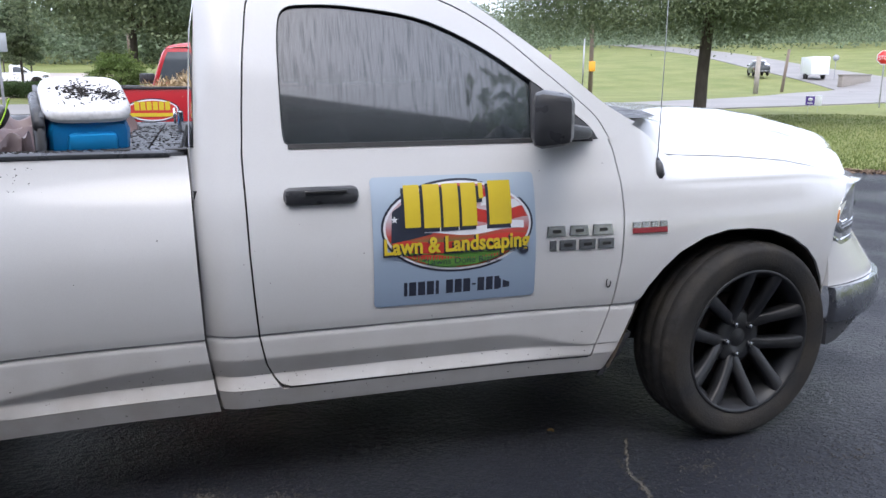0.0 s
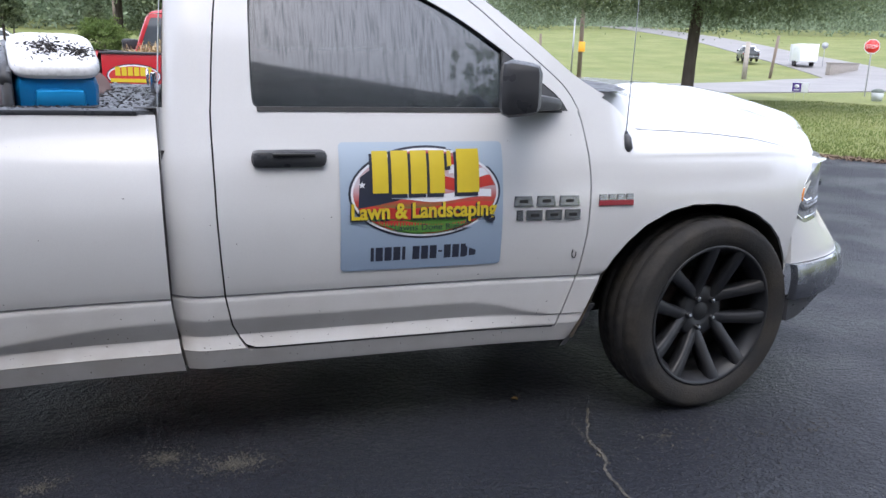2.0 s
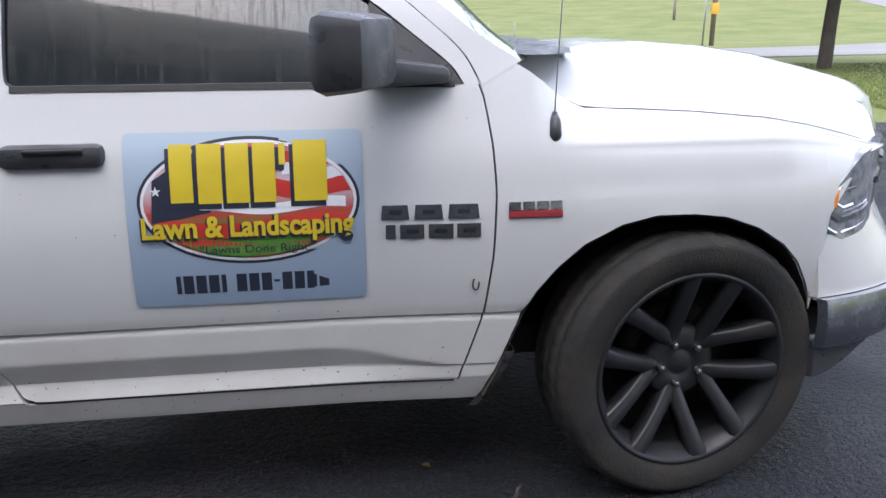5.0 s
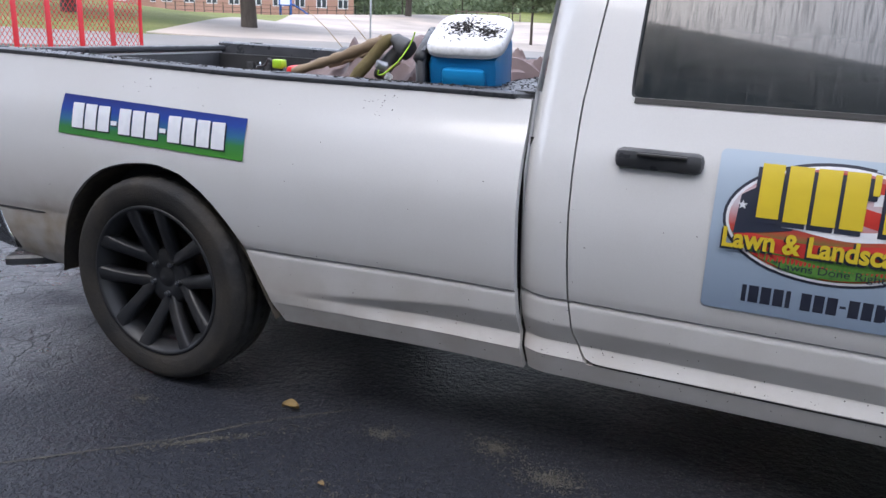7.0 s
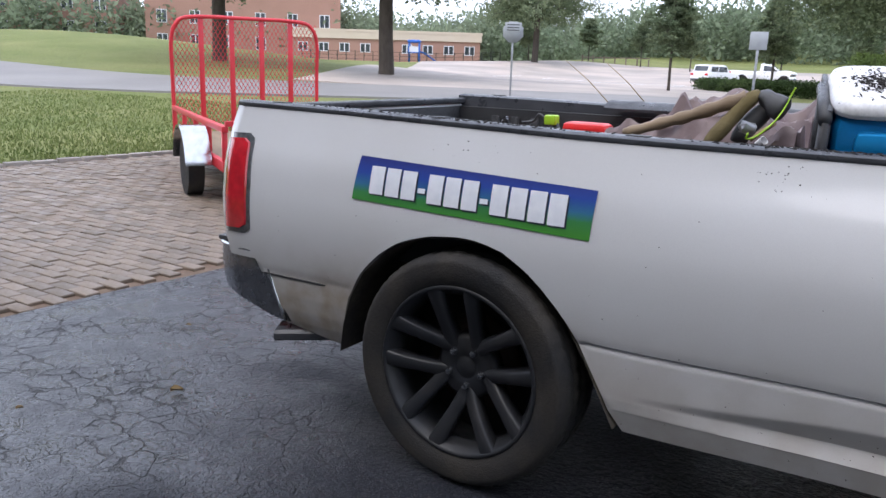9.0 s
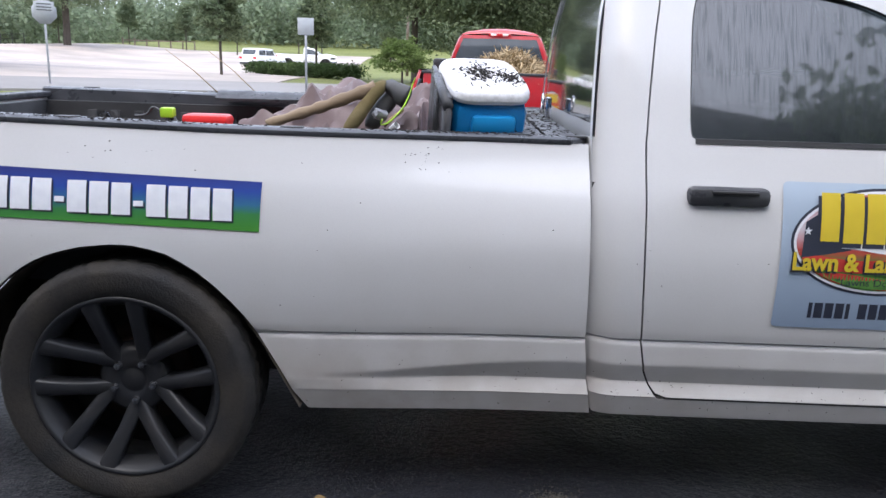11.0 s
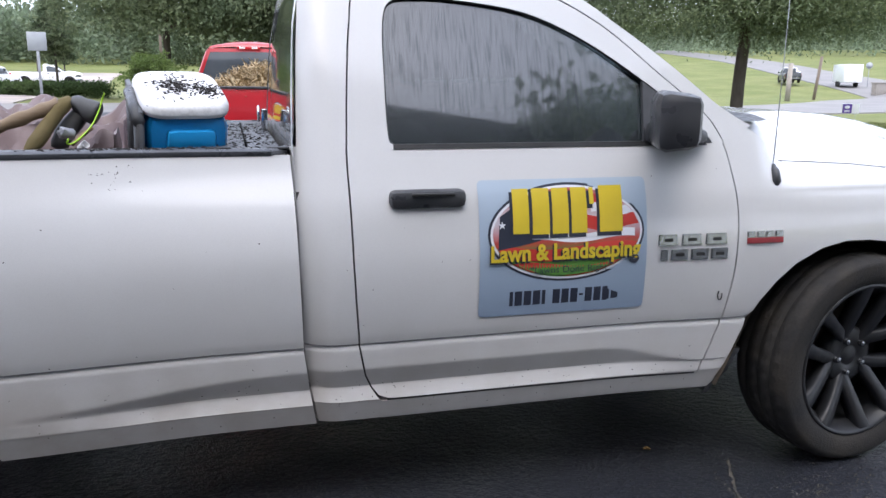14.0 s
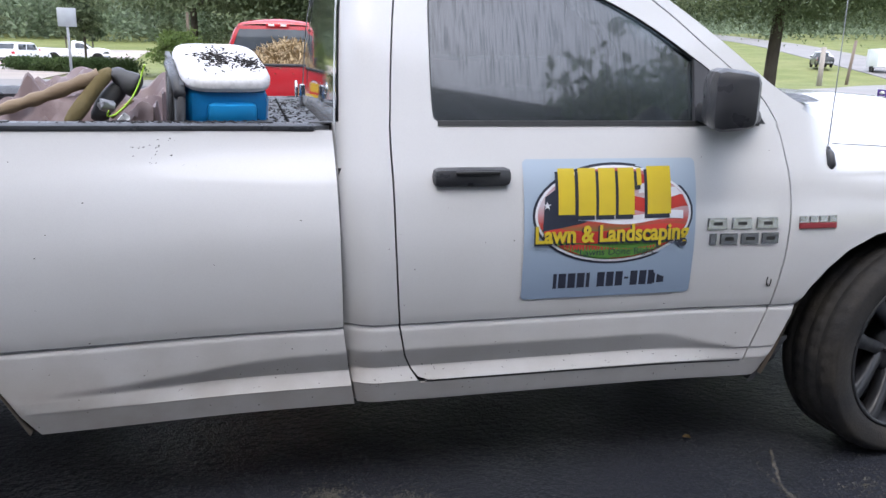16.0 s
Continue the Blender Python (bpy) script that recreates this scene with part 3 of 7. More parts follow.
def build_wheel(parent, at, side=1, fine=True):
    """Tyre and ten-arm rim about the origin; the outer face looks to -y. Parts: tyre, rim > spoke, lug_nut, brake_disc."""
    n = 176 if fine else 40
    hub = new("wheel")
    hub.parent = parent
    hub.matrix_basis = at
    tread = (0.397, 0.404, 0.4055, 0.4055, 0.404, 0.397)

    def wob(j, k):
        if fine and j in (8, 9, 10) and k % 4 == 0:
            return -0.0045
        if fine and j in (13, 14) and k % 4 == 2:
            return -0.006
        if fine and j in (17, 18) and k % 4 == 1:
            return -0.006
        return 0.0
    prof = [(0.286, 0.060), (0.293, 0.030), (0.300, 0.022), (0.328, 0.014), (0.352, 0.010), (0.368, 0.012), (0.376, 0.012), (0.385, 0.018), (0.395, 0.030), (0.402, 0.046),
            (0.4045, 0.075), (0.3975, 0.079), (0.3975, 0.085), (0.4055, 0.089), (0.4055, 0.134), (0.398, 0.138), (0.398, 0.146), (0.4055, 0.150),
            (0.4055, 0.195), (0.398, 0.199), (0.398, 0.205), (0.404, 0.209), (0.402, 0.240), (0.39, 0.262), (0.352, 0.276), (0.30, 0.262), (0.288, 0.23)]
    part("tyre", lathe(bmesh.new(), prof, n, wobble=wob), TYRE, hub, "worn black rubber tyre with a dusty sidewall", 22)
    bm = bmesh.new()
    lathe(bm, [(0.283, 0.25), (0.271, 0.12), (0.257, 0.075), (0.273, 0.045), (0.281, 0.028), (0.287, 0.020), (0.295, 0.019), (0.2995, 0.024), (0.2985, 0.04)], 72 if fine else 36)
    lathe(bm, [(0.118, 0.15), (0.112, 0.103), (0.100, 0.094), (0.048, 0.092), (0.044, 0.096), (0.036, 0.097), (0.032, 0.094), (0.0005, 0.093)], 40)
    rim = part("rim", bm, RIM, hub, "matt black alloy rim")
    for i in range(5):
        for s in (-1, 1):
            part("spoke", spoke(bmesh.new(), i * math.tau / 5, s), RIM, rim, "", 12)
        if fine:
            a = i * math.tau / 5 + math.tau / 10
            b = lathe(bmesh.new(), [(0.013, 0.012), (0.013, -0.006), (0.010, -0.016), (0.0003, -0.019)], 12)
            bmesh.ops.translate(b, vec=(0.066 * math.cos(a), 0.092, 0.066 * math.sin(a)), verts=b.verts)
            part("lug_nut", b, BUMPER, rim)
    if fine:
        part("brake_disc", lathe(bmesh.new(), [(0.06, 0.17), (0.06, 0.155), (0.17, 0.155), (0.17, 0.18)], 48), RUST, hub, "rusty brake disc")
        part("inner_barrel", lathe(bmesh.new(), [(0.0005, 0.21), (0.272, 0.21), (0.28, 0.26)], 48), UNDER, hub)
    return hub


# ---- the pickup ----
DOOR_REAR = [(0.40, -1.850), (0.42, -1.868), (0.45, -1.888), (0.50, -1.910), (0.607, -1.930), (0.75, -1.940), (0.886, -1.947), (1.17, -1.953), (1.27, -1.952)]
DOOR_FRONT = [(0.40, -0.695), (0.50, -0.660), (0.61, -0.623), (0.78, -0.601), (0.96, -0.593), (1.08, -0.600), (1.196, -0.615), (1.27, -0.640)]
L_WINDOW = [(-1.775, 1.235), (-1.806, 1.243), (-1.820, 1.275), (-1.820, 1.45), (-1.813, 1.62), (-1.785, 1.692), (-1.70, 1.708), (-1.544, 1.704), (-1.308, 1.668), (-1.10, 1.578), (-0.90, 1.448), (-0.79, 1.362), (-0.70, 1.288), (-0.664, 1.235)]
L_DOOR = [(-1.952, 1.235), (-1.950, 1.26), (-1.947, 1.30), (-1.940, 1.40), (-1.920, 1.60), (-1.885, 1.745), (-1.74, 1.795), (-1.54, 1.790), (-1.27, 1.748), (-1.04, 1.635), (-0.85, 1.480), (-0.748, 1.394), (-0.668, 1.318), (-0.622, 1.235)]
L_CAB = [(-2.105, 1.235), (-2.104, 1.26), (-2.102, 1.30), (-2.098, 1.40), (-2.085, 1.60), (-2.06, 1.78), (-1.95, 1.855), (-1.55, 1.868), (-1.19, 1.772), (-0.96, 1.628), (-0.80, 1.510), (-0.70, 1.428), (-0.625, 1.366), (-0.555, 1.322), (-0.505, 1.295)]
HOOD_EDGE = [(-0.66, 1.345), (-0.58, 1.320), (-0.50, 1.275), (-0.46, 1.250), (-0.41, 1.208), (-0.368, 1.184), (-0.297, 1.153), (-0.22, 1.146), (-0.129, 1.143), (0.07, 1.131), (0.30, 1.108), (0.47, 1.077), (0.60, 1.046), (0.67, 1.026), (0.74, 1.005), (0.86, 0.97)]
HOOD_TOP = [(-0.50, 1.30), (-0.2, 1.322), (0.02, 1.326), (0.25, 1.312), (0.46, 1.282), (0.65, 1.238), (0.80, 1.198), (0.90, 1.166), (0.97, 1.128), (1.01, 1.075), (1.03, 1.01)]


def build_pickup(name, paint, label, group, at, fine=True, steer=6.0):
    """A regular-cab pickup with a long bed. x forward from the front axle, y from its right side to its left, z up."""
    tr = thing(name, label, "pickup truck", group, at)

    def put(nm, bm, mat, lab="", both=True, parent=tr, sharp=35):
        other = bm.copy() if both else None
        made = part(nm, bm, mat, parent, lab, sharp)
        if other:
            for v in other.verts:
                v.co.y = 2 * MID - v.co.y
            bmesh.ops.reverse_faces(other, faces=other.faces)
            part(nm, other, mat, parent, lab, sharp)
        return made

    tab = lambda t: (lambda z: lerp_table(t, z))  # noqa: E731
    # bed sides, with the wheel arch
    bed_top = lambda x: lerp_table([(-4.7, 1.248), (-4.14, 1.242), (-3.27, 1.224), (-2.1, 1.213)], x)  # noqa: E731
    rear_line = tab([(0.33, -4.54), (0.60, -4.65), (0.77, -4.70), (1.0, -4.735), (1.11, -4.74), (1.24, -4.70)])
    bed_front = tab([(0.33, -2.072), (0.45, -2.091), (0.604, -2.110), (0.9, -2.118), (1.12, -2.123), (1.22, -2.128)])

    def bed_low(x):
        if x < -4.105:
            return lerp_table([(-4.76, 0.655), (-4.500, 0.655), (-4.488, 0.635), (-4.41, 0.405), (-4.12, 0.358), (-4.105, 0.36)], x)
        return lerp_table(ARCH_REAR, x) if x < -3.01 else 0.338
    xs = sorted({*steps(-4.755, -4.11, 18), *[a for a, _ in ARCH_REAR], *[(ARCH_REAR[i][0] + ARCH_REAR[i + 1][0]) / 2 for i in range(len(ARCH_REAR) - 1)], *steps(-3.00, -2.10, 26)})
    cols = [(x + 4.755) / (4.755 - 2.10) for x in xs]
    cols = [min(1, max(0, c)) for c in cols]
    put("bed_side", flank_panel(rear_line, bed_front, bed_low, bed_top, cols, ROWS_Z, -2.1355, True), paint)
    # cab corner and door
    put("cab_corner", flank_panel(tab([(0.33, -2.062), (0.45, -2.084), (0.6, -2.106), (0.9, -2.115), (1.3, -2.118)]), lambda z: lerp_table(DOOR_REAR, z) - 0.006,
                                  lambda x: 0.338, lambda x: 1.236, steps(0, 1, 16), [z for z in ROWS_Z if z <= 1.237]), paint)

    cab_rear = tab([(0.33, -2.062), (0.45, -2.084), (0.6, -2.106), (0.9, -2.115), (1.3, -2.118)])
    rt = bmesh.new()
    grid(rt, [[(cab_rear(z) + dx, flank(cab_rear(z), z) + dy, z) for dx, dy in ((0.0, 0.0), (-0.007, 0.012), (-0.013, 0.030), (-0.017, 0.060), (-0.018, 0.13))] for z in [q for q in ROWS_Z if 0.338 <= q <= 1.237]])
    put("cab_return", rt, paint)

    def door_low(x):
        return lerp_table([(-1.953, 0.60), (-1.93, 0.55), (-1.91, 0.50), (-1.888, 0.45), (-1.868, 0.425), (-1.84, 0.414), (-1.80, 0.412), (-0.69, 0.408)], x)
    door = put("door", flank_panel(tab(DOOR_REAR), tab(DOOR_FRONT), door_low, lambda x: 1.2358, steps(0, 1, 48), [z for z in ROWS_Z if z >= 0.404]), paint, "", True)
    put("rocker_panel", flank_panel(lambda z: lerp_table(DOOR_REAR, max(z, 0.40)) - 0.006, lambda z: -0.64, lambda x: 0.336, lambda x: 0.404, steps(0, 1, 30),
                                    steps(0.335, 0.404, 8)), paint)
    # black tube added below the door in place of the gap's shade
    ds = bmesh.new()
    tube(ds, [(x, flank(x, 0.408) + 0.004, door_low(x) - 0.003) for x in steps(-1.84, -0.70, 36)], 0.0052, 5)
    put("door_seal", ds, TRIM)
    # greenhouse
    n = 60
    loops = [spline(k, n) for k in (L_WINDOW, L_DOOR, L_CAB)]

    def on_side(p, inset=0.0):
        return (p.x, flank(p.x, p.y) + inset, p.y) if p.x > -1.99 else (p.x, lerp_table(FLANK, p.y) + 0.05 * max(0, (-1.99 - p.x) / 0.11) ** 2 + inset, p.y)
    frame_bm = bmesh.new()
    win_in = [on_side(p, 0.022) for p in loops[0]]
    win = [on_side(p) for p in loops[0]]
    dr = [on_side(p) for p in loops[1]]
    grid(frame_bm, [win_in, win, [on_side(a.lerp(b, 0.3)) for a, b in zip(loops[0], loops[1])], [on_side(a.lerp(b, 0.65)) for a, b in zip(loops[0], loops[1])], dr, [(x, y + 0.03, z) for x, y, z in dr]])
    put("door_frame", frame_bm, paint)
    ctr = Vector((-1.45, 1.45))
    gap = []
    for p in loops[1]:
        d = (p - ctr).normalized()
        gap.append(p + d * 0.006)
    pil = bmesh.new()
    cab = [on_side(p) for p in loops[2]]
    grid(pil, [[on_side(p, 0.03) for p in gap]] + [[on_side(a.lerp(b, u)) for a, b in zip(gap, loops[2])] for u in steps(0, 1, 7)])
    put("pillar", pil, paint)
    # glass, with the black seal below and the sail in front
    gl = bmesh.new()
    pane_y = lambda z: 0.1285 + 0.364 * (z - 1.236)  # noqa: E731
    top = [(p.x, pane_y(p.y), p.y) for p in loops[0]]
    bot = [(x, pane_y(1.236), 1.236) for x, _, _ in top]
    grid(gl, [top, [tuple(Vector(a) * 0.66 + Vector(b) * 0.34) for a, b in zip(top, bot)], [tuple(Vector(a) * 0.33 + Vector(b) * 0.67) for a, b in zip(top, bot)], bot])
    bmesh.ops.recalc_face_normals(gl, faces=gl.faces)
    put("side_window", gl, WINDOW if fine else WINDOW_DARK, "tinted side window beaded with rain")
    sl = bmesh.new()
    grid(sl, [[(x, flank(x, z) - 0.003, z) for z in (1.229, 1.236, 1.244)] for x in steps(-1.805, -0.690, 20)])
    put("window_seal", lip(sl, (0, 0.02, 0)), TRIM, "black rubber window seal")
    edge = bmesh.new()
    seal = [Vector(on_side(p, 0.010)) for p in loops[0]]
    tube(edge, seal, 0.006, 5)
    put("window_gasket", edge, TRIM)
    sail = bmesh.new()
    tri = [(-0.925, 1.236), (-0.668, 1.236), (-0.700, 1.284), (-0.79, 1.358), (-0.905, 1.446)]
    vs = [sail.verts.new((x, flank(x, z) - 0.002, z)) for x, z in tri]
    sail.faces.new(vs)
    put("mirror_sail", lip(sail, (0, 0.016, 0)), BLACK)
    # roof, screens and back wall
    cabl = [Vector(c) for c in cab]
    across = steps(0, 1, 14)

    def over(p, bulge, crown):
        y0, y1 = p.y, 2 * MID - p.y
        return [(p.x + bulge * 4 * u * (1 - u), y0 + (y1 - y0) * u, p.z + crown * 4 * u * (1 - u)) for u in across]
    i_top = [i for i, p in enumerate(loops[2]) if p.y > 1.79 and p.x < -1.1]
    rf = bmesh.new()
    rows = []
    for i in range(min(i_top), max(i_top) + 1):
        u = (i - min(i_top)) / max(1, max(i_top) - min(i_top))
        rows.append(over(cabl[i], 0.0 + 0.16 * smooth(0.55, 1, u), 0.03 + 0.02 * math.sin(u * 3.14)))
    grid(rf, rows)
    put("roof", rf, paint, both=False)
    ws = bmesh.new()
    rows = [over(cabl[i], 0.16, 0.0 + 0.04 * smooth(n, max(i_top), i)) for i in range(max(i_top), n)]
    grid(ws, rows)
    put("windscreen", ws, SCREEN, "clear windscreen", both=False)
    bw = bmesh.new()
    wx = lambda z: lerp_table([(0.35, -2.10), (1.235, -2.118), (1.40, -2.11), (1.60, -2.097), (1.80, -2.06)], z)  # noqa: E731
    y_in = lambda z: lerp_table(FLANK, z) + 0.03  # noqa: E731
    zs = [0.36, 1.0, 1.235, 1.275]
    for za, zb in zip(zs, zs[1:]):
        grid(bw, [[(wx(z), y_in(z) + (2 * MID - 2 * y_in(z)) * u, z) for u in across] for z in (za, zb)])
    for f in (lambda z: (y_in(z) + 0.0, y_in(z) + 0.055), lambda z: (2 * MID - y_in(z) - 0.055, 2 * MID - y_in(z))):
        grid(bw, [[(wx(z), v, z) for v in f(z)] for z in steps(1.275, 1.745, 8)])
    grid(bw, [[(wx(z), y_in(z) + (2 * MID - 2 * y_in(z)) * u, z) for u in across] for z in (1.745, 1.80)])
    put("cab_back", bw, paint, both=False)
    cor = bmesh.new()
    grid(cor, [[(wx(z), y_in(z) + 0.004, z), (wx(z) - 0.004, y_in(z) - 0.004 + 0.02, z)] for z in steps(0.36, 1.8, 16)])
    put("cab_edge", cor, paint)
    rw = bmesh.new()
    grid(rw, [[(wx(z) + 0.008 - 0.012 * math.sin(3.14 * u), y_in(z) + 0.05 + (2 * MID - 2 * y_in(z) - 0.10) * u, z) for u in across] for z in steps(1.272, 1.748, 8)])
    put("rear_window", rw, REAR_GLASS if fine else WINDOW_DARK, "dark wet rear window", both=False)
    # front wing, hood and nose
    arch_f = lambda x: lerp_table(ARCH_FRONT, x) if -0.625 < x < 0.385 else (0.338 if x < 0 else 0.60)  # noqa: E731
    fw = bmesh.new()
    xs = sorted({*[a for a, _ in ARCH_FRONT], *[(ARCH_FRONT[i][0] + ARCH_FRONT[i + 1][0]) / 2 for i in range(len(ARCH_FRONT) - 1)], -0.69, *steps(0.40, 0.705, 14)})
    out = []
    zrows = [z for z in ROWS_Z if z <= 0.96]
    for x0 in xs:
        col = []
        for z in zrows:
            x = max(x0, lerp_table(DOOR_FRONT, z) + 0.006) if x0 < -0.5 else x0
            zz = arch_f(x) if z < arch_f(x) + 0.014 else z
            if x0 > 0.385:
                zz = max(z, lerp_table([(0.385, 0.838), (0.461, 0.940), (0.535, 1.02)], x))
            col.append((x, flank(x, zz), zz))
        x = x0
        yh, zh = 0.24 + 0.10 * smooth(0.2, 0.7, x), lerp_table(HOOD_EDGE, x)
        y0 = flank(x, 0.96)
        zf = max(0.96, lerp_table([(0.45, 0.93), (0.535, 1.02), (0.64, 1.032), (0.74, 1.025)], x) if x > 0.45 else 0.96)
        dz = min(zh - 0.96, 0.155)
        sec = spline([(y0, 0.96), (y0 + 0.012, 0.96 + 0.36 * dz), (y0 + 0.030, 0.96 + 0.64 * dz), (y0 + 0.062, 0.96 + 0.88 * dz), (max(yh, y0 + 0.08), zh)], 17)
        for p in sec[1:]:
            z, y = p.y, p.x
            back = 1 - smooth(-0.50, -0.22, x)
            y += (min(y, flank(x, z) + 0.001) - y) * back
            xx = max(x, lerp_table(DOOR_FRONT, min(z, 1.27)) + 0.006) if x0 < -0.5 else x
            col.append((xx, y, max(z, min(zf, zh))))
        col.append((col[-1][0], max(yh, y0 + 0.081), zh + 0.0015))
        out.append(col)
    grid(fw, out)
    put("front_wing", lip(fw, (0, 0.012, -0.004)), paint)
    hd = bmesh.new()
    out = []
    for x in steps(-0.47, 1.03, 50):
        zt = lerp_table(HOOD_TOP, x)
        xe = min(x, 0.86)
        yh, zh = 0.250 + 0.10 * smooth(0.2, 0.7, xe) + 0.16 * smooth(0.80, 1.03, x), min(lerp_table(HOOD_EDGE, xe), zt) - 0.003
        if x > 0.7:
            zh = min(zt, zh)
        row = []
        for u in steps(0, 1, 16):
            y = yh + (MID - yh) * u
            s = 0.62 * smooth(0.0, 0.26, u) + 0.38 * smooth(0.26, 0.56, u)
            s += (smooth(0.0, 0.14, u) - s) * (1 - smooth(-0.42, -0.12, x))
            row.append((x - 0.13 * (1 - smooth(0, 0.6, u)) * smooth(0.72, 1.03, x) + 0.03 * u * smooth(0.5, 1.0, x) + 0.18 * smooth(0, 0.8, u) * (1 - smooth(-0.47, 0.2, x)), y, zh + (zt - zh) * s))
        for p in reversed(row[:-1]):
            row.append((p[0], 2 * MID - p[1], p[2]))
        out.append(row)
    grid(hd, out)
    # thin black tube draws the shade in the seam between hood and wing
    seal = bmesh.new()
    tube(seal, [(x, 0.246 + 0.10 * smooth(0.2, 0.7, x), lerp_table(HOOD_EDGE, x) + 0.0005) for x in steps(-0.46, 0.72, 44)], 0.0042, 5)
    put("hood_seal", seal, TRIM)
    put("hood", lip(hd, (0, 0, -0.02)), paint, both=False)
    cw = bmesh.new()
    out = []
    for v in steps(0, 1, 28):
        e = 4 * v * (1 - v)
        k = math.sqrt(min(1.0, min(v, 1 - v) / 0.07 + 0.02))
        xa, xb, y = -0.545 + 0.14 * e, -0.335 + 0.10 * e, 0.175 + (2 * MID - 0.35) * v
        xm = (xa + xb) / 2
        out.append([(xm + (xa - xm) * k * (1 - 2 * u), y, 1.305 + 0.016 * e + 0.014 * math.sin(3.14 * u) * k + 0.010 * noise.noise((v * 60, u * 7, 1))) for u in steps(0, 1, 7)])
    grid(cw, out)
    put("cowl", cw, BLACK, "wet black cowl below the windscreen", both=False)

    def wrap(s0, s1, z0, z1, off, mat, nm, lab="", nseg=24, both=True, lean=0.0):
        """A strip round the front corner by the plan curve, from x s0 to s1; a height may be a function of x."""
        fine_pts = spline([Vector((x, y + 0.004)) for x, y in PLAN], 240)
        pts = [p for p in fine_pts if s0 <= p.x <= s1]
        pts = [pts[round(k * (len(pts) - 1) / 44)] for k in range(45)]
        bm = bmesh.new()
        out = []
        for i, p in enumerate(pts):
            q = pts[min(i + 1, 44)] - pts[max(i - 1, 0)]
            nrm = Vector((q.y, -q.x)).normalized()
            lo, hi = (z0(p.x) if callable(z0) else z0), (z1(p.x) if callable(z1) else z1)
            col = []
            for v in steps(0, 1, 8):
                z, o = lo + (hi - lo) * v, off + lean * v * (1 - v) * 4
                col.append((p.x - setback(p.x, z) + nrm.x * o, p.y + nrm.y * o, z))
            out.append(col)
        grid(bm, out)
        lip(bm, (-0.02, 0.02, 0))
        return put(nm, bm, mat, lab, both)
    low = lambda x: lerp_table([(0.385, 0.828), (0.41, 0.812), (0.52, 0.772), (0.66, 0.785), (0.80, 0.795), (1.1, 0.80)], x)  # noqa: E731
    lamp_top = lambda x: lerp_table([(0.385, 0.836), (0.48, 0.940), (0.60, 1.022), (0.68, 1.035), (0.80, 1.02)], x)  # noqa: E731
    wrap(0.385, 1.03, 0.603, lambda x: low(x) + 0.004, 0.003, paint, "front_fascia")
    wrap(0.388, 0.80, low, lamp_top, 0.004, LAMP_CLEAR, "headlamp", "clear headlamp with dark housing")
    wrap(0.425, 0.50, lambda x: low(x) + 0.012, lambda x: low(x) + 0.050, 0.0065, CHROME, "lamp_reflector", "bright lamp reflector", lean=-0.004)
    wrap(0.52, 0.70, lambda x: low(x) + 0.020, lambda x: low(x) + 0.085, 0.0065, CHROME, "lamp_reflector", lean=-0.010)
    wrap(0.405, 0.74, lambda x: low(x) + 0.052, lambda x: low(x) + 0.068, 0.0080, HOUSING, "lamp_divider")
    wrap(0.455, 0.58, lambda x: low(x) + 0.095, lambda x: min(lamp_top(x) - 0.012, low(x) + 0.150), 0.0065, CHROME, "lamp_reflector", lean=-0.006)
    wrap(0.452, 0.482, lambda x: low(x) + 0.082, lambda x: lamp_top(x) - 0.012, 0.0085, AMBER, "turn_lamp", "amber turn lamp")
    wrap(0.388, 0.46, lambda x: low(x) - 0.002, lambda x: low(x) + 0.006, 0.007, TRIM, "lamp_trim")
    wrap(0.80, 1.03, 0.80, 1.02, 0.0, BLACK, "grille", "black grille")
    wrap(0.82, 1.03, 0.90, 0.92, 0.012, CHROME, "grille_bar")
    wrap(0.40, 1.03, lambda x: 0.446 + 0.016 * smooth(0.5, 0.8, x), 0.598, 0.028, BUMPER, "front_bumper", "smoked chrome front bumper", lean=0.012)
    wrap(0.40, 1.03, 0.592, 0.6005, 0.027, CHROME, "bumper_lip")
    wrap(0.392, 1.03, lambda x: 0.348 + 0.105 * smooth(0.40, 0.68, x), 0.462, 0.012, BLACK, "air_dam", "black lower air dam")
    # liners in the arches, floor and frame
    for arch, cx in ((ARCH_FRONT, -0.1), (ARCH_REAR, -3.569)):
        ln = bmesh.new()
        edge = [(cx + (x - cx) * 0.988, 0.40 + (z - 0.40) * (0.985 if z > 0.45 else 1), flank(x, max(z, 0.62))) for x, z in arch]
        grid(ln, [[(x, y + d if d < 0.1 else d, z) for d in (0.005, 0.03, 0.22, 0.50)] for x, z, y in edge])
        grid(ln, [[(x, 0.50, z), (cx, 0.50, 0.40)] for x, z, _ in edge])
        put("arch_liner", ln, ARCH_DUST)
    put("underbody", boxm(-4.4, 0.62, 0.30, 2 * MID - 0.30, 0.36, 0.46), UNDER, both=False)
    put("inner_sill", boxm(-2.99, -0.66, 0.115, 0.30, 0.345, 1.10), UNDER)
    put("inner_wing", boxm(-0.66, 0.60, 0.49, 0.62, 0.40, 1.05), UNDER)
    mf = bmesh.new()
    grid(mf, [[(xa + w - 0.006, flank(xa, max(z, 0.34)) + d, z) for w, d in ((0.0, -0.004), (0.024 + 0.004 * math.sin(z * 160), -0.002), (0.026, 0.16))] for xa, z in [(-0.650 + 0.100 * u + 0.012 * math.sin(u * 3), 0.312 + 0.178 * u) for u in steps(0, 1, 24)]])
    put("mud_flap", lip(mf, (0.004, 0.004, 0)), BLACK, "torn black mud guard")
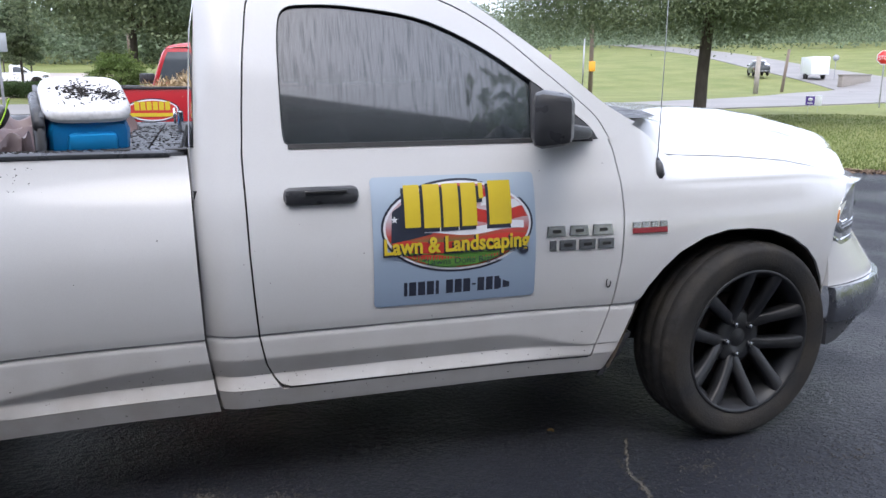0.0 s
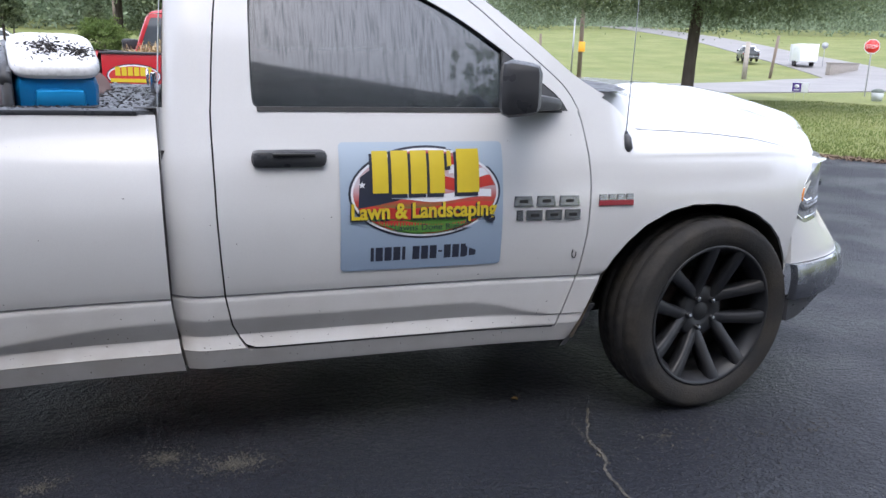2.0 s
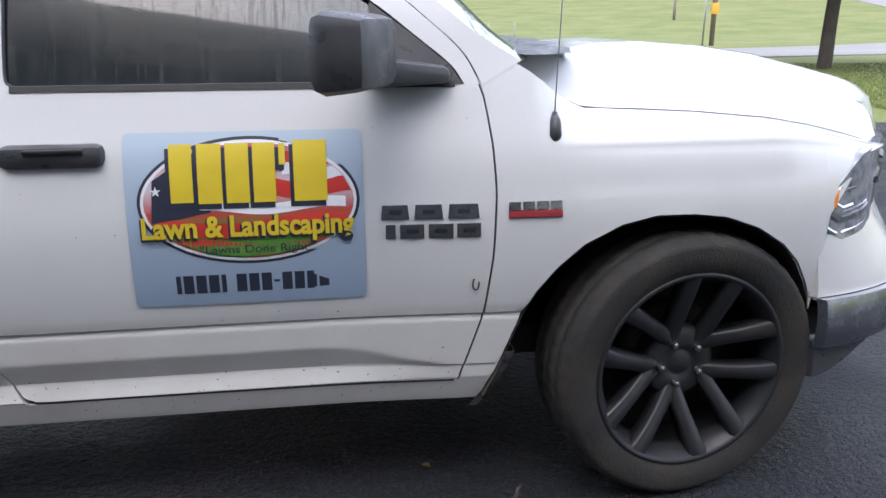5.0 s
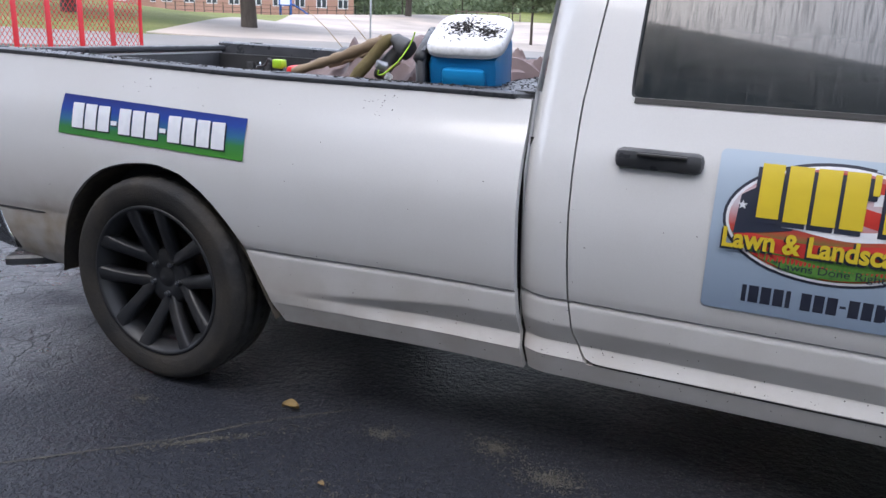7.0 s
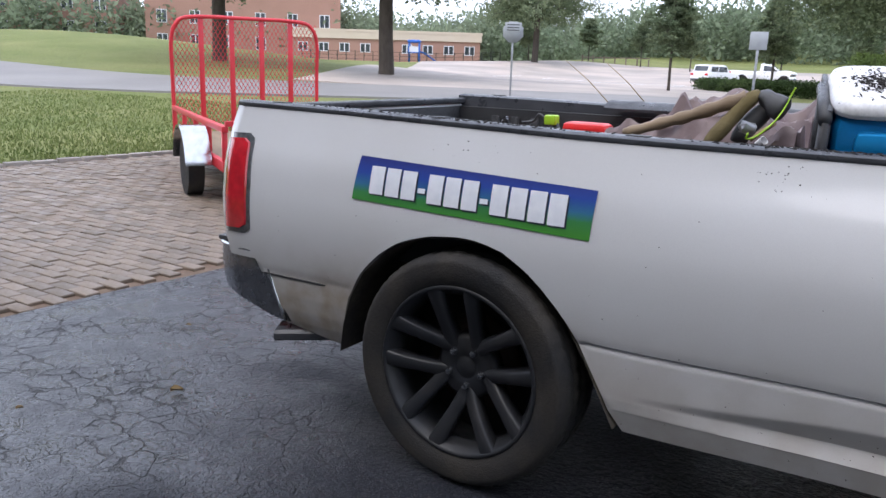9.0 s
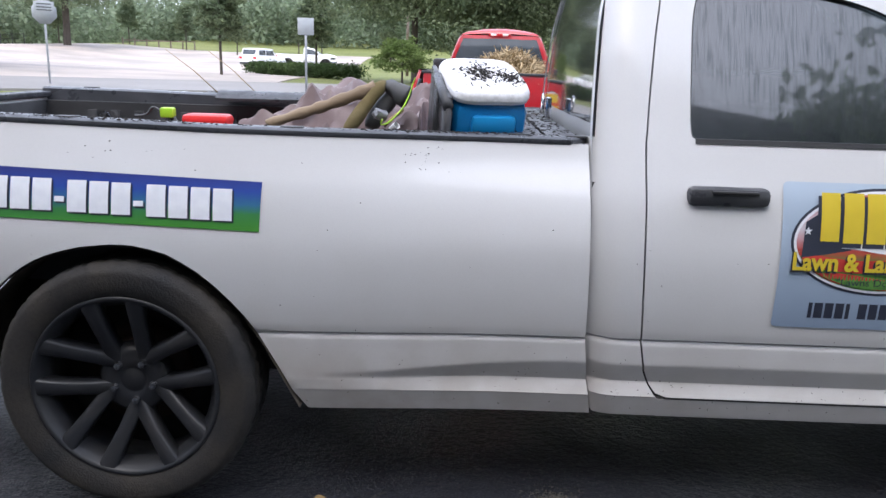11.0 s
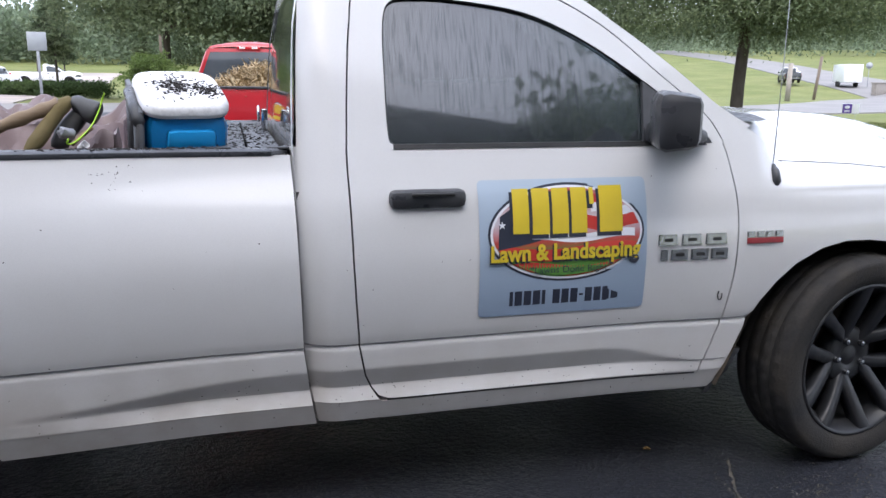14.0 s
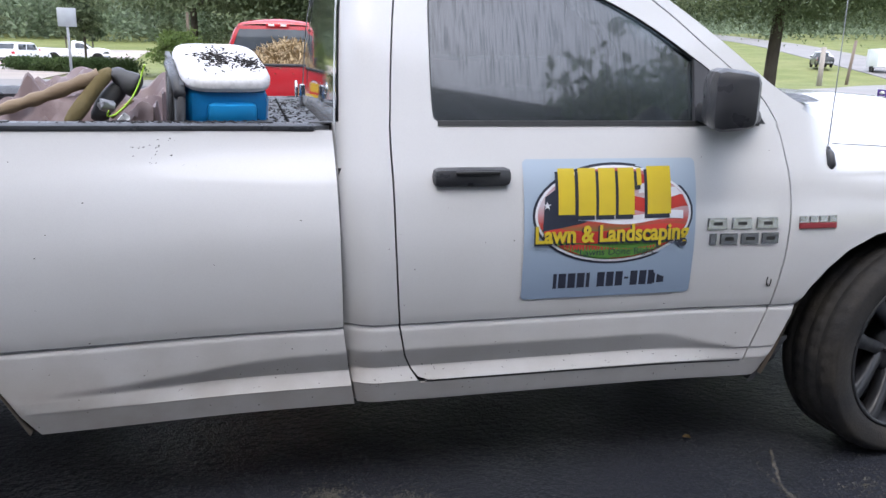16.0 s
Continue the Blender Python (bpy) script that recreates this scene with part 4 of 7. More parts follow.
    # bed: floor, walls, tailgate, caps
    put("tailgate_liner", boxm(-4.679, -4.66, 0.236, 2 * MID - 0.236, 0.741, 1.2, None, 0.004), LINER, both=False)
    put("bed_floor", boxm(-4.68, -2.15, 0.20, 2 * MID - 0.20, 0.70, 0.74), LINER, "black bed liner", both=False)
    put("bed_wall", boxm(-4.68, -2.15, 0.185, 0.235, 0.70, 1.20), LINER, "ribbed black bed liner wall")
    if fine:
        for x in steps(-4.45, -2.4, 17):
            put("liner_rib", boxm(x, x + 0.05, 0.231, 0.245, 0.80, 1.16, None, 0.004), LINER)
    put("bulkhead", boxm(-2.19, -2.145, 0.16, 2 * MID - 0.16, 0.70, 1.205), LINER, both=False)
    put("tailgate", boxm(-4.735, -4.68, 0.15, 2 * MID - 0.15, 0.64, 1.215, None, 0.012), paint, "closed tailgate", both=False)
    put("tailgate_cap", boxm(-4.755, -4.66, 0.13, 2 * MID - 0.13, 1.2155, 1.245, None, 0.008), BLACK, "black tailgate cap", both=False)
    rail = bmesh.new()
    out = []
    for x in steps(-4.70, -2.132, 50):
        z, y = bed_top(x), flank(x, bed_top(x))
        out.append([(x, y - 0.003, z - 0.003), (x, y - 0.006, z + 0.003), (x, y - 0.005, z + 0.012), (x, y + 0.006, z + 0.019), (x, y + 0.085, z + 0.018), (x, y + 0.10, z + 0.01), (x, y + 0.10, z - 0.05)])
    grid(rail, out)
    put("rail_cap", rail, RAIL, "black plastic bed rail cap")
    put("bulkhead_cap", boxm(-2.25, -2.150, 0.20, 2 * MID - 0.20, 1.2055, 1.232, None, 0.006), BLACK, "wet black bulkhead cap", both=False)
    put("bulkhead_board", boxm(-2.375, -2.256, 0.235, 2 * MID - 0.235, 1.200, 1.230, None, 0.006), BLACK, both=False)
    if fine:
        for x in (-2.16, -2.34, -3.05, -3.75, -4.48):
            put("stake_pocket", boxm(x - 0.035, x + 0.035, flank(x, 1.2) + 0.03, flank(x, 1.2) + 0.07, bed_top(x) + 0.0165, bed_top(x) + 0.0225, None, 0.003), TRIM)
        for x in (-4.35, -3.35, -2.45):
            cl = lathe(bmesh.new(), [(0.012, -0.01), (0.016, 0), (0.012, 0.012)], 12)
            bmesh.ops.translate(cl, vec=(x, 0.25, 1.15), verts=cl.verts)
            put("tie_down", cl, CHROME, "steel tie-down ring")
            rg = tubem([(x + 0.028 * math.cos(a), 0.262, 1.115 + 0.035 * math.sin(a)) for a in steps(0, math.tau, 16)], 0.005, 6, False)
            put("tie_down_ring", rg, CHROME)
    groove = [(x, flank(x, 0.606) + 0.0005, 0.606 + 0.010 * (x + 4.15)) for x in steps(-4.52, -4.17, 12)]
    put("body_crease", tubem(groove, [0.0045] * 12 + [0.002], 6), TRIM)
    # tail lamps, rear bumper, exhaust
    def lamp_sheet(grow, off, depth):
        bm = bmesh.new()
        rows = []
        z0, z1 = 0.775 - grow, 1.125 + grow
        for z in steps(z0, z1, 22):
            u = (z - 0.775) / 0.35
            near = min(z - z0, z1 - z)
            cut = 0.030 * (1 - math.sqrt(max(0.0, 1 - (1 - min(1.0, near / 0.030)) ** 2)))
            xa = -4.560 - 0.012 * u + 0.006 * math.sin(u * 3.14) + grow - cut
            w = 0.150 + 0.010 * u + 2 * grow - cut
            rows.append([(xa - w * v, flank(xa - w * v, z) - off + 0.02 * v ** 4, z - 0.006 * v) for v in steps(0, 1, 10)])
        return lip(grid(bm, rows), (0.012, depth, 0))
    put("lamp_frame", lamp_sheet(0.020, 0.004, 0.03), HOUSING, "black tail lamp surround")
    put("tail_lamp", lamp_sheet(0.0, 0.011, 0.02), LAMP_RED, "ribbed red tail lamp")
    rb = bmesh.new()
    out, top = [], []
    pts = spline([(-4.487, 0.006), (-4.56, -0.004), (-4.68, 0.004), (-4.775, 0.05), (-4.835, 0.17), (-4.86, 0.45), (-4.87, MID)], 34)
    for i, p in enumerate(pts):
        k = max(0.0, 1 - i / 9)
        lo, hi = 0.415 + 0.075 * smooth(0, 14, i), 0.684
        out.append([(p.x + 0.088 * (1 - v) * k, p.y + 0.018 * (1 - v) ** 2 - 0.008 * math.sin(3.1 * v), lo + (hi - lo) * v) for v in steps(0, 1, 7)] + [(p.x + 0.02, p.y + 0.03, hi + 0.008), (p.x + 0.05, p.y + 0.09, hi + 0.008)])
        top.append((p.x, p.y - 0.003, hi + 0.002))
    grid(rb, out)
    put("rear_bumper", lip(rb, (0.02, 0.02, 0)), BUMPER, "chrome rear bumper")
    put("bumper_edge", tubem([(p[0], p[1] + 0.002, p[2]) for p in out[0][6::-1]] + top, 0.008, 6), CHROME, "bright chrome bumper edge")
    put("bumper_gap", tubem([(p[0] + 0.016, p[1] + 0.012, p[2]) for p in out[0][:8]], 0.012, 6), TRIM)
    put("step_pad", boxm(-4.80, -4.60, 0.045, 0.28, 0.686, 0.706, None, 0.006), BLACK, "black rubber bumper step pad")
    put("bumper_step", boxm(-4.82, -4.68, 0.30, 2 * MID - 0.30, 0.62, 0.645, None, 0.006), BLACK, both=False)
    ex = bmesh.new()
    rows = []
    for x, y, hw, z in ((-3.95, 0.34, 0.040, 0.385), (-4.16, 0.20, 0.055, 0.375), (-4.30, 0.115, 0.072, 0.368), (-4.45, 0.035, 0.078, 0.360)):
        sd = Vector((0.49, -0.87, 0))
        c = Vector((x, y, z))
        rows.append([c + sd * a * hw + Vector((0, 0, q * 0.022)) for a, q in ((-1, 0.5), (-0.8, 1), (0.8, 1), (1, 0.5), (1, -0.5), (0.8, -1), (-0.8, -1), (-1, -0.5), (-1, 0.5))])
    grid(ex, rows)
    put("exhaust_tip", ex, BLACK, "black exhaust tip", both=False)
    # mirror, handle, aerial
    mr = bmesh.new()
    box(mr, -0.068, 0.068, -0.130, 0.130, -0.092, 0.092, None, 0.034)
    for v in mr.verts:
        if v.co.x > 0:
            v.co.z *= 0.9
            v.co.y *= 0.92
    bmesh.ops.transform(mr, matrix=pose(-0.957, -0.135, 1.328, 0, 0, -24), verts=mr.verts)
    mirror = put("side_mirror", mr, BLACK, "large black door mirror")
    arm = boxm(-0.925, -0.705, -0.07, 0.118, 1.240, 1.312, None, 0.018)
    for v in arm.verts:
        if v.co.y < 0.05:
            v.co.y += 0.125 * (v.co.x + 0.925) / 0.22
        v.co.z -= 0.035 * max(0.0, (v.co.x + 0.80) / 0.10) * (v.co.z > 1.28)
    put("mirror_arm", arm, BLACK)
    hb = boxm(-1.832, -1.582, -0.038, 0.028, 1.048, 1.106, None, 0.020)
    for v in hb.verts:
        v.co.y += flank(-1.7, 1.08) - 0.004 + 0.012 * ((v.co.x + 1.707) / 0.12) ** 2
    hdl = put("door_handle", hb, BLACK, "black pull handle", parent=tr)
    put("handle_slot", boxm(-1.765, -1.625, flank(-1.7, 1.09) - 0.044, flank(-1.7, 1.09) - 0.02, 1.088, 1.098, None, 0.003), TRIM)
    ab = bmesh.new()
    tube(ab, [(-0.426, 0.052, 1.072), (-0.424, 0.046, 1.10), (-0.421, 0.062, 1.135), (-0.419, 0.082, 1.155)], [0.006, 0.017, 0.015, 0.009], 10)
    put("aerial_base", ab, BLACK, both=False)
    put("aerial", tubem([(-0.419, 0.080, 1.15), (-0.40, 0.10, 1.55), (-0.385, 0.12, 1.95)], [0.0022, 0.0016, 0.0011], 6), STEEL, "thin whip aerial", both=False)
    # seats and wheel behind the glass
    for y0 in (0.30, 1.12):
        put("seat", boxm(-1.95, -1.45, y0, y0 + 0.55, 0.90, 1.08, None, 0.05), SEAT, both=False)
        put("seat_back", boxm(-1.98, -1.84, y0, y0 + 0.55, 1.0, 1.52, pose(0, 0, 0), 0.05), SEAT, both=False)
    put("dashboard", boxm(-0.98, -0.55, 0.22, 2 * MID - 0.22, 1.0, 1.26, None, 0.05), BLACK, both=False)
    put("cab_floor", boxm(-2.08, -0.62, 0.14, 2 * MID - 0.14, 0.50, 0.56), UNDER, both=False)
    put("wiper", tubem([(-0.56, 0.35, 1.318), (-0.52, 0.62, 1.327), (-0.46, 1.0, 1.335)], 0.008, 6), TRIM, both=False)
    # wheels: the front pair is steered
    flip = Matrix.Rotation(math.pi, 4, "Z")
    build_wheel(tr, Matrix.Translation((-0.016, 0.110, 0.408)) @ Matrix.Rotation(radians(steer), 4, "Z") @ Matrix.Translation((0, -0.15, 0)) @ Matrix.Diagonal((1.015, 1, 1.015, 1)) @ Matrix.Rotation(radians(-7), 4, "Y"), fine=fine)
    build_wheel(tr, Matrix.Translation((-3.567, -0.056, 0.413)) @ Matrix.Diagonal((1.02, 1, 1.02, 1)) @ Matrix.Rotation(radians(-24), 4, "Y"), fine=fine)
    build_wheel(tr, Matrix.Translation((0, 2 * MID - 0.165, 0.405)) @ Matrix.Rotation(radians(steer), 4, "Z") @ Matrix.Translation((0, 0.13, 0)) @ flip, fine=False)
    build_wheel(tr, Matrix.Translation((-3.569, 2 * MID - 0.030, 0.405)) @ flip, fine=False)
    return tr


def window_material():
    """Tinted glass with rain: fine drops and runs that scatter the light."""
    m = glass("wet_tinted_glass", (0.018, 0.026, 0.030), 0.05, 0.4, 0.6)
    t = m.node_tree
    b = t.nodes["Principled BSDF"]
    co = t.nodes.new("ShaderNodeTexCoord")
    mp = t.nodes.new("ShaderNodeMapping")
    mp.inputs["Scale"].default_value = (1, 0.02, 0.06)
    t.links.new(co.outputs["Object"], mp.inputs[0])
    nz = t.nodes.new("ShaderNodeTexNoise")
    nz.inputs["Scale"].default_value, nz.inputs["Detail"].default_value = 170, 3.0
    t.links.new(mp.outputs[0], nz.inputs["Vector"])
    dr = t.nodes.new("ShaderNodeTexNoise")
    dr.inputs["Scale"].default_value, dr.inputs["Detail"].default_value = 260, 2
    t.links.new(co.outputs["Object"], dr.inputs["Vector"])
    ad = t.nodes.new("ShaderNodeMath")
    ad.operation = "ADD"
    t.links.new(nz.outputs["Fac"], ad.inputs[0])
    t.links.new(dr.outputs["Fac"], ad.inputs[1])
    bp = t.nodes.new("ShaderNodeBump")
    bp.inputs["Strength"].default_value, bp.inputs["Distance"].default_value = 0.08, 0.004
    t.links.new(ad.outputs[0], bp.inputs["Height"])
    t.links.new(bp.outputs[0], b.inputs["Normal"])
    b.inputs["Coat Weight"].default_value, b.inputs["Coat IOR"].default_value, b.inputs["Coat Roughness"].default_value = 1.0, 1.72, 0.03
    runs = t.nodes.new("ShaderNodeMapRange")
    runs.inputs[1].default_value, runs.inputs[2].default_value, runs.inputs[3].default_value, runs.inputs[4].default_value = 0.50, 0.66, 1.0, 0.50
    t.links.new(nz.outputs["Fac"], runs.inputs[0])
    t.links.new(runs.outputs[0], b.inputs["Coat Weight"])
    r = t.nodes.new("ShaderNodeMapRange")
    r.inputs[1].default_value, r.inputs[2].default_value, r.inputs[3].default_value, r.inputs[4].default_value = 0.4, 0.62, 0.04, 0.22
    t.links.new(nz.outputs["Fac"], r.inputs[0])
    t.links.new(r.outputs[0], b.inputs["Roughness"])
    dew = t.nodes.new("ShaderNodeBsdfDiffuse")
    dew.inputs["Color"].default_value = (0.62, 0.66, 0.70, 1)
    f = t.nodes.new("ShaderNodeMapRange")
    f.inputs[1].default_value, f.inputs[2].default_value, f.inputs[3].default_value, f.inputs[4].default_value = 0.86, 1.10, 0.008, 0.002
    t.links.new(ad.outputs[0], f.inputs[0])
    mx = t.nodes.new("ShaderNodeMixShader")
    t.links.new(f.outputs[0], mx.inputs[0])
    t.links.new(b.outputs[0], mx.inputs[1])
    t.links.new(dew.outputs[0], mx.inputs[2])
    t.links.new(mx.outputs[0], t.nodes["Material Output"].inputs["Surface"])
    return m


WINDOW = window_material()
REAR_GLASS = glass("rear_glass", (0.03, 0.033, 0.036), 0.06, 0.3, 1.0)
truck = build_pickup("pickup_truck", WHITE, "white regular-cab pickup with black alloy wheels and door sign", "pickup trucks", Matrix.Identity(4))

# ---- ground, paving and streets ----
def near_far(lo, hi, fine_lo, fine_hi, step, far):
    a = steps(fine_lo, fine_hi, int((fine_hi - fine_lo) / step))
    left = [fine_lo - (fine_lo - lo) * (k / far) ** 2.2 for k in range(far, 0, -1)]
    right = [fine_hi + (hi - fine_hi) * (k / far) ** 2.2 for k in range(1, far + 1)]
    return left + a + right


bm = bmesh.new()
grid(bm, [[(x, y, gz(x, y) - 0.05) for y in near_far(-1500, 2500, -30, 150, 2.5, 18)] for x in near_far(-2000, 2000, -130, 130, 2.5, 18)])
solo("ground", bm, GRASS, "mown green grass rising to the far street", "lawn", kind="structure")


def sheet(name, edges, lift, mat, label, category, n=12, between=6):
    """A paved sheet laid on the land: pairs of (one edge, other edge), each an (x, y)."""
    bm = bmesh.new()
    rows = []
    a = spline([(*p, 0) for p, _ in edges], (len(edges) - 1) * between + 1)
    b = spline([(*q, 0) for _, q in edges], (len(edges) - 1) * between + 1)
    for p, q in zip(a, b):
        rows.append([(x, y, gz(x, y) + lift) for x, y in ((p.x + (q.x - p.x) * u, p.y + (q.y - p.y) * u) for u in steps(0, 1, n))])
    grid(bm, rows)
    lip(bm, (0, 0, -0.08))
    return solo(name, bm, mat, label, category, kind="structure")


sheet("road_1", [((-6.5, -14), (8.3, -14)), ((-6.5, -4), (8.3, -4)), ((-6.5, 0.3), (8.25, 3)), ((-6.4, 1.5), (8.15, 6.4)), ((-6.4, 5), (7.6, 8.0)), ((-7, 9), (5.0, 9.2)), ((-8, 14), (4.0, 14)), ((-11, 24.2), (3, 28.5))], 0.0, ASPHALT,
      "wet black asphalt driveway with cracks and worn patches", "driveway", 30, 6)
sheet("road_2", [((-160, 6), (-160, 15)), ((-90, 10), (-92, 18.5)), ((-45, 13.0), (-50, 21)), ((-28, 14.3), (-31, 22)), ((-13, 22.5), (-15, 30.5)), ((5, 28.8), (3, 37)), ((22, 32.5), (20, 42)), ((34, 36), (30, 46)), ((44, 39.5), (42, 53)), ((54, 40.5), (55, 63)), ((66, 39), (71, 70)), ((80, 33), (84, 59)), ((110, 8), (106, 22))], 0.02, ROAD,
      "grey asphalt street between mown verges", "road", 8, 6)
sheet("road_3", [((60, 62), (72, 64)), ((68, 78), (79, 77)), ((79, 104), (88, 101)), ((93, 139), (102, 136)), ((116, 211), (126, 208)), ((170, 340), (185, 335))], 0.03, ROAD, "grey street climbing the hill", "road", 6, 8)
sheet("pavement_1", [((-28, 25), (-10.2, 28.5)), ((-37, 42), (-11.5, 42)), ((-50, 66), (-12.5, 66)), ((-62, 86), (-14, 92)), ((-66, 96), (-14, 100))], 0.0, LOT, "pale concrete parking lot", "parking lot", 12, 6)
# painted stall lines on the lot
for k in range(9):
    bm = bmesh.new()
    x0 = -40 + 3.2 * k
    grid(bm, [[(x0 + u * 2.0 + w, 58 + u * 9, gz(x0 + u * 2 + w, 58 + u * 9) + 0.012) for w in (0, 0.14)] for u in steps(0, 1, 6)])
    tagged(new("trim", to_mesh("trim", lip(bm, (0, 0, -0.008)), WHITE_PRINT)), "worn white parking line on concrete", "line", "parking lines", "structure")

# worn patches, a crack and leaf litter on the driveway
rng = random.Random(4)


def blotch(cx, cy, rx, ry, turn, lift=0.004, n=26, sides=0.25):
    bm = bmesh.new()
    c = bm.verts.new((cx, cy, gz(cx, cy) + lift))
    ring = []
    for k in range(n):
        a = k * math.tau / n
        r = 1 + sides * (noise.noise((math.cos(a) * 1.7 + cx, math.sin(a) * 1.7 + cy, 0.3)) + 0.6 * noise.noise((math.cos(a) * 5 + cx, math.sin(a) * 5, 1.3)))
        x, y = rx * r * math.cos(a), ry * r * math.sin(a)
        ring.append(bm.verts.new((cx + x * math.cos(turn) - y * math.sin(turn), cy + x * math.sin(turn) + y * math.cos(turn), gz(cx, cy) + lift)))
    for k in range(n):
        bm.faces.new((c, ring[k], ring[(k + 1) % n]))
    return bm


GRAVEL = material("bare_aggregate", (0.075, 0.068, 0.055), 0.8, tint=(0.035, 0.033, 0.03), scale=40, amount=0.9, fine=0.5, fine_scale=120, bump=0.9, bump_scale=120)


def stone_patch(cx, cy, rx, ry, turn, count, seed):
    """Loose and bare stones where the asphalt's binder has worn away."""
    r = random.Random(seed)
    bm = bmesh.new()
    for _ in range(count):
        a, q = r.uniform(0, math.tau), abs(r.gauss(0, 0.5))
        x, y = rx * q * math.cos(a), ry * q * math.sin(a)
        px, py = cx + x * math.cos(turn) - y * math.sin(turn), cy + x * math.sin(turn) + y * math.cos(turn)
        s = r.uniform(0.002, 0.0055)
        m = Matrix.Translation((px, py, gz(px, py) + s * 0.25)) @ Euler((r.uniform(0, 3), r.uniform(0, 3), r.uniform(0, 6))).to_matrix().to_4x4() @ Matrix.Diagonal((s, s * 0.8, s * 0.55, 1))
        vs = [bm.verts.new(m @ Vector(v)) for v in ((1, 0, 0), (0, 1, 0), (-1, 0, 0), (0, -1, 0), (0, 0, 1), (0, 0, -1))]
        for i in range(4):
            bm.faces.new((vs[i], vs[(i + 1) % 4], vs[4]))
            bm.faces.new((vs[(i + 1) % 4], vs[i], vs[5]))
    return bm


STONES = material("worn_stones", (0.085, 0.078, 0.062), 0.8, tint=(0.05, 0.047, 0.042), scale=30, random_tint=0.4)
patches = bmesh.new()
me_parts = []
for cx, cy, rx, ry, tn, cnt, sd in ((-1.92, 0.0, 0.17, 0.11, 0.1, 900, 1), (-2.55, 0.0, 0.10, 0.06, 0.3, 300, 2), (-2.16, 0.10, 0.13, 0.10, 0, 500, 3), (-3.1, -0.35, 0.42, 0.035, 0.75, 600, 5),
                                    (-0.62, -0.2, 0.35, 0.02, 1.5, 120, 6), (-0.3, -0.2, 0.5, 0.2, 0.2, 300, 7), (-3.5, -0.2, 0.08, 0.06, 0, 160, 9), (-2.5, -0.4, 1.6, 0.35, 0, 500, 10), (-5.2, -0.1, 0.9, 0.7, 0, 250, 11), (0.3, -0.3, 0.7, 0.3, 0, 250, 12)):
    b = stone_patch(cx, cy, rx, ry, tn, cnt, sd)
    tmp = bpy.data.meshes.new("tmp")
    b.to_mesh(tmp)
    b.free()
    patches.from_mesh(tmp)
    bpy.data.meshes.remove(tmp)
solo("loose_stones", patches, STONES, "bare tan stones where the asphalt has worn", "gravel", kind="stuff")


def crack(points, width, seed):
    r = random.Random(seed)
    bm = bmesh.new()
    rows = []
    pts = spline([(*p, 0) for p in points], 40)
    for p in pts:
        w = width * r.uniform(0.4, 1.4)
        o = r.uniform(-1, 1) * width * 1.4
        rows.append([(p.x + o - w, p.y + o * 0.5, gz(p.x, p.y) + 0.003), (p.x + o + w, p.y + o * 0.5, gz(p.x, p.y) + 0.003)])
    return grid(bm, rows)


CRACK = material("crack_grit", (0.085, 0.075, 0.06), 0.9, tint=(0.03, 0.03, 0.028), scale=40, amount=0.9)
for pts, w, sd in (([(-0.48, 0.10), (-0.56, -0.05), (-0.61, -0.16), (-0.62, -0.30), (-0.67, -0.42), (-0.66, -0.7)], 0.006, 1), ([(-2.75, 0.1), (-3.0, -0.15), (-3.2, -0.4), (-3.6, -0.8)], 0.005, 2),
                   ([(-2.95, 0.12), (-3.5, 0.02), (-4.2, 0.0)], 0.003, 3)):
    solo("trim", crack(pts, w, sd), CRACK, "gritty crack in the asphalt", "crack", "cracks", "structure")


def fallen_leaf(x, y, turn, s, mat):
    bm = bmesh.new()
    grid(bm, [[(u * s, v * s * 0.45 * math.sin(max(0.05, u) * 3.0), 0.012 + 0.25 * s * v * v + 0.1 * s * math.sin(u * 4)) for v in (-1, -0.5, 0, 0.5, 1)] for u in steps(0.02, 1, 8)])
    bmesh.ops.transform(bm, matrix=pose(x, y, gz(x, y), 0, 0, turn), verts=bm.verts)
    solo("fallen_leaf", bm, mat, "curled brown leaf on wet asphalt", "leaf", "fallen leaves")


DRY_LEAF = material("dry_leaf", (0.20, 0.13, 0.04), 0.7, tint=(0.08, 0.045, 0.02), scale=30)
for x, y, tn, s in ((-2.98, -0.02, 20, 0.065), (-4.95, -0.12, 60, 0.055), (-2.58, -0.39, 0, 0.025), (-5.6, 0.5, 30, 0.03), (-5.3, -0.6, 80, 0.03), (-0.75, 0.22, 140, 0.03)):
    fallen_leaf(x, y, tn, s, DRY_LEAF)

# leaf litter along the lawn's edge
bm = bmesh.new()
for k in range(1500):
    u = rng.random()
    x, y = (7.3 + 1.0 * u + rng.gauss(0, 0.12), 8.1 - 1.6 * u + rng.gauss(0, 0.16))
    s = rng.uniform(0.015, 0.05)
    m = pose(x, y, gz(x, y) + 0.015, rng.uniform(-40, 40), rng.uniform(-40, 40), rng.uniform(0, 360))
    bm.faces.new([bm.verts.new(m @ Vector(p)) for p in ((-s, 0, 0), (0, -s * 0.4, 0), (s, 0, 0), (0, s * 0.4, 0))])
solo("leaf_litter", bm, SOIL, "brown dead leaves along the lawn's edge", "leaf litter", kind="stuff")


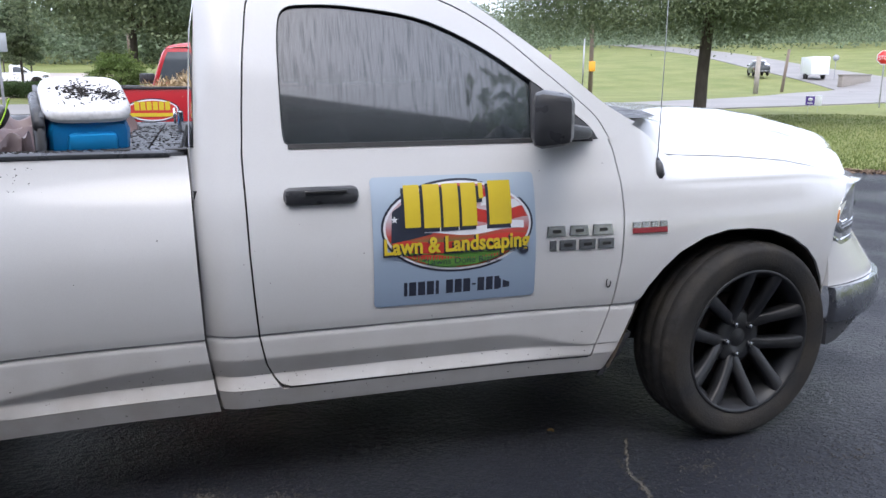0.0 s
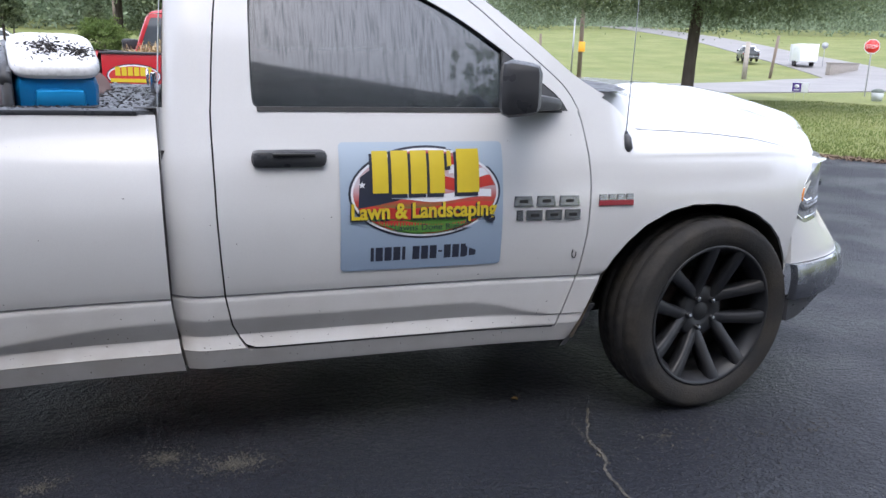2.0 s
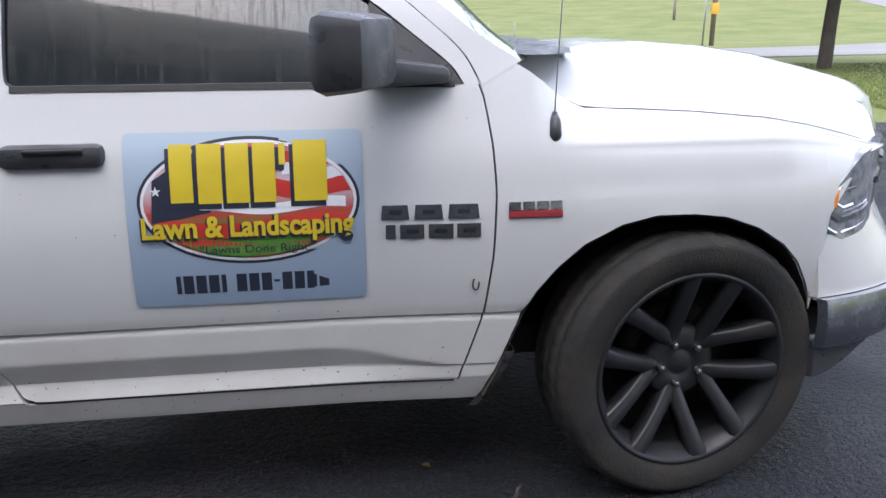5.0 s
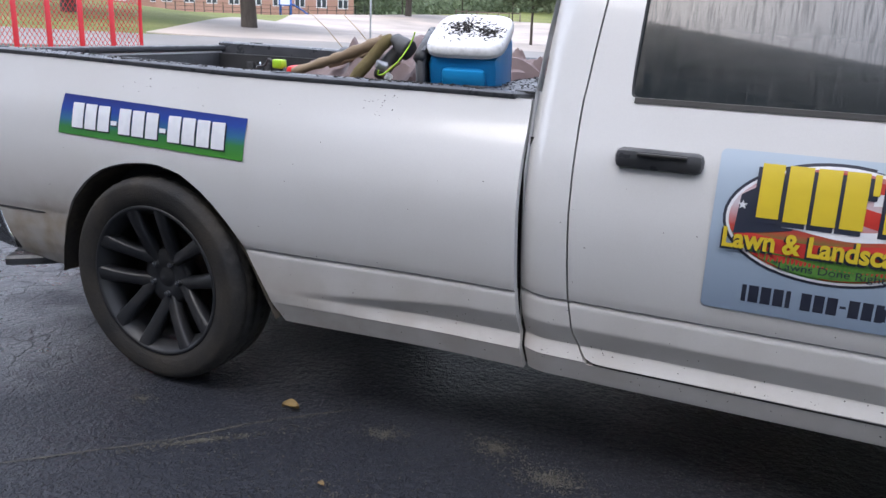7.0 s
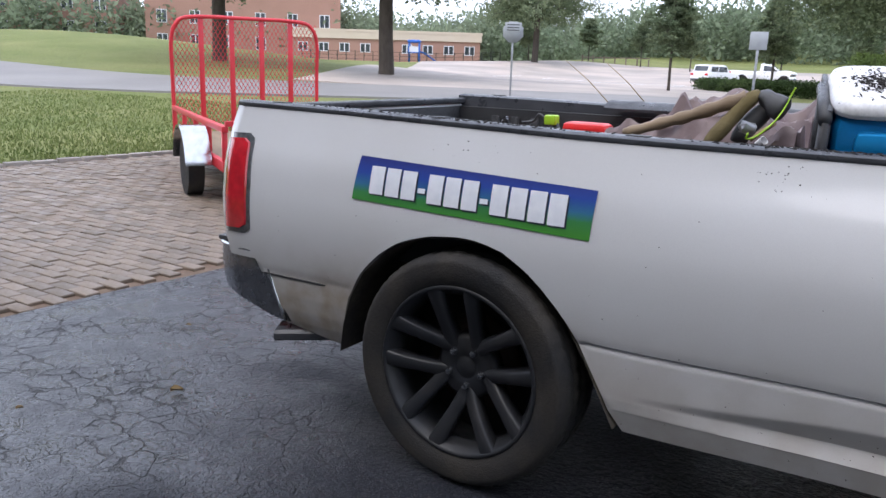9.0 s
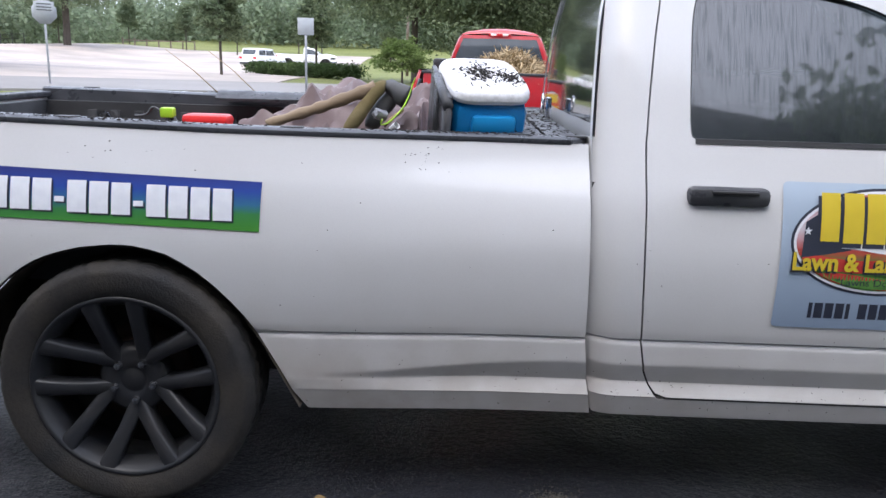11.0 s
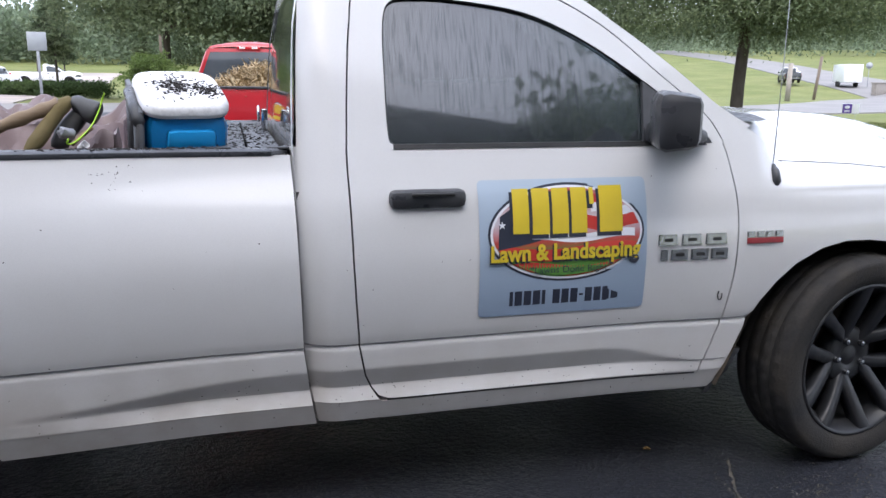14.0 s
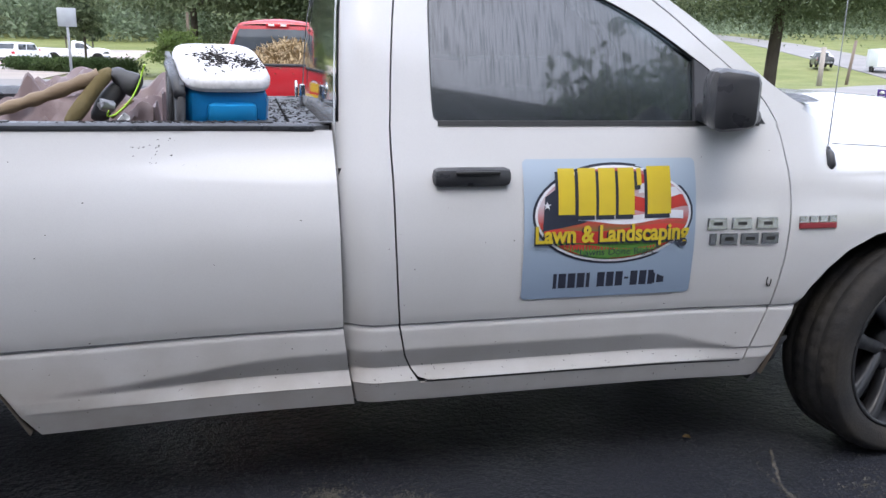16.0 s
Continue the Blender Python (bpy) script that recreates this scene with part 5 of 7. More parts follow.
# ---- lawn blades where the camera passes nearest ----
def blades(n, pick, seed, h=(0.02, 0.05)):
    r = np.random.default_rng(seed)
    pts = pick(r, n)
    z = np.array([gz(a, b) for a, b in pts]) - 0.05
    hh = r.uniform(*h, len(pts))
    an = r.uniform(0, math.tau, len(pts))
    w = r.uniform(0.006, 0.014, len(pts))
    lean = r.normal(0, 0.4, (len(pts), 2)) * hh[:, None]
    a = np.stack([pts[:, 0] - w * np.cos(an), pts[:, 1] - w * np.sin(an), z], 1)
    b = np.stack([pts[:, 0] + w * np.cos(an), pts[:, 1] + w * np.sin(an), z], 1)
    c = np.stack([pts[:, 0] + lean[:, 0], pts[:, 1] + lean[:, 1], z + hh + 0.02], 1)
    v = np.stack([a, b, c], 1).reshape(-1, 3)
    me = bpy.data.meshes.new("grass")
    me.from_pydata(v.tolist(), [], np.arange(len(v)).reshape(-1, 3).tolist())
    me.materials.append(BLADE)
    return me


BLADE = material("grass_blade", (0.115, 0.155, 0.045), 0.7, tint=(0.19, 0.215, 0.080), scale=0.5, amount=0.9, random_tint=0.3, spec=0.2)
tagged(new("lawn_grass", blades(60000, lambda r, n: (lambda y, q: np.stack([-13.05 + 0.20 * np.minimum(y, 9) - 17 * q ** 1.7, y], 1))(-1 + 15 * r.random(n), r.random(n)), 3)), "short green lawn beside the brick apron", "grass", kind="stuff")
tagged(new("lawn_grass", blades(70000, lambda r, n: (lambda q: np.stack([8.4 + 16 * q[:, 0] ** 1.6, 2 + 24 * q[:, 1]], 1))(r.random((n, 2))), 5)), "short green lawn beside the asphalt", "grass", kind="stuff")


# ---- trees ----
def leaves(centres, spread, per, size, seed, flat=0.6):
    """Leaf quads in clumps round the given centres, as vertex and face arrays."""
    r = np.random.default_rng(seed)
    c = np.repeat(np.asarray(centres), per, 0)
    c = c + r.normal(0, 1, c.shape) * np.array([spread, spread, spread * flat])
    n = len(c)
    d = r.normal(0, 1, (n, 3))
    d /= np.linalg.norm(d, axis=1)[:, None]
    e = np.cross(d, r.normal(0, 1, (n, 3)))
    e /= np.linalg.norm(e, axis=1)[:, None] + 1e-9
    s = size * r.uniform(0.6, 1.3, n)[:, None]
    v = np.stack([c - d * s, c - e * s * 0.45, c + d * s, c + e * s * 0.45], 1).reshape(-1, 3)
    return v


def leaf_mesh(name, v, mat):
    me = bpy.data.meshes.new(name)
    me.vertices.add(len(v))
    me.vertices.foreach_set("co", v.astype(np.float32).ravel())
    n = len(v) // 4
    me.loops.add(4 * n)
    me.loops.foreach_set("vertex_index", np.arange(4 * n, dtype=np.int32))
    me.polygons.add(n)
    me.polygons.foreach_set("loop_start", np.arange(0, 4 * n, 4, dtype=np.int32))
    me.update(calc_edges=True)
    me.materials.append(mat)
    return me


def build_tree(label, at, height, spread, clear, trunk, clumps, per, leaf_size, mat, seed, group="", lean=(0, 0), droop=0.0):
    """A tapered trunk that forks into limbs and twigs, with leaf clumps at and along them."""
    r = random.Random(seed)
    th = thing("tree", label, "tree", group, Matrix.Translation(at))
    bm = bmesh.new()
    fork = clear + 0.12 * (height - clear)
    stem = [(0, 0, -0.3), (trunk * 0.1, 0, 0.2), (lean[0] * 0.4, lean[1] * 0.4, clear * 0.6), (lean[0], lean[1], fork), (lean[0] * 1.2, lean[1], clear + 0.55 * (height - clear)), (lean[0] * 1.3, lean[1] * 1.2, height * 0.93)]
    tube(bm, spline(stem, 14), [trunk * k for k in (0.72, 0.60, 0.53, 0.5, 0.48, 0.46, 0.45, 0.44, 0.40, 0.34, 0.26, 0.18, 0.10, 0.04)], 10)
    ends = []
    n_limb = 13
    for i in range(n_limb):
        a = i * 2.4 + r.uniform(-0.4, 0.4)
        u = i / (n_limb - 1)
        z0 = fork - 0.1 + (height * 0.8 - fork) * u
        reach = spread * (1.0 - 0.55 * u ** 1.6) * r.uniform(0.75, 1.05)
        rise = (height - z0) * r.uniform(0.25, 0.5) * (0.4 + 0.6 * u) - droop * reach * (1 - u)
        p0 = Vector((lean[0], lean[1], z0))
        p2 = p0 + Vector((reach * math.cos(a), reach * math.sin(a), rise))
        p1 = (p0 + p2) / 2 + Vector((0, 0, 0.16 * reach))
        limb = spline([p0, p1, p2], 7)
        tube(bm, limb, [trunk * 0.22 * (1 - 0.14 * k) * (1 - 0.4 * u) for k in range(7)], 6)
        for k in range(5):
            s = limb[r.randint(2, 6)]
            q = s + Vector((r.gauss(0, 1), r.gauss(0, 1), r.gauss(0.1, 0.5))) * reach * 0.26
            tube(bm, [s, (s + q) / 2 + Vector((0, 0, 0.05 * reach)), q], [trunk * 0.06, trunk * 0.04, trunk * 0.015], 4)
            ends.append(q)
        ends += limb[3:]
    part("trunk", bm, BARK, th)
    rr = np.random.default_rng(seed)
    cs = []
    for _ in range(int(clumps * 0.4)):
        u, a, q = r.random(), r.uniform(0, math.tau), math.sqrt(r.random()) * 0.85
        rad = spread * (1 - 0.55 * u ** 1.5) * q
        cs.append([lean[0] + rad * math.cos(a), lean[1] + rad * math.sin(a), clear + (height - clear) * (0.10 + 0.85 * u)])
    while len(cs) < clumps:
        e = ends[r.randrange(len(ends))]
        cs.append([e.x + r.gauss(0, 0.10 * spread), e.y + r.gauss(0, 0.10 * spread), max(clear * 1.10, e.z + r.gauss(0, 0.07 * height))])
    me = leaf_mesh("crown", leaves(cs, spread * 0.085, per, leaf_size, seed, 0.38), mat)
    cr = new("crown", me)
    cr.parent = th
    return th


def on(x, y, dz=0.0):
    return (x, y, gz(x, y) - 0.05 + dz)


build_tree("broad oak with dark green leaves by the street", on(15.2, 22.6), 9.0, 7.8, 2.8, 0.46, 5200, 80, 0.054, LEAF, 11, "lawn trees", (0.25, 0.1), 0.06)
big = build_tree("tall dense maple with dark green leaves", on(-5.2, 41.5), 13, 6.6, 2.3, 0.4, 1900, 60, 0.115, LEAF, 21, "dense maples", droop=0.10)
copy_thing(big, Matrix.Translation(on(0.2, 43)) @ Matrix.Rotation(1.9, 4, "Z"))
copy_thing(big, Matrix.Translation(on(6.0, 42)) @ Matrix.Rotation(3.7, 4, "Z"))
shrub = build_tree("low pale green ornamental tree", on(-5.2, 33), 2.1, 1.35, 0.7, 0.10, 200, 50, 0.055, LEAF_PALE, 31, "ornamental trees", droop=0.1)
copy_thing(shrub, Matrix.Translation(on(-0.6, 35)) @ Matrix.Rotation(2.2, 4, "Z"))
small = build_tree("young street tree with a thin trunk", on(-15.6, 41.0), 5.6, 1.45, 1.7, 0.16, 260, 60, 0.085, LEAF, 41, "parking lot trees")
for x, y, a in ((-36.7, 97, 1.0), (-12.0, 49.6, 2.1), (-16.8, 79, 3.0), (-29, 92, 4.2), (-23, 98, 5.0), (-45, 100, 0.4), (-11, 92, 1.6), (-52, 96, 2.6)):
    copy_thing(small, Matrix.Translation(on(x, y)) @ Matrix.Rotation(a, 4, "Z"))
oak = build_tree("old oak on the school's lawn", on(-29, 33.4), 12, 7.0, 3.6, 0.85, 850, 60, 0.15, LEAF, 51, "school oaks")
copy_thing(oak, Matrix.Translation(on(-39.4, 31)) @ Matrix.Rotation(2.6, 4, "Z"))
copy_thing(oak, Matrix.Translation(on(-47, 88)) @ Matrix.Rotation(4.4, 4, "Z"))
build_tree("leafy tree beside the house, mirrored in the glass", on(4.6, -8.2), 7.6, 3.6, 1.8, 0.3, 900, 60, 0.10, LEAF, 61, "yard trees")

# far woods, one mass of clumps along the skyline
r = np.random.default_rng(8)
cs = []
for k in range(1500):
    az = radians(r.uniform(-64, 62))
    d = r.uniform(125, 175) if az < 0.05 else r.uniform(190, 290)
    x, y = -2 + d * math.sin(az), d * math.cos(az)
    if x > 40 and r.random() < 0.35:
        continue
    top = (6.4 + 5 * noise.noise((x * 0.05, y * 0.05, 2))) * (1.0 if az < 0.05 else 1.45)
    for q in range(5):
        cs.append((x + r.normal(0, 1.6), y + r.normal(0, 1.6), gz(x, y) + top * r.random() ** 0.7))
v = leaves(cs, 1.6, 26, 0.50, 9, 0.8)
core = []
for lo, hi, d in ((-66, 4, 178), (0, 64, 296)):
    az = [radians(lo + (hi - lo) * k / 150) for k in range(151)]
    line = []
    for q in az:
        x, y = -2 + d * math.sin(q), d * math.cos(q)
        line.append([(x, y, gz(x, y) + h * (6.3 + 3.5 * noise.noise((x * 0.06, y * 0.06, 2)) + 1.6 * noise.noise((x * 0.35, y * 0.35, 5))) * (1.0 if d < 200 else 1.4)) for h in (-0.1, 0.5, 1.0)])
    for c0, c1 in zip(line, line[1:]):
        for k in range(2):
            core += [c0[k], c1[k], c1[k + 1], c0[k + 1]]
v = np.concatenate([v, np.array(core)])
tagged(new("far_woods", leaf_mesh("far_woods", v, LEAF_HAZE)), "green woods along the skyline with haze in the leaf colour", "woods", kind="stuff")

# hedge
bm = bmesh.new()
cs = []
for k in range(900):
    u, a = r.random(), r.random()
    cs.append((-15.8 + 7.4 * u + r.normal(0, 0.3), 48.8 - 6.0 * u + r.uniform(-1.0, 1.0), gz(-12, 46) + 0.02 + 0.62 * a ** 0.6))
tagged(new("hedge", leaf_mesh("hedge", leaves(cs, 0.16, 30, 0.075, 12), HEDGE)), "low clipped dark green hedge", "hedge", kind="stuff")


# ---- far vehicles ----
def build_car(name, paint, label, category, at, length, width, height, kind="sedan", group="far cars"):
    """A car from its side line: body, glasshouse with panes, lamps and wheels. x forward, centred."""
    th = thing(name, label, category, group, at)
    l, w, h = length / 2, width / 2, height
    belt = 0.62 * h if kind == "suv" else 0.64 * h
    body = [(-l, 0.30), (-l * 1.0, belt * 0.95), (-l * 0.92, belt), (l * 0.38, belt), (l * 0.90, belt * 0.86), (l, belt * 0.62), (l, 0.28), (l * 0.5, 0.22), (-l * 0.5, 0.22)]
    bm = prism(bmesh.new(), body, -w, w)
    bmesh.ops.bevel(bm, geom=bm.edges[:], offset=0.09, segments=3, affect="EDGES", profile=0.6)
    part("body", bm, paint, th)
    roof = [(-l * 0.93, belt - 0.02), (-l * 0.82, h * 0.97), (-l * 0.6, h), (l * 0.02, h * 0.99), (l * 0.16, h * 0.95), (l * 0.44, belt - 0.02)] if kind == "suv" else [(-l * 0.72, belt - 0.02), (-l * 0.42, h * 0.97), (-l * 0.2, h), (l * 0.06, h * 0.98), (l * 0.16, h * 0.94), (l * 0.50, belt - 0.02)]
    bm = prism(bmesh.new(), roof, -w * 0.86, w * 0.86)
    bmesh.ops.bevel(bm, geom=bm.edges[:], offset=0.07, segments=3, affect="EDGES", profile=0.6)
    part("cabin", bm, paint, th)
    r0, r1 = roof[0], roof[-1]
    for s in (-1, 1):
        for a, b in (((0.14, 0.44), (0.47, 0.88)) if True else ()):
            xa, xb = r0[0] + (r1[0] - r0[0]) * a, r0[0] + (r1[0] - r0[0]) * b
            ol = [(xa, belt + 0.04), (xb, belt + 0.04), (min(xb, l * 0.16 if b > 0.5 else xb), h * 0.9), (max(xa, roof[1][0] + 0.12), h * 0.9)]
            part("side_window", prism(bmesh.new(), ol, s * w * 0.86 - 0.006 * (1 if s < 0 else -1) - 0.004, s * w * 0.86 + 0.006 * s + 0.004), WINDOW_DARK, th)
    for (xa, za), (xb, zb) in ((roof[0], roof[1]), (roof[5], roof[4])):
        bm = bmesh.new()
        sg = -1 if xa < 0 else 1
        grid(bm, [[(xa + (xb - xa) * u + sg * 0.02, y, za + (zb - za) * u + 0.01) for y in (-w * 0.7, w * 0.7)] for u in (0.18, 0.85)])
        part("screen", lip(bm, (-sg * 0.015, 0, 0)), WINDOW_DARK, th)
    for s in (-1, 1):
        part("headlamp", boxm(l - 0.16, l + 0.012, s * w * 0.72 - 0.2, s * w * 0.72 + 0.2, belt * 0.62, belt * 0.76, None, 0.03), LAMP_CLEAR, th)
        part("tail_lamp", boxm(-l - 0.012, -l + 0.14, s * w * 0.78 - 0.17, s * w * 0.78 + 0.17, belt * 0.72, belt * 0.92, None, 0.03), LAMP_RED, th)
        for x in (-l * 0.6, l * 0.62):
            b = lathe(bmesh.new(), [(0.2, -0.1), (0.31, -0.11), (0.34, -0.08), (0.34, 0.08), (0.31, 0.11)], 24)
            bmesh.ops.translate(b, vec=(x, s * (w - 0.1), 0.34), verts=b.verts)
            wh = part("tyre", b, TYRE, th)
            b = lathe(bmesh.new(), [(0.001, -0.1), (0.18, -0.105), (0.215, -0.09), (0.215, 0.09), (0.18, 0.105), (0.001, 0.1)], 18)
            bmesh.ops.translate(b, vec=(x, s * (w - 0.1), 0.34), verts=b.verts)
            part("wheel_rim", b, STEEL, wh)
    part("bumper", boxm(-l - 0.03, -l + 0.1, -w * 0.9, w * 0.9, 0.3, 0.5, None, 0.03), BLACK, th)
    return th


def at(x, y, turn, dz=0.03):
    return Matrix.Translation((x, y, gz(x, y) + dz)) @ Matrix.Rotation(radians(turn), 4, "Z")


build_car("parked_suv", CAR_WHITE, "white sport utility vehicle parked in the lot", "car", at(-20.9, 71.5, 69), 4.7, 1.9, 1.72, "suv")
build_car("white_sedan", CAR_WHITE, "white sedan on the hill street", "car", at(76, 97, -112), 4.7, 1.8, 1.45)
build_pickup("red_pickup", RED, "red pickup with a bed full of dry brush", "pickup trucks", Matrix.Translation((-0.76, 12.85, 0.08)) @ Matrix.Rotation(radians(84), 4, "Z"), fine=False, steer=0)
build_pickup("parked_pickup", CAR_WHITE, "white pickup parked beyond the hedge", "pickup trucks", at(-15.6, 74.5, 12.8), fine=False, steer=0)
build_pickup("towing_pickup", CAR_DARK, "dark pickup towing a trailer on the hill", "pickup trucks", at(70, 88.5, 62), fine=False, steer=0)
tl = thing("cargo_trailer", "white enclosed cargo trailer on the hill street", "trailer", "", at(71.2, 80.5, 64))
part("body", boxm(-2.6, 2.2, -1.05, 1.05, 0.5, 2.65, None, 0.06), CAR_WHITE, tl)
part("rear_door", boxm(-2.625, -2.603, -0.95, 0.95, 0.6, 2.5, None, 0.01), CAR_WHITE, tl)
part("tongue", boxm(2.2, 3.3, -0.08, 0.08, 0.45, 0.55), BLACK, tl)
for s in (-1, 1):
    for x in (-0.7, 0.1):
        b = lathe(bmesh.new(), [(0.001, -0.1), (0.2, -0.1), (0.33, -0.09), (0.33, 0.09), (0.2, 0.1), (0.001, 0.1)], 20)
        bmesh.ops.translate(b, vec=(x, s * 1.02, 0.33), verts=b.verts)
        part("wheel", b, TYRE, tl)
    part("side_door", boxm(0.6, 1.5, s * 1.05 - 0.012 + 0.0 * s, s * 1.05 + 0.012, 0.7, 2.3, None, 0.004), CAR_WHITE, tl)


# ---- signs, posts and street furniture ----
def octagon(r):
    return [(r * math.cos(radians(22.5 + 45 * k)), r * math.sin(radians(22.5 + 45 * k))) for k in range(8)]


def road_sign(x, y, turn, top, kind, label):
    th = thing("road_sign", label, "road sign", "road signs", Matrix.Translation((x, y, gz(x, y) - 0.03)) @ Matrix.Rotation(radians(turn), 4, "Z"))
    part("post", boxm(-0.035, 0.035, -0.03, 0.03, -0.2, top, None, 0.008), STEEL, th)
    if kind == "board":
        part("plate", boxm(-0.235, 0.235, -0.045, -0.032, top - 0.46, top + 0.03, None, 0.004), SIGN_BACK, th)
        return th
    c = top - 0.32
    bm = prism(bmesh.new(), [(a, b + c) for a, b in octagon(0.40)], -0.044, -0.032)
    plate = part("plate", bm, SIGN_BACK if kind in ("back", "plain") else HOT_RED, th)
    if kind == "back":
        part("notice", boxm(-0.30, 0.30, -0.052, -0.0445, c - 0.02, c + 0.34, None, 0.003), SIGN_BACK, th)
        for z in (c + 0.24, c + 0.14, c + 0.05):
            part("bar", boxm(-0.22, 0.22, -0.056, -0.0525, z, z + 0.035), GREY_RUBBER, th)
    elif kind == "stop":
        rim = bmesh.new()
        o, i = octagon(0.392), octagon(0.355)
        for k in range(8):
            j = (k + 1) % 8
            rim.faces.new([rim.verts.new((a, -0.0475, b + c)) for a, b in (o[k], o[j], i[j], i[k])])
        part("border", rim, WHITE_PRINT, plate)
        b = lettering("STOP", 0.3, -0.27, c - 0.11, 0.54, None)
        for v in b.verts:
            v.co.y = -0.0485
        part("lettering", b, WHITE_PRINT, plate)
    return th


road_sign(32.5, 31.6, -45, 2.9, "stop", "red stop sign on a steel post")
road_sign(73, 79, -45, 2.9, "plain", "grey back of a sign across the street")
road_sign(-16.3, 24.2, 30, 2.65, "back", "grey back of an octagonal sign with a notice")
road_sign(-7.2, 21.6, 12, 2.32, "board", "small grey board on a steel post")
ys = thing("yard_sign", "purple and white campaign yard sign on wires", "yard sign", "", at(24.5, 27.4, -42))
part("board", boxm(-0.34, 0.34, -0.006, 0.006, 0.25, 0.68, None, 0.002), WHITE_PRINT, ys)
PURPLE = material("purple_print", (0.10, 0.05, 0.30), 0.5)
part("panel", boxm(-0.32, 0.05, -0.010, -0.0065, 0.27, 0.66), PURPLE, ys)
part("emblem", prism(bmesh.new(), [(-0.135 + 0.11 * math.cos(k * 0.628), 0.52 + 0.08 * math.sin(k * 0.628)) for k in range(10)], -0.014, -0.0105), WHITE_PRINT, ys)
part("bar", boxm(-0.25, -0.02, -0.014, -0.0105, 0.33, 0.38), WHITE_PRINT, ys)
for s in (-0.2, 0.2):
    part("wire", tubem([(s, 0, -0.1), (s, 0, 0.3)], 0.006, 5), STEEL, ys)
ov = thing("oval_sign", "low oval green-grey lawn sign", "yard sign", "", at(28.2, 26.6, -48))
part("board", prism(bmesh.new(), [(0.27 * math.cos(k * math.tau / 24), 0.36 + 0.12 * math.sin(k * math.tau / 24)) for k in range(24)], -0.05, 0.05), material("oval_green", (0.16, 0.19, 0.18), 0.6), ov)
part("stand", prism(bmesh.new(), [(-0.20, -0.1), (0.20, -0.1), (0.27, 0.30), (-0.27, 0.30)], -0.09, 0.09), material("pale_stand", (0.42, 0.45, 0.46), 0.7), ov)
for x, y, h, rad, lx in ((48, 61.5, 3.4, 0.24, 0.05), (54.8, 66.2, 4.2, 0.16, 0.5), (46, 104, 3.0, 0.2, 0), (-7.0, 62, 8, 0.12, 0)):
    solo("wooden_post", tubem([(x, y, gz(x, y) - 0.3), (x + lx, y, gz(x, y) + h)], [rad, rad * 0.9], 10), STONE if rad > 0.2 else POST_WOOD, "weathered grey roadside post", "post", "roadside posts")
up = thing("utility_pole", "wooden utility pole with a yellow guard", "utility pole", "", at(24.6, 49.5, 0))
part("pole", tubem([(0, 0, -0.4), (0, 0, 9.5)], [0.17, 0.12], 12), POST_WOOD, up)
part("guard", boxm(-0.26, 0.22, -0.26, -0.12, 1.95, 2.65, None, 0.05), material("yellow_plastic", (0.75, 0.36, 0.03), 0.5), up)
part("guy_guard", tubem([(-0.6, 0.1, -0.2), (-0.55, 0.05, 4.2)], 0.06, 8), STEEL, up)
hw = thing("headwall", "low grey brick culvert wall by the street", "wall", "", at(69.5, 72, 28))
part("wall", boxm(-4.6, 4.6, -0.25, 0.25, -0.3, 0.95, None, 0.03), STONE, hw)
part("coping", boxm(-4.7, 4.7, -0.32, 0.32, 0.952, 1.08, None, 0.02), STONE, hw)
# fence in the far field and its orange stake
fn = thing("chain_fence", "low chain-link fence in the field", "fence", "", Matrix.Identity(4))
p0, p1 = Vector((-1.5, 70)), Vector((14, 62))
for k in range(9):
    q = p0.lerp(p1, k / 8)
    part("post", tubem([(q.x, q.y, gz(q.x, q.y) - 0.2), (q.x, q.y, gz(q.x, q.y) + 1.5)], 0.03, 6), STEEL, fn)
for z in (0.05, 0.5, 1.0, 1.45):
    part("wire", tubem([(*p0.lerp(p1, k / 8), gz(*p0.lerp(p1, k / 8)) + z) for k in range(9)], 0.012, 5), STEEL, fn)
solo("marker_stake", tubem([(1.3, 52, gz(1.3, 52) - 0.1), (1.3, 52, gz(1.3, 52) + 0.9)], 0.05, 8), ORANGE, "orange marker stake in the grass", "stake")
# split rail by the lot
rl = thing("rail_fence", "low wooden rail at the lot's far edge", "fence", "", Matrix.Identity(4))
for k in range(7):
    x, y = -45 + 1.5 * k, 98
    part("post", boxm(x - 0.07, x + 0.07, y - 0.07, y + 0.07, gz(x, y) - 0.2, gz(x, y) + 0.85), POST_WOOD, rl)
part("rail", boxm(-45.1, -35.9, 97.95, 98.05, gz(-40, 98) + 0.75, gz(-40, 98) + 0.88), POST_WOOD, rl)


# ---- snow plough on the lawn ----
pl = thing("snow_plow_blade", "cream snow plow blade with a black rubber flap", "snow plow", "", Matrix.Translation((8.60, 6.95, gz(8.6, 6.95) - 0.02)) @ Matrix.Rotation(radians(-42), 4, "Z"))
bm = bmesh.new()
grid(bm, [[(x, -0.16 * math.cos(a) - 0.05 * math.sin(a), 0.37 + 0.35 * math.sin(a)) for a in steps(-1.45, 1.4, 14)] for x in steps(0, 2.3, 12)])
part("moldboard", lip(bm, (0, 0.035, 0)), PLOW, pl)
part("flap", boxm(-0.06, 2.34, -0.11, 0.10, 0.715, 0.765, None, 0.012), BLACK, pl, "black rubber deflector flap")
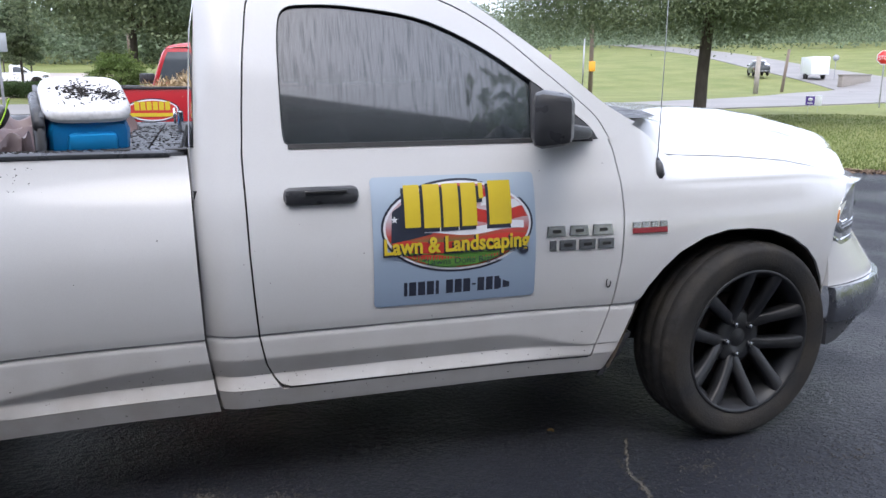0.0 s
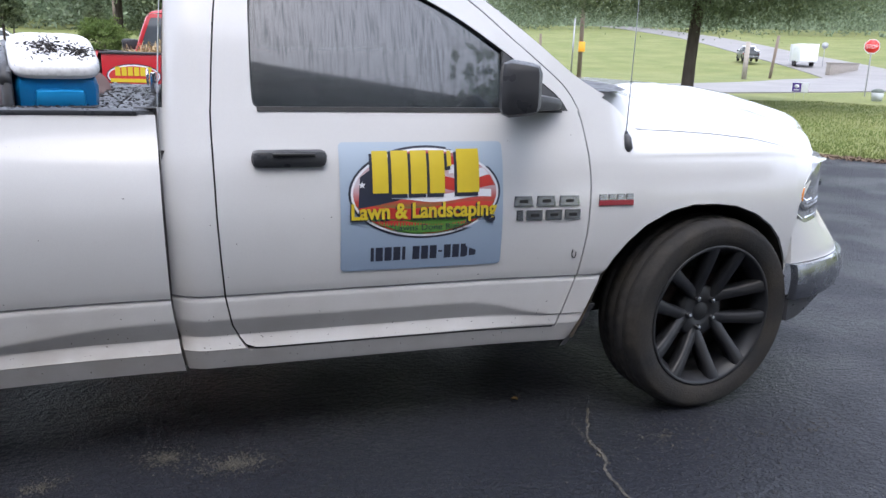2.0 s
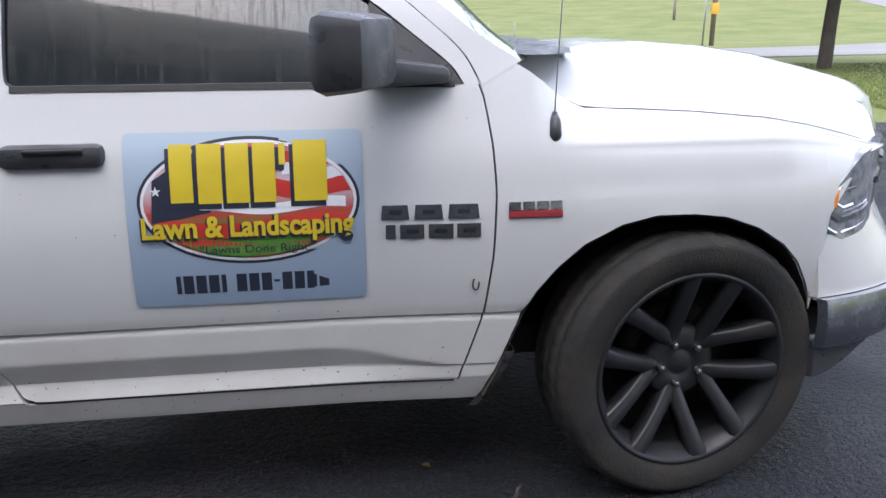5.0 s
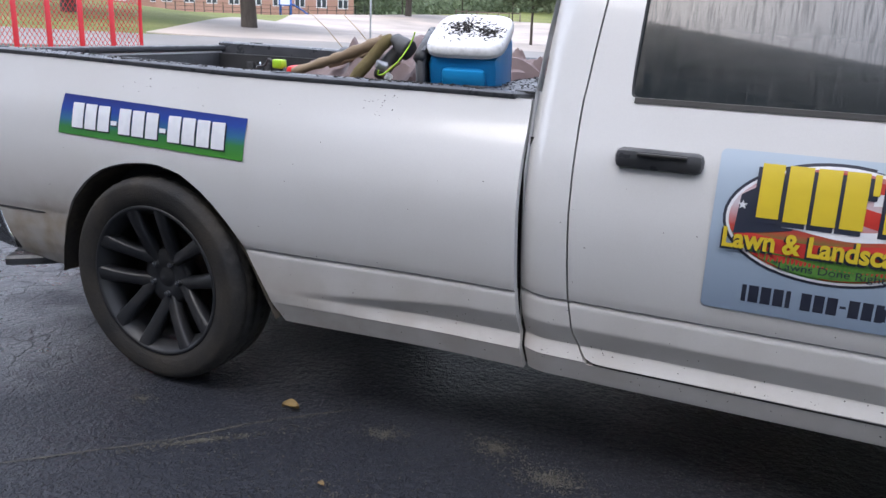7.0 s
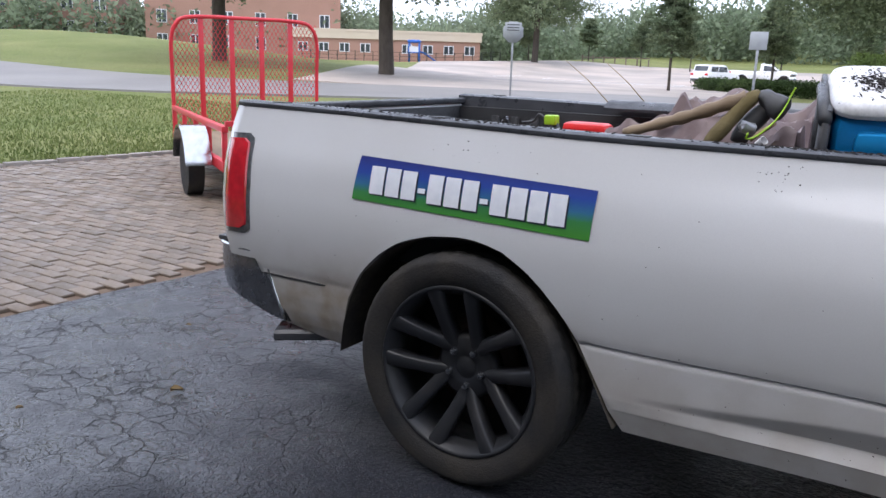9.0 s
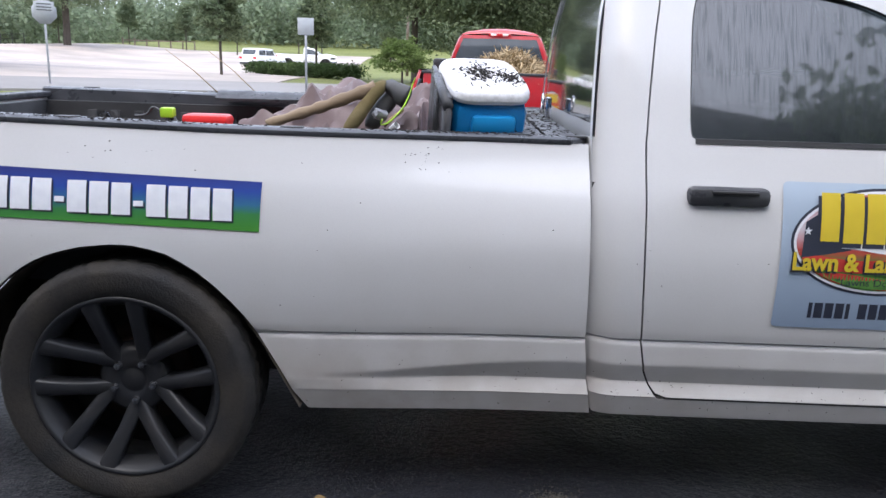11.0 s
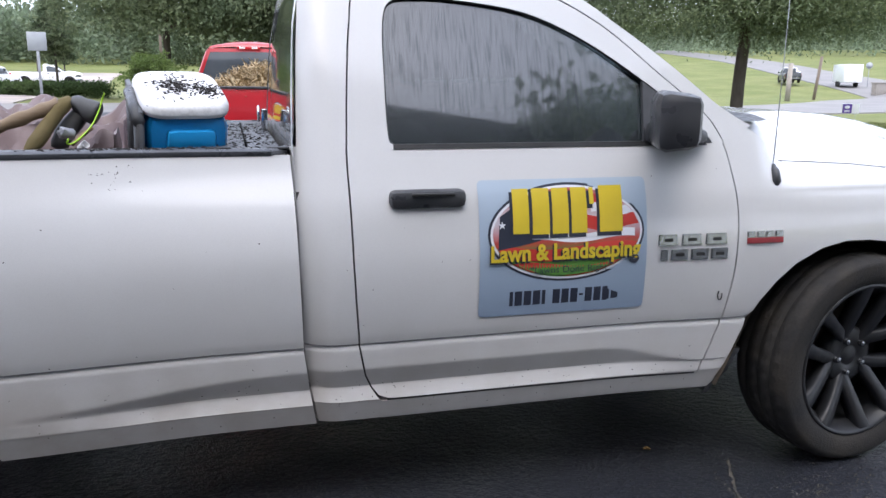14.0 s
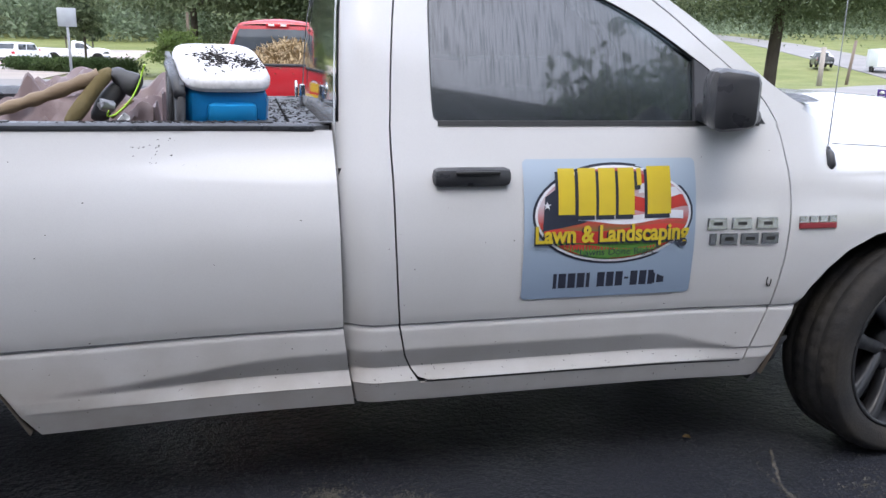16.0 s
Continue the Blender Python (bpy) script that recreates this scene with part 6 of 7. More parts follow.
for x in steps(0.02, 2.28, 5):
    part("rib", lip(grid(bmesh.new(), [[(x + dx, -0.16 * math.cos(a) - 0.05 * math.sin(a) - d, 0.37 + 0.35 * math.sin(a)) for a in steps(-1.35, 1.3, 12)] for dx, d in ((-0.016, 0.055), (0.016, 0.055))]), (0, 0.06, 0)), PLOW, pl)
part("lower_beam", boxm(0.15, 2.25, -0.30, -0.215, 0.10, 0.32, None, 0.012), PLOW, pl)
part("cutting_edge", boxm(0, 2.3, -0.06, -0.03, 0.0, 0.12, None, 0.004), STEEL, pl)
part("sticker", boxm(0.32, 1.0, -0.223, -0.217, 0.46, 0.62), RED_PRINT, pl)
for x in (0.10, 0.34):
    part("shoe_bracket", prism(bmesh.new(), [(x, -0.02), (x + 0.07, -0.02), (x + 0.10, 0.40), (x + 0.03, 0.40)], -0.34, -0.305), PLOW, pl)
part("foot", boxm(0.04, 0.22, -0.40, -0.22, -0.02, 0.03, None, 0.01), STEEL, pl)
part("marker_rod", tubem([(0.05, 0, 0.6), (0.18, 0, 1.75)], 0.012, 6), ORANGE, pl)


# ---- utility trailer with its ramp up ----
ax, sd = Vector((0.857, -0.515, 0)), Vector((0.515, 0.857, 0))
mt = Matrix(((ax.x, sd.x, 0, -10.5), (ax.y, sd.y, 0, 5.65), (0, 0, 1, gz(-9.5, 5) - 0.02), (0, 0, 0, 1)))
ut = thing("utility_trailer", "red utility trailer with its mesh ramp raised", "trailer", "", mt)
W = 0.98


def bar(a, b, rad, nm="bar", mat=TRAILER_RED, par=None):
    return part(nm, tubem([a, b], rad, 4), mat, par or ut)


ramp = new("ramp_gate")
ramp.parent = ut
gate = bmesh.new()
tube(gate, spline([(0, -W, 0.42), (0, -W, 1.2), (0.02, -W, 1.62), (0.03, -W * 0.93, 1.83), (0.03, -W * 0.74, 1.92), (0.03, 0, 1.93), (0.03, W * 0.74, 1.92), (0.03, W * 0.93, 1.83), (0.02, W, 1.62), (0, W, 1.2), (0, W, 0.42)], 44), 0.026, 8)
part("gate_frame", gate, TRAILER_RED, ramp)
for y in (-0.60, -0.2, 0.2, 0.60):
    part("gate_bar", boxm(-0.02, 0.03, y - 0.032, y + 0.032, 0.42, 1.91, None, 0.006), TRAILER_RED, ramp)
mesh_bm = bmesh.new()
for k in range(-34, 35):
    for s in (-1, 1):
        pts = []
        y0 = k * 0.058
        for q in range(2):
            z = 0.44 + 1.45 * q
            pts.append((0.0, y0 + s * 1.45 * 0.6 * (q - 0.5), z))
        a, b = Vector(pts[0]), Vector(pts[1])
        ts = [0.0, 1.0]
        dy = b.y - a.y
        if abs(dy) > 1e-6:
            t0, t1 = sorted(((-W - a.y) / dy, (W - a.y) / dy))
            ts = [max(0, t0), min(1, t1)]
        if ts[1] - ts[0] > 0.02:
            tube(mesh_bm, [a.lerp(b, ts[0]), a.lerp(b, ts[1])], 0.0042, 3, False)
part("expanded_mesh", mesh_bm, TRAILER_RED, ramp)
for s in (-1, 1):
    part("side_rail", boxm(0, 3.4, s * W - 0.03, s * W + 0.03, 0.72, 0.78, None, 0.006), TRAILER_RED, ut)
    part("side_beam", boxm(0, 3.4, s * W - 0.03, s * W + 0.03, 0.34, 0.44, None, 0.006), TRAILER_RED, ut)
    for x in steps(0.05, 3.35, 4):
        part("upright", boxm(x - 0.025, x + 0.025, s * W - 0.026, s * W + 0.026, 0.441, 0.719, None, 0.004), TRAILER_RED, ut)
    fd = bmesh.new()
    grid(fd, [[(2.5 + 0.44 * math.cos(a), s * (W + 0.05 + 0.26 * u), 0.33 + 0.40 * math.sin(a)) for u in steps(0, 1, 4)] for a in steps(0.1, math.pi - 0.1, 12)])
    part("mudguard", lip(fd, (0, 0, -0.02)), CHROME, ut, "dull silver mudguard")
    b = lathe(bmesh.new(), [(0.001, -0.09), (0.18, -0.09), (0.30, -0.08), (0.30, 0.08), (0.18, 0.09), (0.001, 0.09)], 24)
    bmesh.ops.translate(b, vec=(2.5, s * (W + 0.18), 0.30), verts=b.verts)
    part("wheel", b, TYRE, ut)
    part("marker_lamp", boxm(1.98, 2.03, s * (W + 0.2) - 0.05, s * (W + 0.2) + 0.05, 0.40, 0.46, None, 0.01), AMBER, ut)
part("deck", boxm(0, 3.4, -W + 0.03, W - 0.03, 0.40, 0.435), WOOD, ut)
part("front_rail", boxm(3.36, 3.42, -W, W, 0.781, 0.83), TRAILER_RED, ut)


# ---- school and playground ----
def facade(name, x0, y0, x1, y1, z0, height, depth, mat, label, cols, rows, sill, wh, ww, band=0.0):
    d = Vector((x1 - x0, y1 - y0))
    L = d.length
    m = Matrix.Translation((x0, y0, z0)) @ Matrix.Rotation(math.atan2(d.y, d.x), 4, "Z")
    th = thing(name, label, "building", "school wings", m)
    part("wall", boxm(0, L, 0, depth, -1.5, height), mat, th)
    part("roof", boxm(-0.3, L + 0.3, -0.3, depth + 0.3, height + 0.001, height + 0.35), SCHOOL_TAN, th)
    if band:
        part("fascia", boxm(-0.2, L + 0.2, -0.25, -0.004, height - band, height), SCHOOL_TAN, th, "tan roof fascia")
    for rw in range(rows):
        for c in range(cols):
            xc = L * (c + 0.5) / cols
            z = sill + rw * 3.4
            win = part("window", boxm(xc - ww / 2, xc + ww / 2, -0.06, -0.004, z, z + wh), WHITE_PRINT, th)
            for s in (-1, 1):
                part("pane", boxm(xc + s * ww * 0.24 - ww * 0.19, xc + s * ww * 0.24 + ww * 0.19, -0.075, -0.0605, z + 0.1, z + wh - 0.1), WINDOW_DARK, win)
    return th


facade("school_wing", -86, 86.5, -62.5, 101, 1.8, 3.8, 14, SCHOOL_BRICK, "low brick school wing with a tan roof edge", 9, 1, 0.9, 1.3, 1.5, 1.0)
facade("school_hall", -103, 74, -81.5, 92, 2.0, 9.5, 16, SCHOOL_BRICK, "tall red brick school hall", 6, 2, 0.6, 1.9, 1.5)
facade("school_block", -137, 49.5, -109.5, 74, 3.4, 8.0, 16, SCHOOL_BRICK, "long brick school block behind the mound", 8, 2, 0.8, 1.8, 1.7)
pg = thing("playground_set", "blue playground tower with a slide", "playground", "", at(-67.5, 90, 30, 0.0))
for x, y in ((0, 0), (1.4, 0), (0, 1.4), (1.4, 1.4)):
    part("post", tubem([(x, y, -0.4), (x, y, 3.0)], 0.09, 8), PLAY_BLUE, pg)
part("platform", boxm(-0.1, 1.5, -0.1, 1.5, 1.2, 1.35), PLAY_BLUE, pg)
part("canopy", boxm(-0.2, 1.6, -0.2, 1.6, 2.6, 3.0, None, 0.15), PLAY_BLUE, pg)
part("panel", boxm(-0.05, 1.45, -0.06, 0.0, 1.36, 2.1), WHITE_PRINT, pg)
bm = bmesh.new()
grid(bm, [[(1.5 + 2.4 * u, y, 1.3 - 1.4 * u ** 1.3 + 0.25 * abs(y - 0.7) / 0.4) for y in steps(0.3, 1.1, 4)] for u in steps(0, 1, 8)])
part("slide", lip(bm, (0, 0, -0.08)), PLAY_BLUE, pg)
pf = thing("iron_fence", "dark iron fence round the playground", "fence", "", Matrix.Identity(4))
a0, a1 = Vector((-80, 82)), Vector((-55.5, 94.5))
for k in range(23):
    q = a0.lerp(a1, k / 22)
    part("post", boxm(q.x - 0.04, q.x + 0.04, q.y - 0.04, q.y + 0.04, gz(q.x, q.y) - 0.1, gz(q.x, q.y) + 1.3), TRIM, pf)
for z in (0.2, 0.7, 1.2):
    part("rail", tubem([(*a0.lerp(a1, k / 10), gz(*a0.lerp(a1, k / 10)) + z) for k in range(11)], 0.03, 4), TRIM, pf)


# ---- house behind the camera, seen in the glass ----
hs = thing("house", "dark sided house facing the driveway", "house", "", Matrix.Translation((2.0, -7.5, 0)) @ Matrix.Rotation(radians(-13), 4, "Z"))
part("wall", boxm(-19, 0, -9, 0, -0.1, 6.4), SIDING, hs)
bm = bmesh.new()
pr = [(0.7, 6.2), (0.7, 6.42), (-4.4, 9.2), (-9.5, 6.42), (-9.5, 6.2)]
va = [[bm.verts.new((x, y, z)) for y, z in pr] for x in (-19.6, 0.6)]
for k in range(5):
    bm.faces.new((va[0][k], va[0][(k + 1) % 5], va[1][(k + 1) % 5], va[1][k]))
bm.faces.new(va[0])
bm.faces.new(list(reversed(va[1])))
part("roof", bm, DARK_ROOF, hs)
for x in (-17, -13.5, -10, -6.5, -3):
    for z in (0.9, 3.4):
        w = part("window", boxm(x - 0.55, x + 0.55, 0.002, 0.06, z, z + 1.3), TRIM, hs)
        part("pane", boxm(x - 0.47, x + 0.47, 0.061, 0.075, z + 0.08, z + 1.22), WINDOW_DARK, w)


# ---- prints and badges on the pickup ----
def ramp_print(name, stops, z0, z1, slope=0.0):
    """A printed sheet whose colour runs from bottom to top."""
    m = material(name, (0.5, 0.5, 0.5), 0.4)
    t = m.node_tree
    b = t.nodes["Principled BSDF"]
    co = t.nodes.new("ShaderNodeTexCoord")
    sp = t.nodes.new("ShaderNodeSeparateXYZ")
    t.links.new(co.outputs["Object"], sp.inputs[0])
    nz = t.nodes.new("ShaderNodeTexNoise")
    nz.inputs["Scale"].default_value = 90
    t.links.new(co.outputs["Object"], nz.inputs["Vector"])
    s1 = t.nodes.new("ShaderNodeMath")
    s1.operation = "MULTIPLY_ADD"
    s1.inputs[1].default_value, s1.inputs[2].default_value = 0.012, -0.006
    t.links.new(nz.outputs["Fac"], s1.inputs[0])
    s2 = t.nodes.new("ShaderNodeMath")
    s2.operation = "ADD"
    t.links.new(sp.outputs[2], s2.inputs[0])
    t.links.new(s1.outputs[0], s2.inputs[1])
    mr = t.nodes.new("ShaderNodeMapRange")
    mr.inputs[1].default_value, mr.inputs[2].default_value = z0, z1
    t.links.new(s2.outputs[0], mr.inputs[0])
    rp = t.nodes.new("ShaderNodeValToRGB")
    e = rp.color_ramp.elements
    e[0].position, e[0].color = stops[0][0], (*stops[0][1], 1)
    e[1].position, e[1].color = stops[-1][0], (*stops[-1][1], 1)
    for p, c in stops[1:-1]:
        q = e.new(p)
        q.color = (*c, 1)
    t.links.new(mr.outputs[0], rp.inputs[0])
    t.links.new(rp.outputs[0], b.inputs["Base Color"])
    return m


def dense(outline, off, depth=0.0):
    """A printed patch that follows the flank closely: the outline filled and cut fine in z."""
    bm = bmesh.new()
    vs = [bm.verts.new((x, 0, z)) for x, z in outline]
    bm.faces.new(vs)
    zs = [z for _, z in outline]
    for z in steps(min(zs), max(zs), 12)[1:-1]:
        bmesh.ops.bisect_plane(bm, geom=bm.verts[:] + bm.edges[:] + bm.faces[:], plane_co=(0, 0, z), plane_no=(0, 0, 1))
    conform(bm, off)
    bmesh.ops.recalc_face_normals(bm, faces=bm.faces)
    return bm


def raised(outline, off, thick):
    bm = bmesh.new()
    prism(bm, outline, 0, thick)
    bmesh.ops.recalc_face_normals(bm, faces=bm.faces)
    bmesh.ops.bevel(bm, geom=[e for e in bm.edges if all(v.co.y > thick * 0.5 for v in e.verts)], offset=thick * 0.5, segments=2, affect="EDGES")
    for v in bm.verts:
        v.co.y = flank(v.co.x, v.co.z) - off - v.co.y
    return bm


def ellipse(cx, cz, rx, rz, n=48, a0=0, a1=360):
    return [(cx + rx * math.cos(radians(a0 + (a1 - a0) * k / n)), cz + rz * math.sin(radians(a0 + (a1 - a0) * k / n))) for k in range(n + (0 if a1 - a0 == 360 else 1))]


X0, X1, Z0, Z1 = -1.541, -0.942, 0.678, 1.128
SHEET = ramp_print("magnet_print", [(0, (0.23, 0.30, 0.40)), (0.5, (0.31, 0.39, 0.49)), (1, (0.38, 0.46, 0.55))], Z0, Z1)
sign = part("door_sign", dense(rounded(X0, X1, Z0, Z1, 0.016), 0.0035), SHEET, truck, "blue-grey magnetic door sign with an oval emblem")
CX, CZ, RX, RZ = -1.233, 0.953, 0.280, 0.163
part("oval_border", dense(ellipse(CX, CZ, RX, RZ), 0.0050), NAVY, sign)
part("oval_ring", dense(ellipse(CX, CZ, RX - 0.008, RZ - 0.008), 0.0062), WHITE_PRINT, sign)
FIELD = ramp_print("oval_print", [(0, (0.05, 0.16, 0.03)), (0.22, (0.10, 0.24, 0.04)), (0.34, (0.16, 0.14, 0.04)), (0.42, (0.42, 0.05, 0.04)), (0.62, (0.55, 0.5, 0.55)), (1, (0.42, 0.05, 0.04))], CZ - RZ, CZ + RZ)
part("oval_field", dense(ellipse(CX, CZ, RX - 0.016, RZ - 0.016), 0.0074), FIELD, sign)


def clip_oval(points, grow=-0.018):
    out = []
    for x, z in points:
        d = math.hypot((x - CX) / (RX + grow), (z - CZ) / (RZ + grow))
        out.append((x, z) if d <= 1 else (CX + (x - CX) / d, CZ + (z - CZ) / d))
    return out


def wave(xa, xb, za, zb, amp, ph, n=16):
    top = [(xa + (xb - xa) * k / n, zb + amp * math.sin(ph + 7 * k / n)) for k in range(n + 1)]
    low = [(xb - (xb - xa) * k / n, za + amp * math.sin(ph + 7 * (n - k) / n)) for k in range(n + 1)]
    return clip_oval(top + low)


part("canton", dense(clip_oval([(CX - 0.27, 0.90), (CX - 0.27, 1.02), (CX - 0.16, 1.09), (CX - 0.08, 1.09), (CX - 0.06, 1.0), (CX - 0.10, 0.93), (CX - 0.18, 0.915)]), 0.0086), NAVY, sign)
star = [(-1.465 + (0.014 if k % 2 == 0 else 0.0055) * math.sin(k * math.pi / 5), 0.985 + (0.014 if k % 2 == 0 else 0.0055) * math.cos(k * math.pi / 5)) for k in range(10)]
part("star", dense(star, 0.0098), WHITE_PRINT, sign)
for xa, xb, za, zb, ph in ((-1.30, -0.97, 1.045, 1.085, 0.5), (-1.24, -0.96, 0.965, 1.01, 1.2), (-1.50, -0.97, 0.87, 0.91, 2.0), (-1.45, -1.02, 0.815, 0.85, 0.4)):
    part("stripe", dense(wave(xa, xb, za, zb, 0.010, ph), 0.0084), RED_PRINT, sign)
for xa, xb, za, zb, ph in ((-1.15, -0.965, 1.012, 1.042, 0.9), (-1.36, -0.99, 0.928, 0.955, 1.6)):
    part("stripe", dense(wave(xa, xb, za, zb, 0.008, ph), 0.0088), WHITE_PRINT, sign)
rg = random.Random(7)
gr = [(-1.49, 0.80)]
for k in range(46):
    x = -1.475 + 0.485 * k / 45
    gr += [(x - 0.003, 0.838 + 0.006 * rg.random()), (x, 0.850 + 0.022 * rg.random()), (x + 0.003, 0.838)]
gr += [(-0.985, 0.80)] + [(CX + 0.255 * math.cos(radians(-a)), CZ + 0.142 * math.sin(radians(-a))) for a in range(58, 124, 6)]
part("printed_grass", dense(clip_oval(gr, -0.02), 0.0094), GREEN_PRINT, sign)
# heading: plain yellow blocks on their dark shadow
xs = [(-1.428, -1.372), (-1.360, -1.300), (-1.290, -1.232), (-1.222, -1.166), (-1.156, -1.140), (-1.120, -1.036)]
for k, (a, b) in enumerate(xs):
    zb, zt = (1.045, 1.098) if k == 4 else (0.952 + 0.004 * (k == 0), 1.100 + 0.004 * (k == 5))
    part("heading_shadow", dense([(a - 0.010, zb - 0.014), (b - 0.004, zb - 0.014), (b - 0.004, zt - 0.010), (a - 0.010, zt - 0.010)], 0.0104), NAVY, sign)
    part("heading_block", dense([(a, zb), (b, zb), (b, zt), (a, zt)], 0.0116), YELLOW, sign)
for off, dx, dz, mat in ((0.0120, -0.004, -0.005, NAVY), (0.0134, 0, 0, YELLOW)):
    part("lettering", lettering("Lawn & Landscaping", 0.075, -1.505 + dx, 0.868 + dz, 0.535, off, 0.0, 0.032 if mat is YELLOW else 0.055), mat, sign)
part("lettering", lettering("\"Lawns Done Right\"", 0.03, -1.365, 0.822, 0.285, 0.0112), NAVY, sign)
x = -1.435
for kind in "(###) ###-####":
    w = {"(": 0.012, ")": 0.012, " ": 0.014, "-": 0.015}.get(kind, 0.026)
    if kind != " ":
        zz = (0.735, 0.742) if kind == "-" else (0.712, 0.762)
        part("bar", dense([(x, zz[0]), (x + w, zz[0]), (x + w, zz[1]), (x, zz[1])], 0.0052), NAVY, sign)
    x += w + 0.0062

STRIP = ramp_print("strip_print", [(0, (0.05, 0.22, 0.03)), (0.26, (0.04, 0.20, 0.06)), (0.45, (0.03, 0.13, 0.25)), (0.7, (0.015, 0.05, 0.28)), (1, (0.01, 0.02, 0.16))], 0.945, 1.10)
strip = part("bed_sign", dense([(-4.030, 0.957), (-3.128, 0.934), (-3.122, 1.082), (-4.015, 1.108)], 0.0035), STRIP, truck, "blue and green strip sign with white bars")
x = -3.955
for kind in "###-###-####":
    w = 0.030 if kind == "-" else 0.058
    s = -0.027 * (x + 4.02)
    za, zb = ((1.014, 1.030) if kind == "-" else (0.985, 1.080))
    for off, dx, mat in ((0.0050, 0.005, NAVY), (0.0064, 0.0, WHITE_PRINT)):
        part("bar", dense([(x + dx, za + s - dx), (x + w + dx, za + s - dx), (x + w + dx, zb + s - dx), (x + dx, zb + s - dx)], off), mat, strip)
    x += w + 0.0095

# chrome badges: plain blocks
BADGE = material("badge_chrome", (0.42, 0.43, 0.45), 0.24, 0.95, tint=(0.24, 0.24, 0.26), scale=40, amount=0.6)
bd = new("door_badge")
bd.parent = truck
for row, (za, zb), spans in ((0, (0.893, 0.931), ((-0.900, -0.825), (-0.812, -0.735), (-0.722, -0.638))), (1, (0.841, 0.879), ((-0.888, -0.862), (-0.850, -0.786), (-0.774, -0.708), (-0.698, -0.634)))):
    for k, (a, b) in enumerate(spans):
        hole = (b - a) > 0.05
        part("badge_block", raised([(a, za), (b, za), (b, zb), (a, zb)] if row else [(a, za), (b, za), (b - 0.004, zb), (a + 0.004, zb)], 0.001, 0.006), BADGE, bd)
        if hole:
            m = (a + b) / 2
            part("badge_recess", dense([(m - 0.016, za + 0.014), (m + 0.016, za + 0.014), (m + 0.016, zb - 0.013), (m - 0.016, zb - 0.013)], 0.0078), TRIM, bd)
wb = new("wing_badge")
wb.parent = truck
for a in (-0.558, -0.520, -0.482, -0.444):
    part("badge_block", raised([(a, 0.911), (a + 0.032, 0.911), (a + 0.032, 0.932), (a, 0.932)], 0.001, 0.006), BADGE, wb)
part("badge_bar", raised([(-0.558, 0.889), (-0.411, 0.888), (-0.411, 0.908), (-0.558, 0.909)], 0.001, 0.006), material("badge_red", (0.28, 0.03, 0.04), 0.4), wb)

# mud specks and mulch crumbs on the paint
rg = random.Random(12)
sp = bmesh.new()
for k in range(230):
    u = rg.random()
    if u < 0.5:
        x, z = rg.uniform(-3.0, -0.7), 0.36 + abs(rg.gauss(0, 0.10))
    elif u < 0.75:
        x, z = rg.uniform(-4.5, -0.6), rg.uniform(0.6, 1.15)
    elif u < 0.9:
        x, z = rg.gauss(-2.62, 0.05) if rg.random() < 0.6 else rg.gauss(-3.6, 0.12), 1.195 - abs(rg.gauss(0, 0.035))
    else:
        x, z = rg.uniform(-2.0, -0.7), 0.43 + rg.gauss(0, 0.012)
    s = rg.uniform(0.0007, 0.0024)
    if -0.65 < x or z > 1.2:
        continue
    a = rg.uniform(0, 3)
    sp.faces.new([sp.verts.new((x + s * math.cos(a + q) * (1.6 if q in (0, 3.14) else 0.8), flank(x, z) - 0.002, z + s * math.sin(a + q))) for q in (0, 1.57, 3.14, 4.71)])
part("mud_specks", sp, MULCH, truck, "dark mud specks on the paint")["kind"] = "stuff"
chip = bmesh.new()
tube(chip, [(-0.645 + 0.014 * math.cos(a) * 0.6, flank(-0.65, 0.70) - 0.003, 0.705 + 0.018 * math.sin(a)) for a in steps(2.2, 6.6, 10)], 0.0022, 5)
part("paint_chip", chip, TRIM, truck)


# ---- what lies in the bed ----
def heap(x, y):
    h = 0.98
    for cx, cy, sx, sy, a in ((-3.02, 1.02, 0.40, 0.52, 0.34), (-2.62, 0.55, 0.16, 0.22, 0.14), (-2.45, 1.0, 0.24, 0.5, 0.25), (-3.10, 0.50, 0.30, 0.26, 0.12)):
        h += a * math.exp(-(((x - cx) / sx) ** 2) - ((y - cy) / sy) ** 2)
    wx, wy = x + 0.14 * noise.noise((x * 2.6, y * 2.6, 3)), y + 0.14 * noise.noise((x * 2.6, y * 2.6, 7))
    for fx, fy, ph, amp in ((1.0, 4.0, 0.4, 0.095), (1.5, -5.6, 1.7, 0.070), (-3.4, 3.2, 2.9, 0.050), (3.5, 9.5, 4.1, 0.036)):
        k = abs(noise.noise((wx * fx + wy * fy * 0.3, wy * fy - wx * fx * 0.2, ph)))
        h += amp * (math.exp(-((k / 0.13) ** 2)) - 0.35)
    h += 0.006 * noise.noise((x * 22, y * 22, 0))
    edge = min(smooth(-3.85, -3.3, x), smooth(-2.27, -2.36, x) if x > -2.4 else 1, smooth(0.24, 0.42, y), smooth(1.72, 1.5, y))
    h = 0.76 + (h - 0.76) * edge
    if -2.68 < x < -2.26 and 0.28 < y < 0.9:
        k = smooth(-2.72, -2.62, x) * smooth(0.92, 0.84, y)
        h = h * (1 - k) + 1.0 * k
    return h


bm = bmesh.new()
grid(bm, [[(x, y, heap(x, y)) for y in steps(0.25, 1.70, 120)] for x in steps(-3.85, -2.27, 130)])
solo("tarpaulin", lip(bm, (0, 0, -0.004)), TARP, "crumpled brown tarpaulin heaped in the truck bed", "tarpaulin", sharp=25)

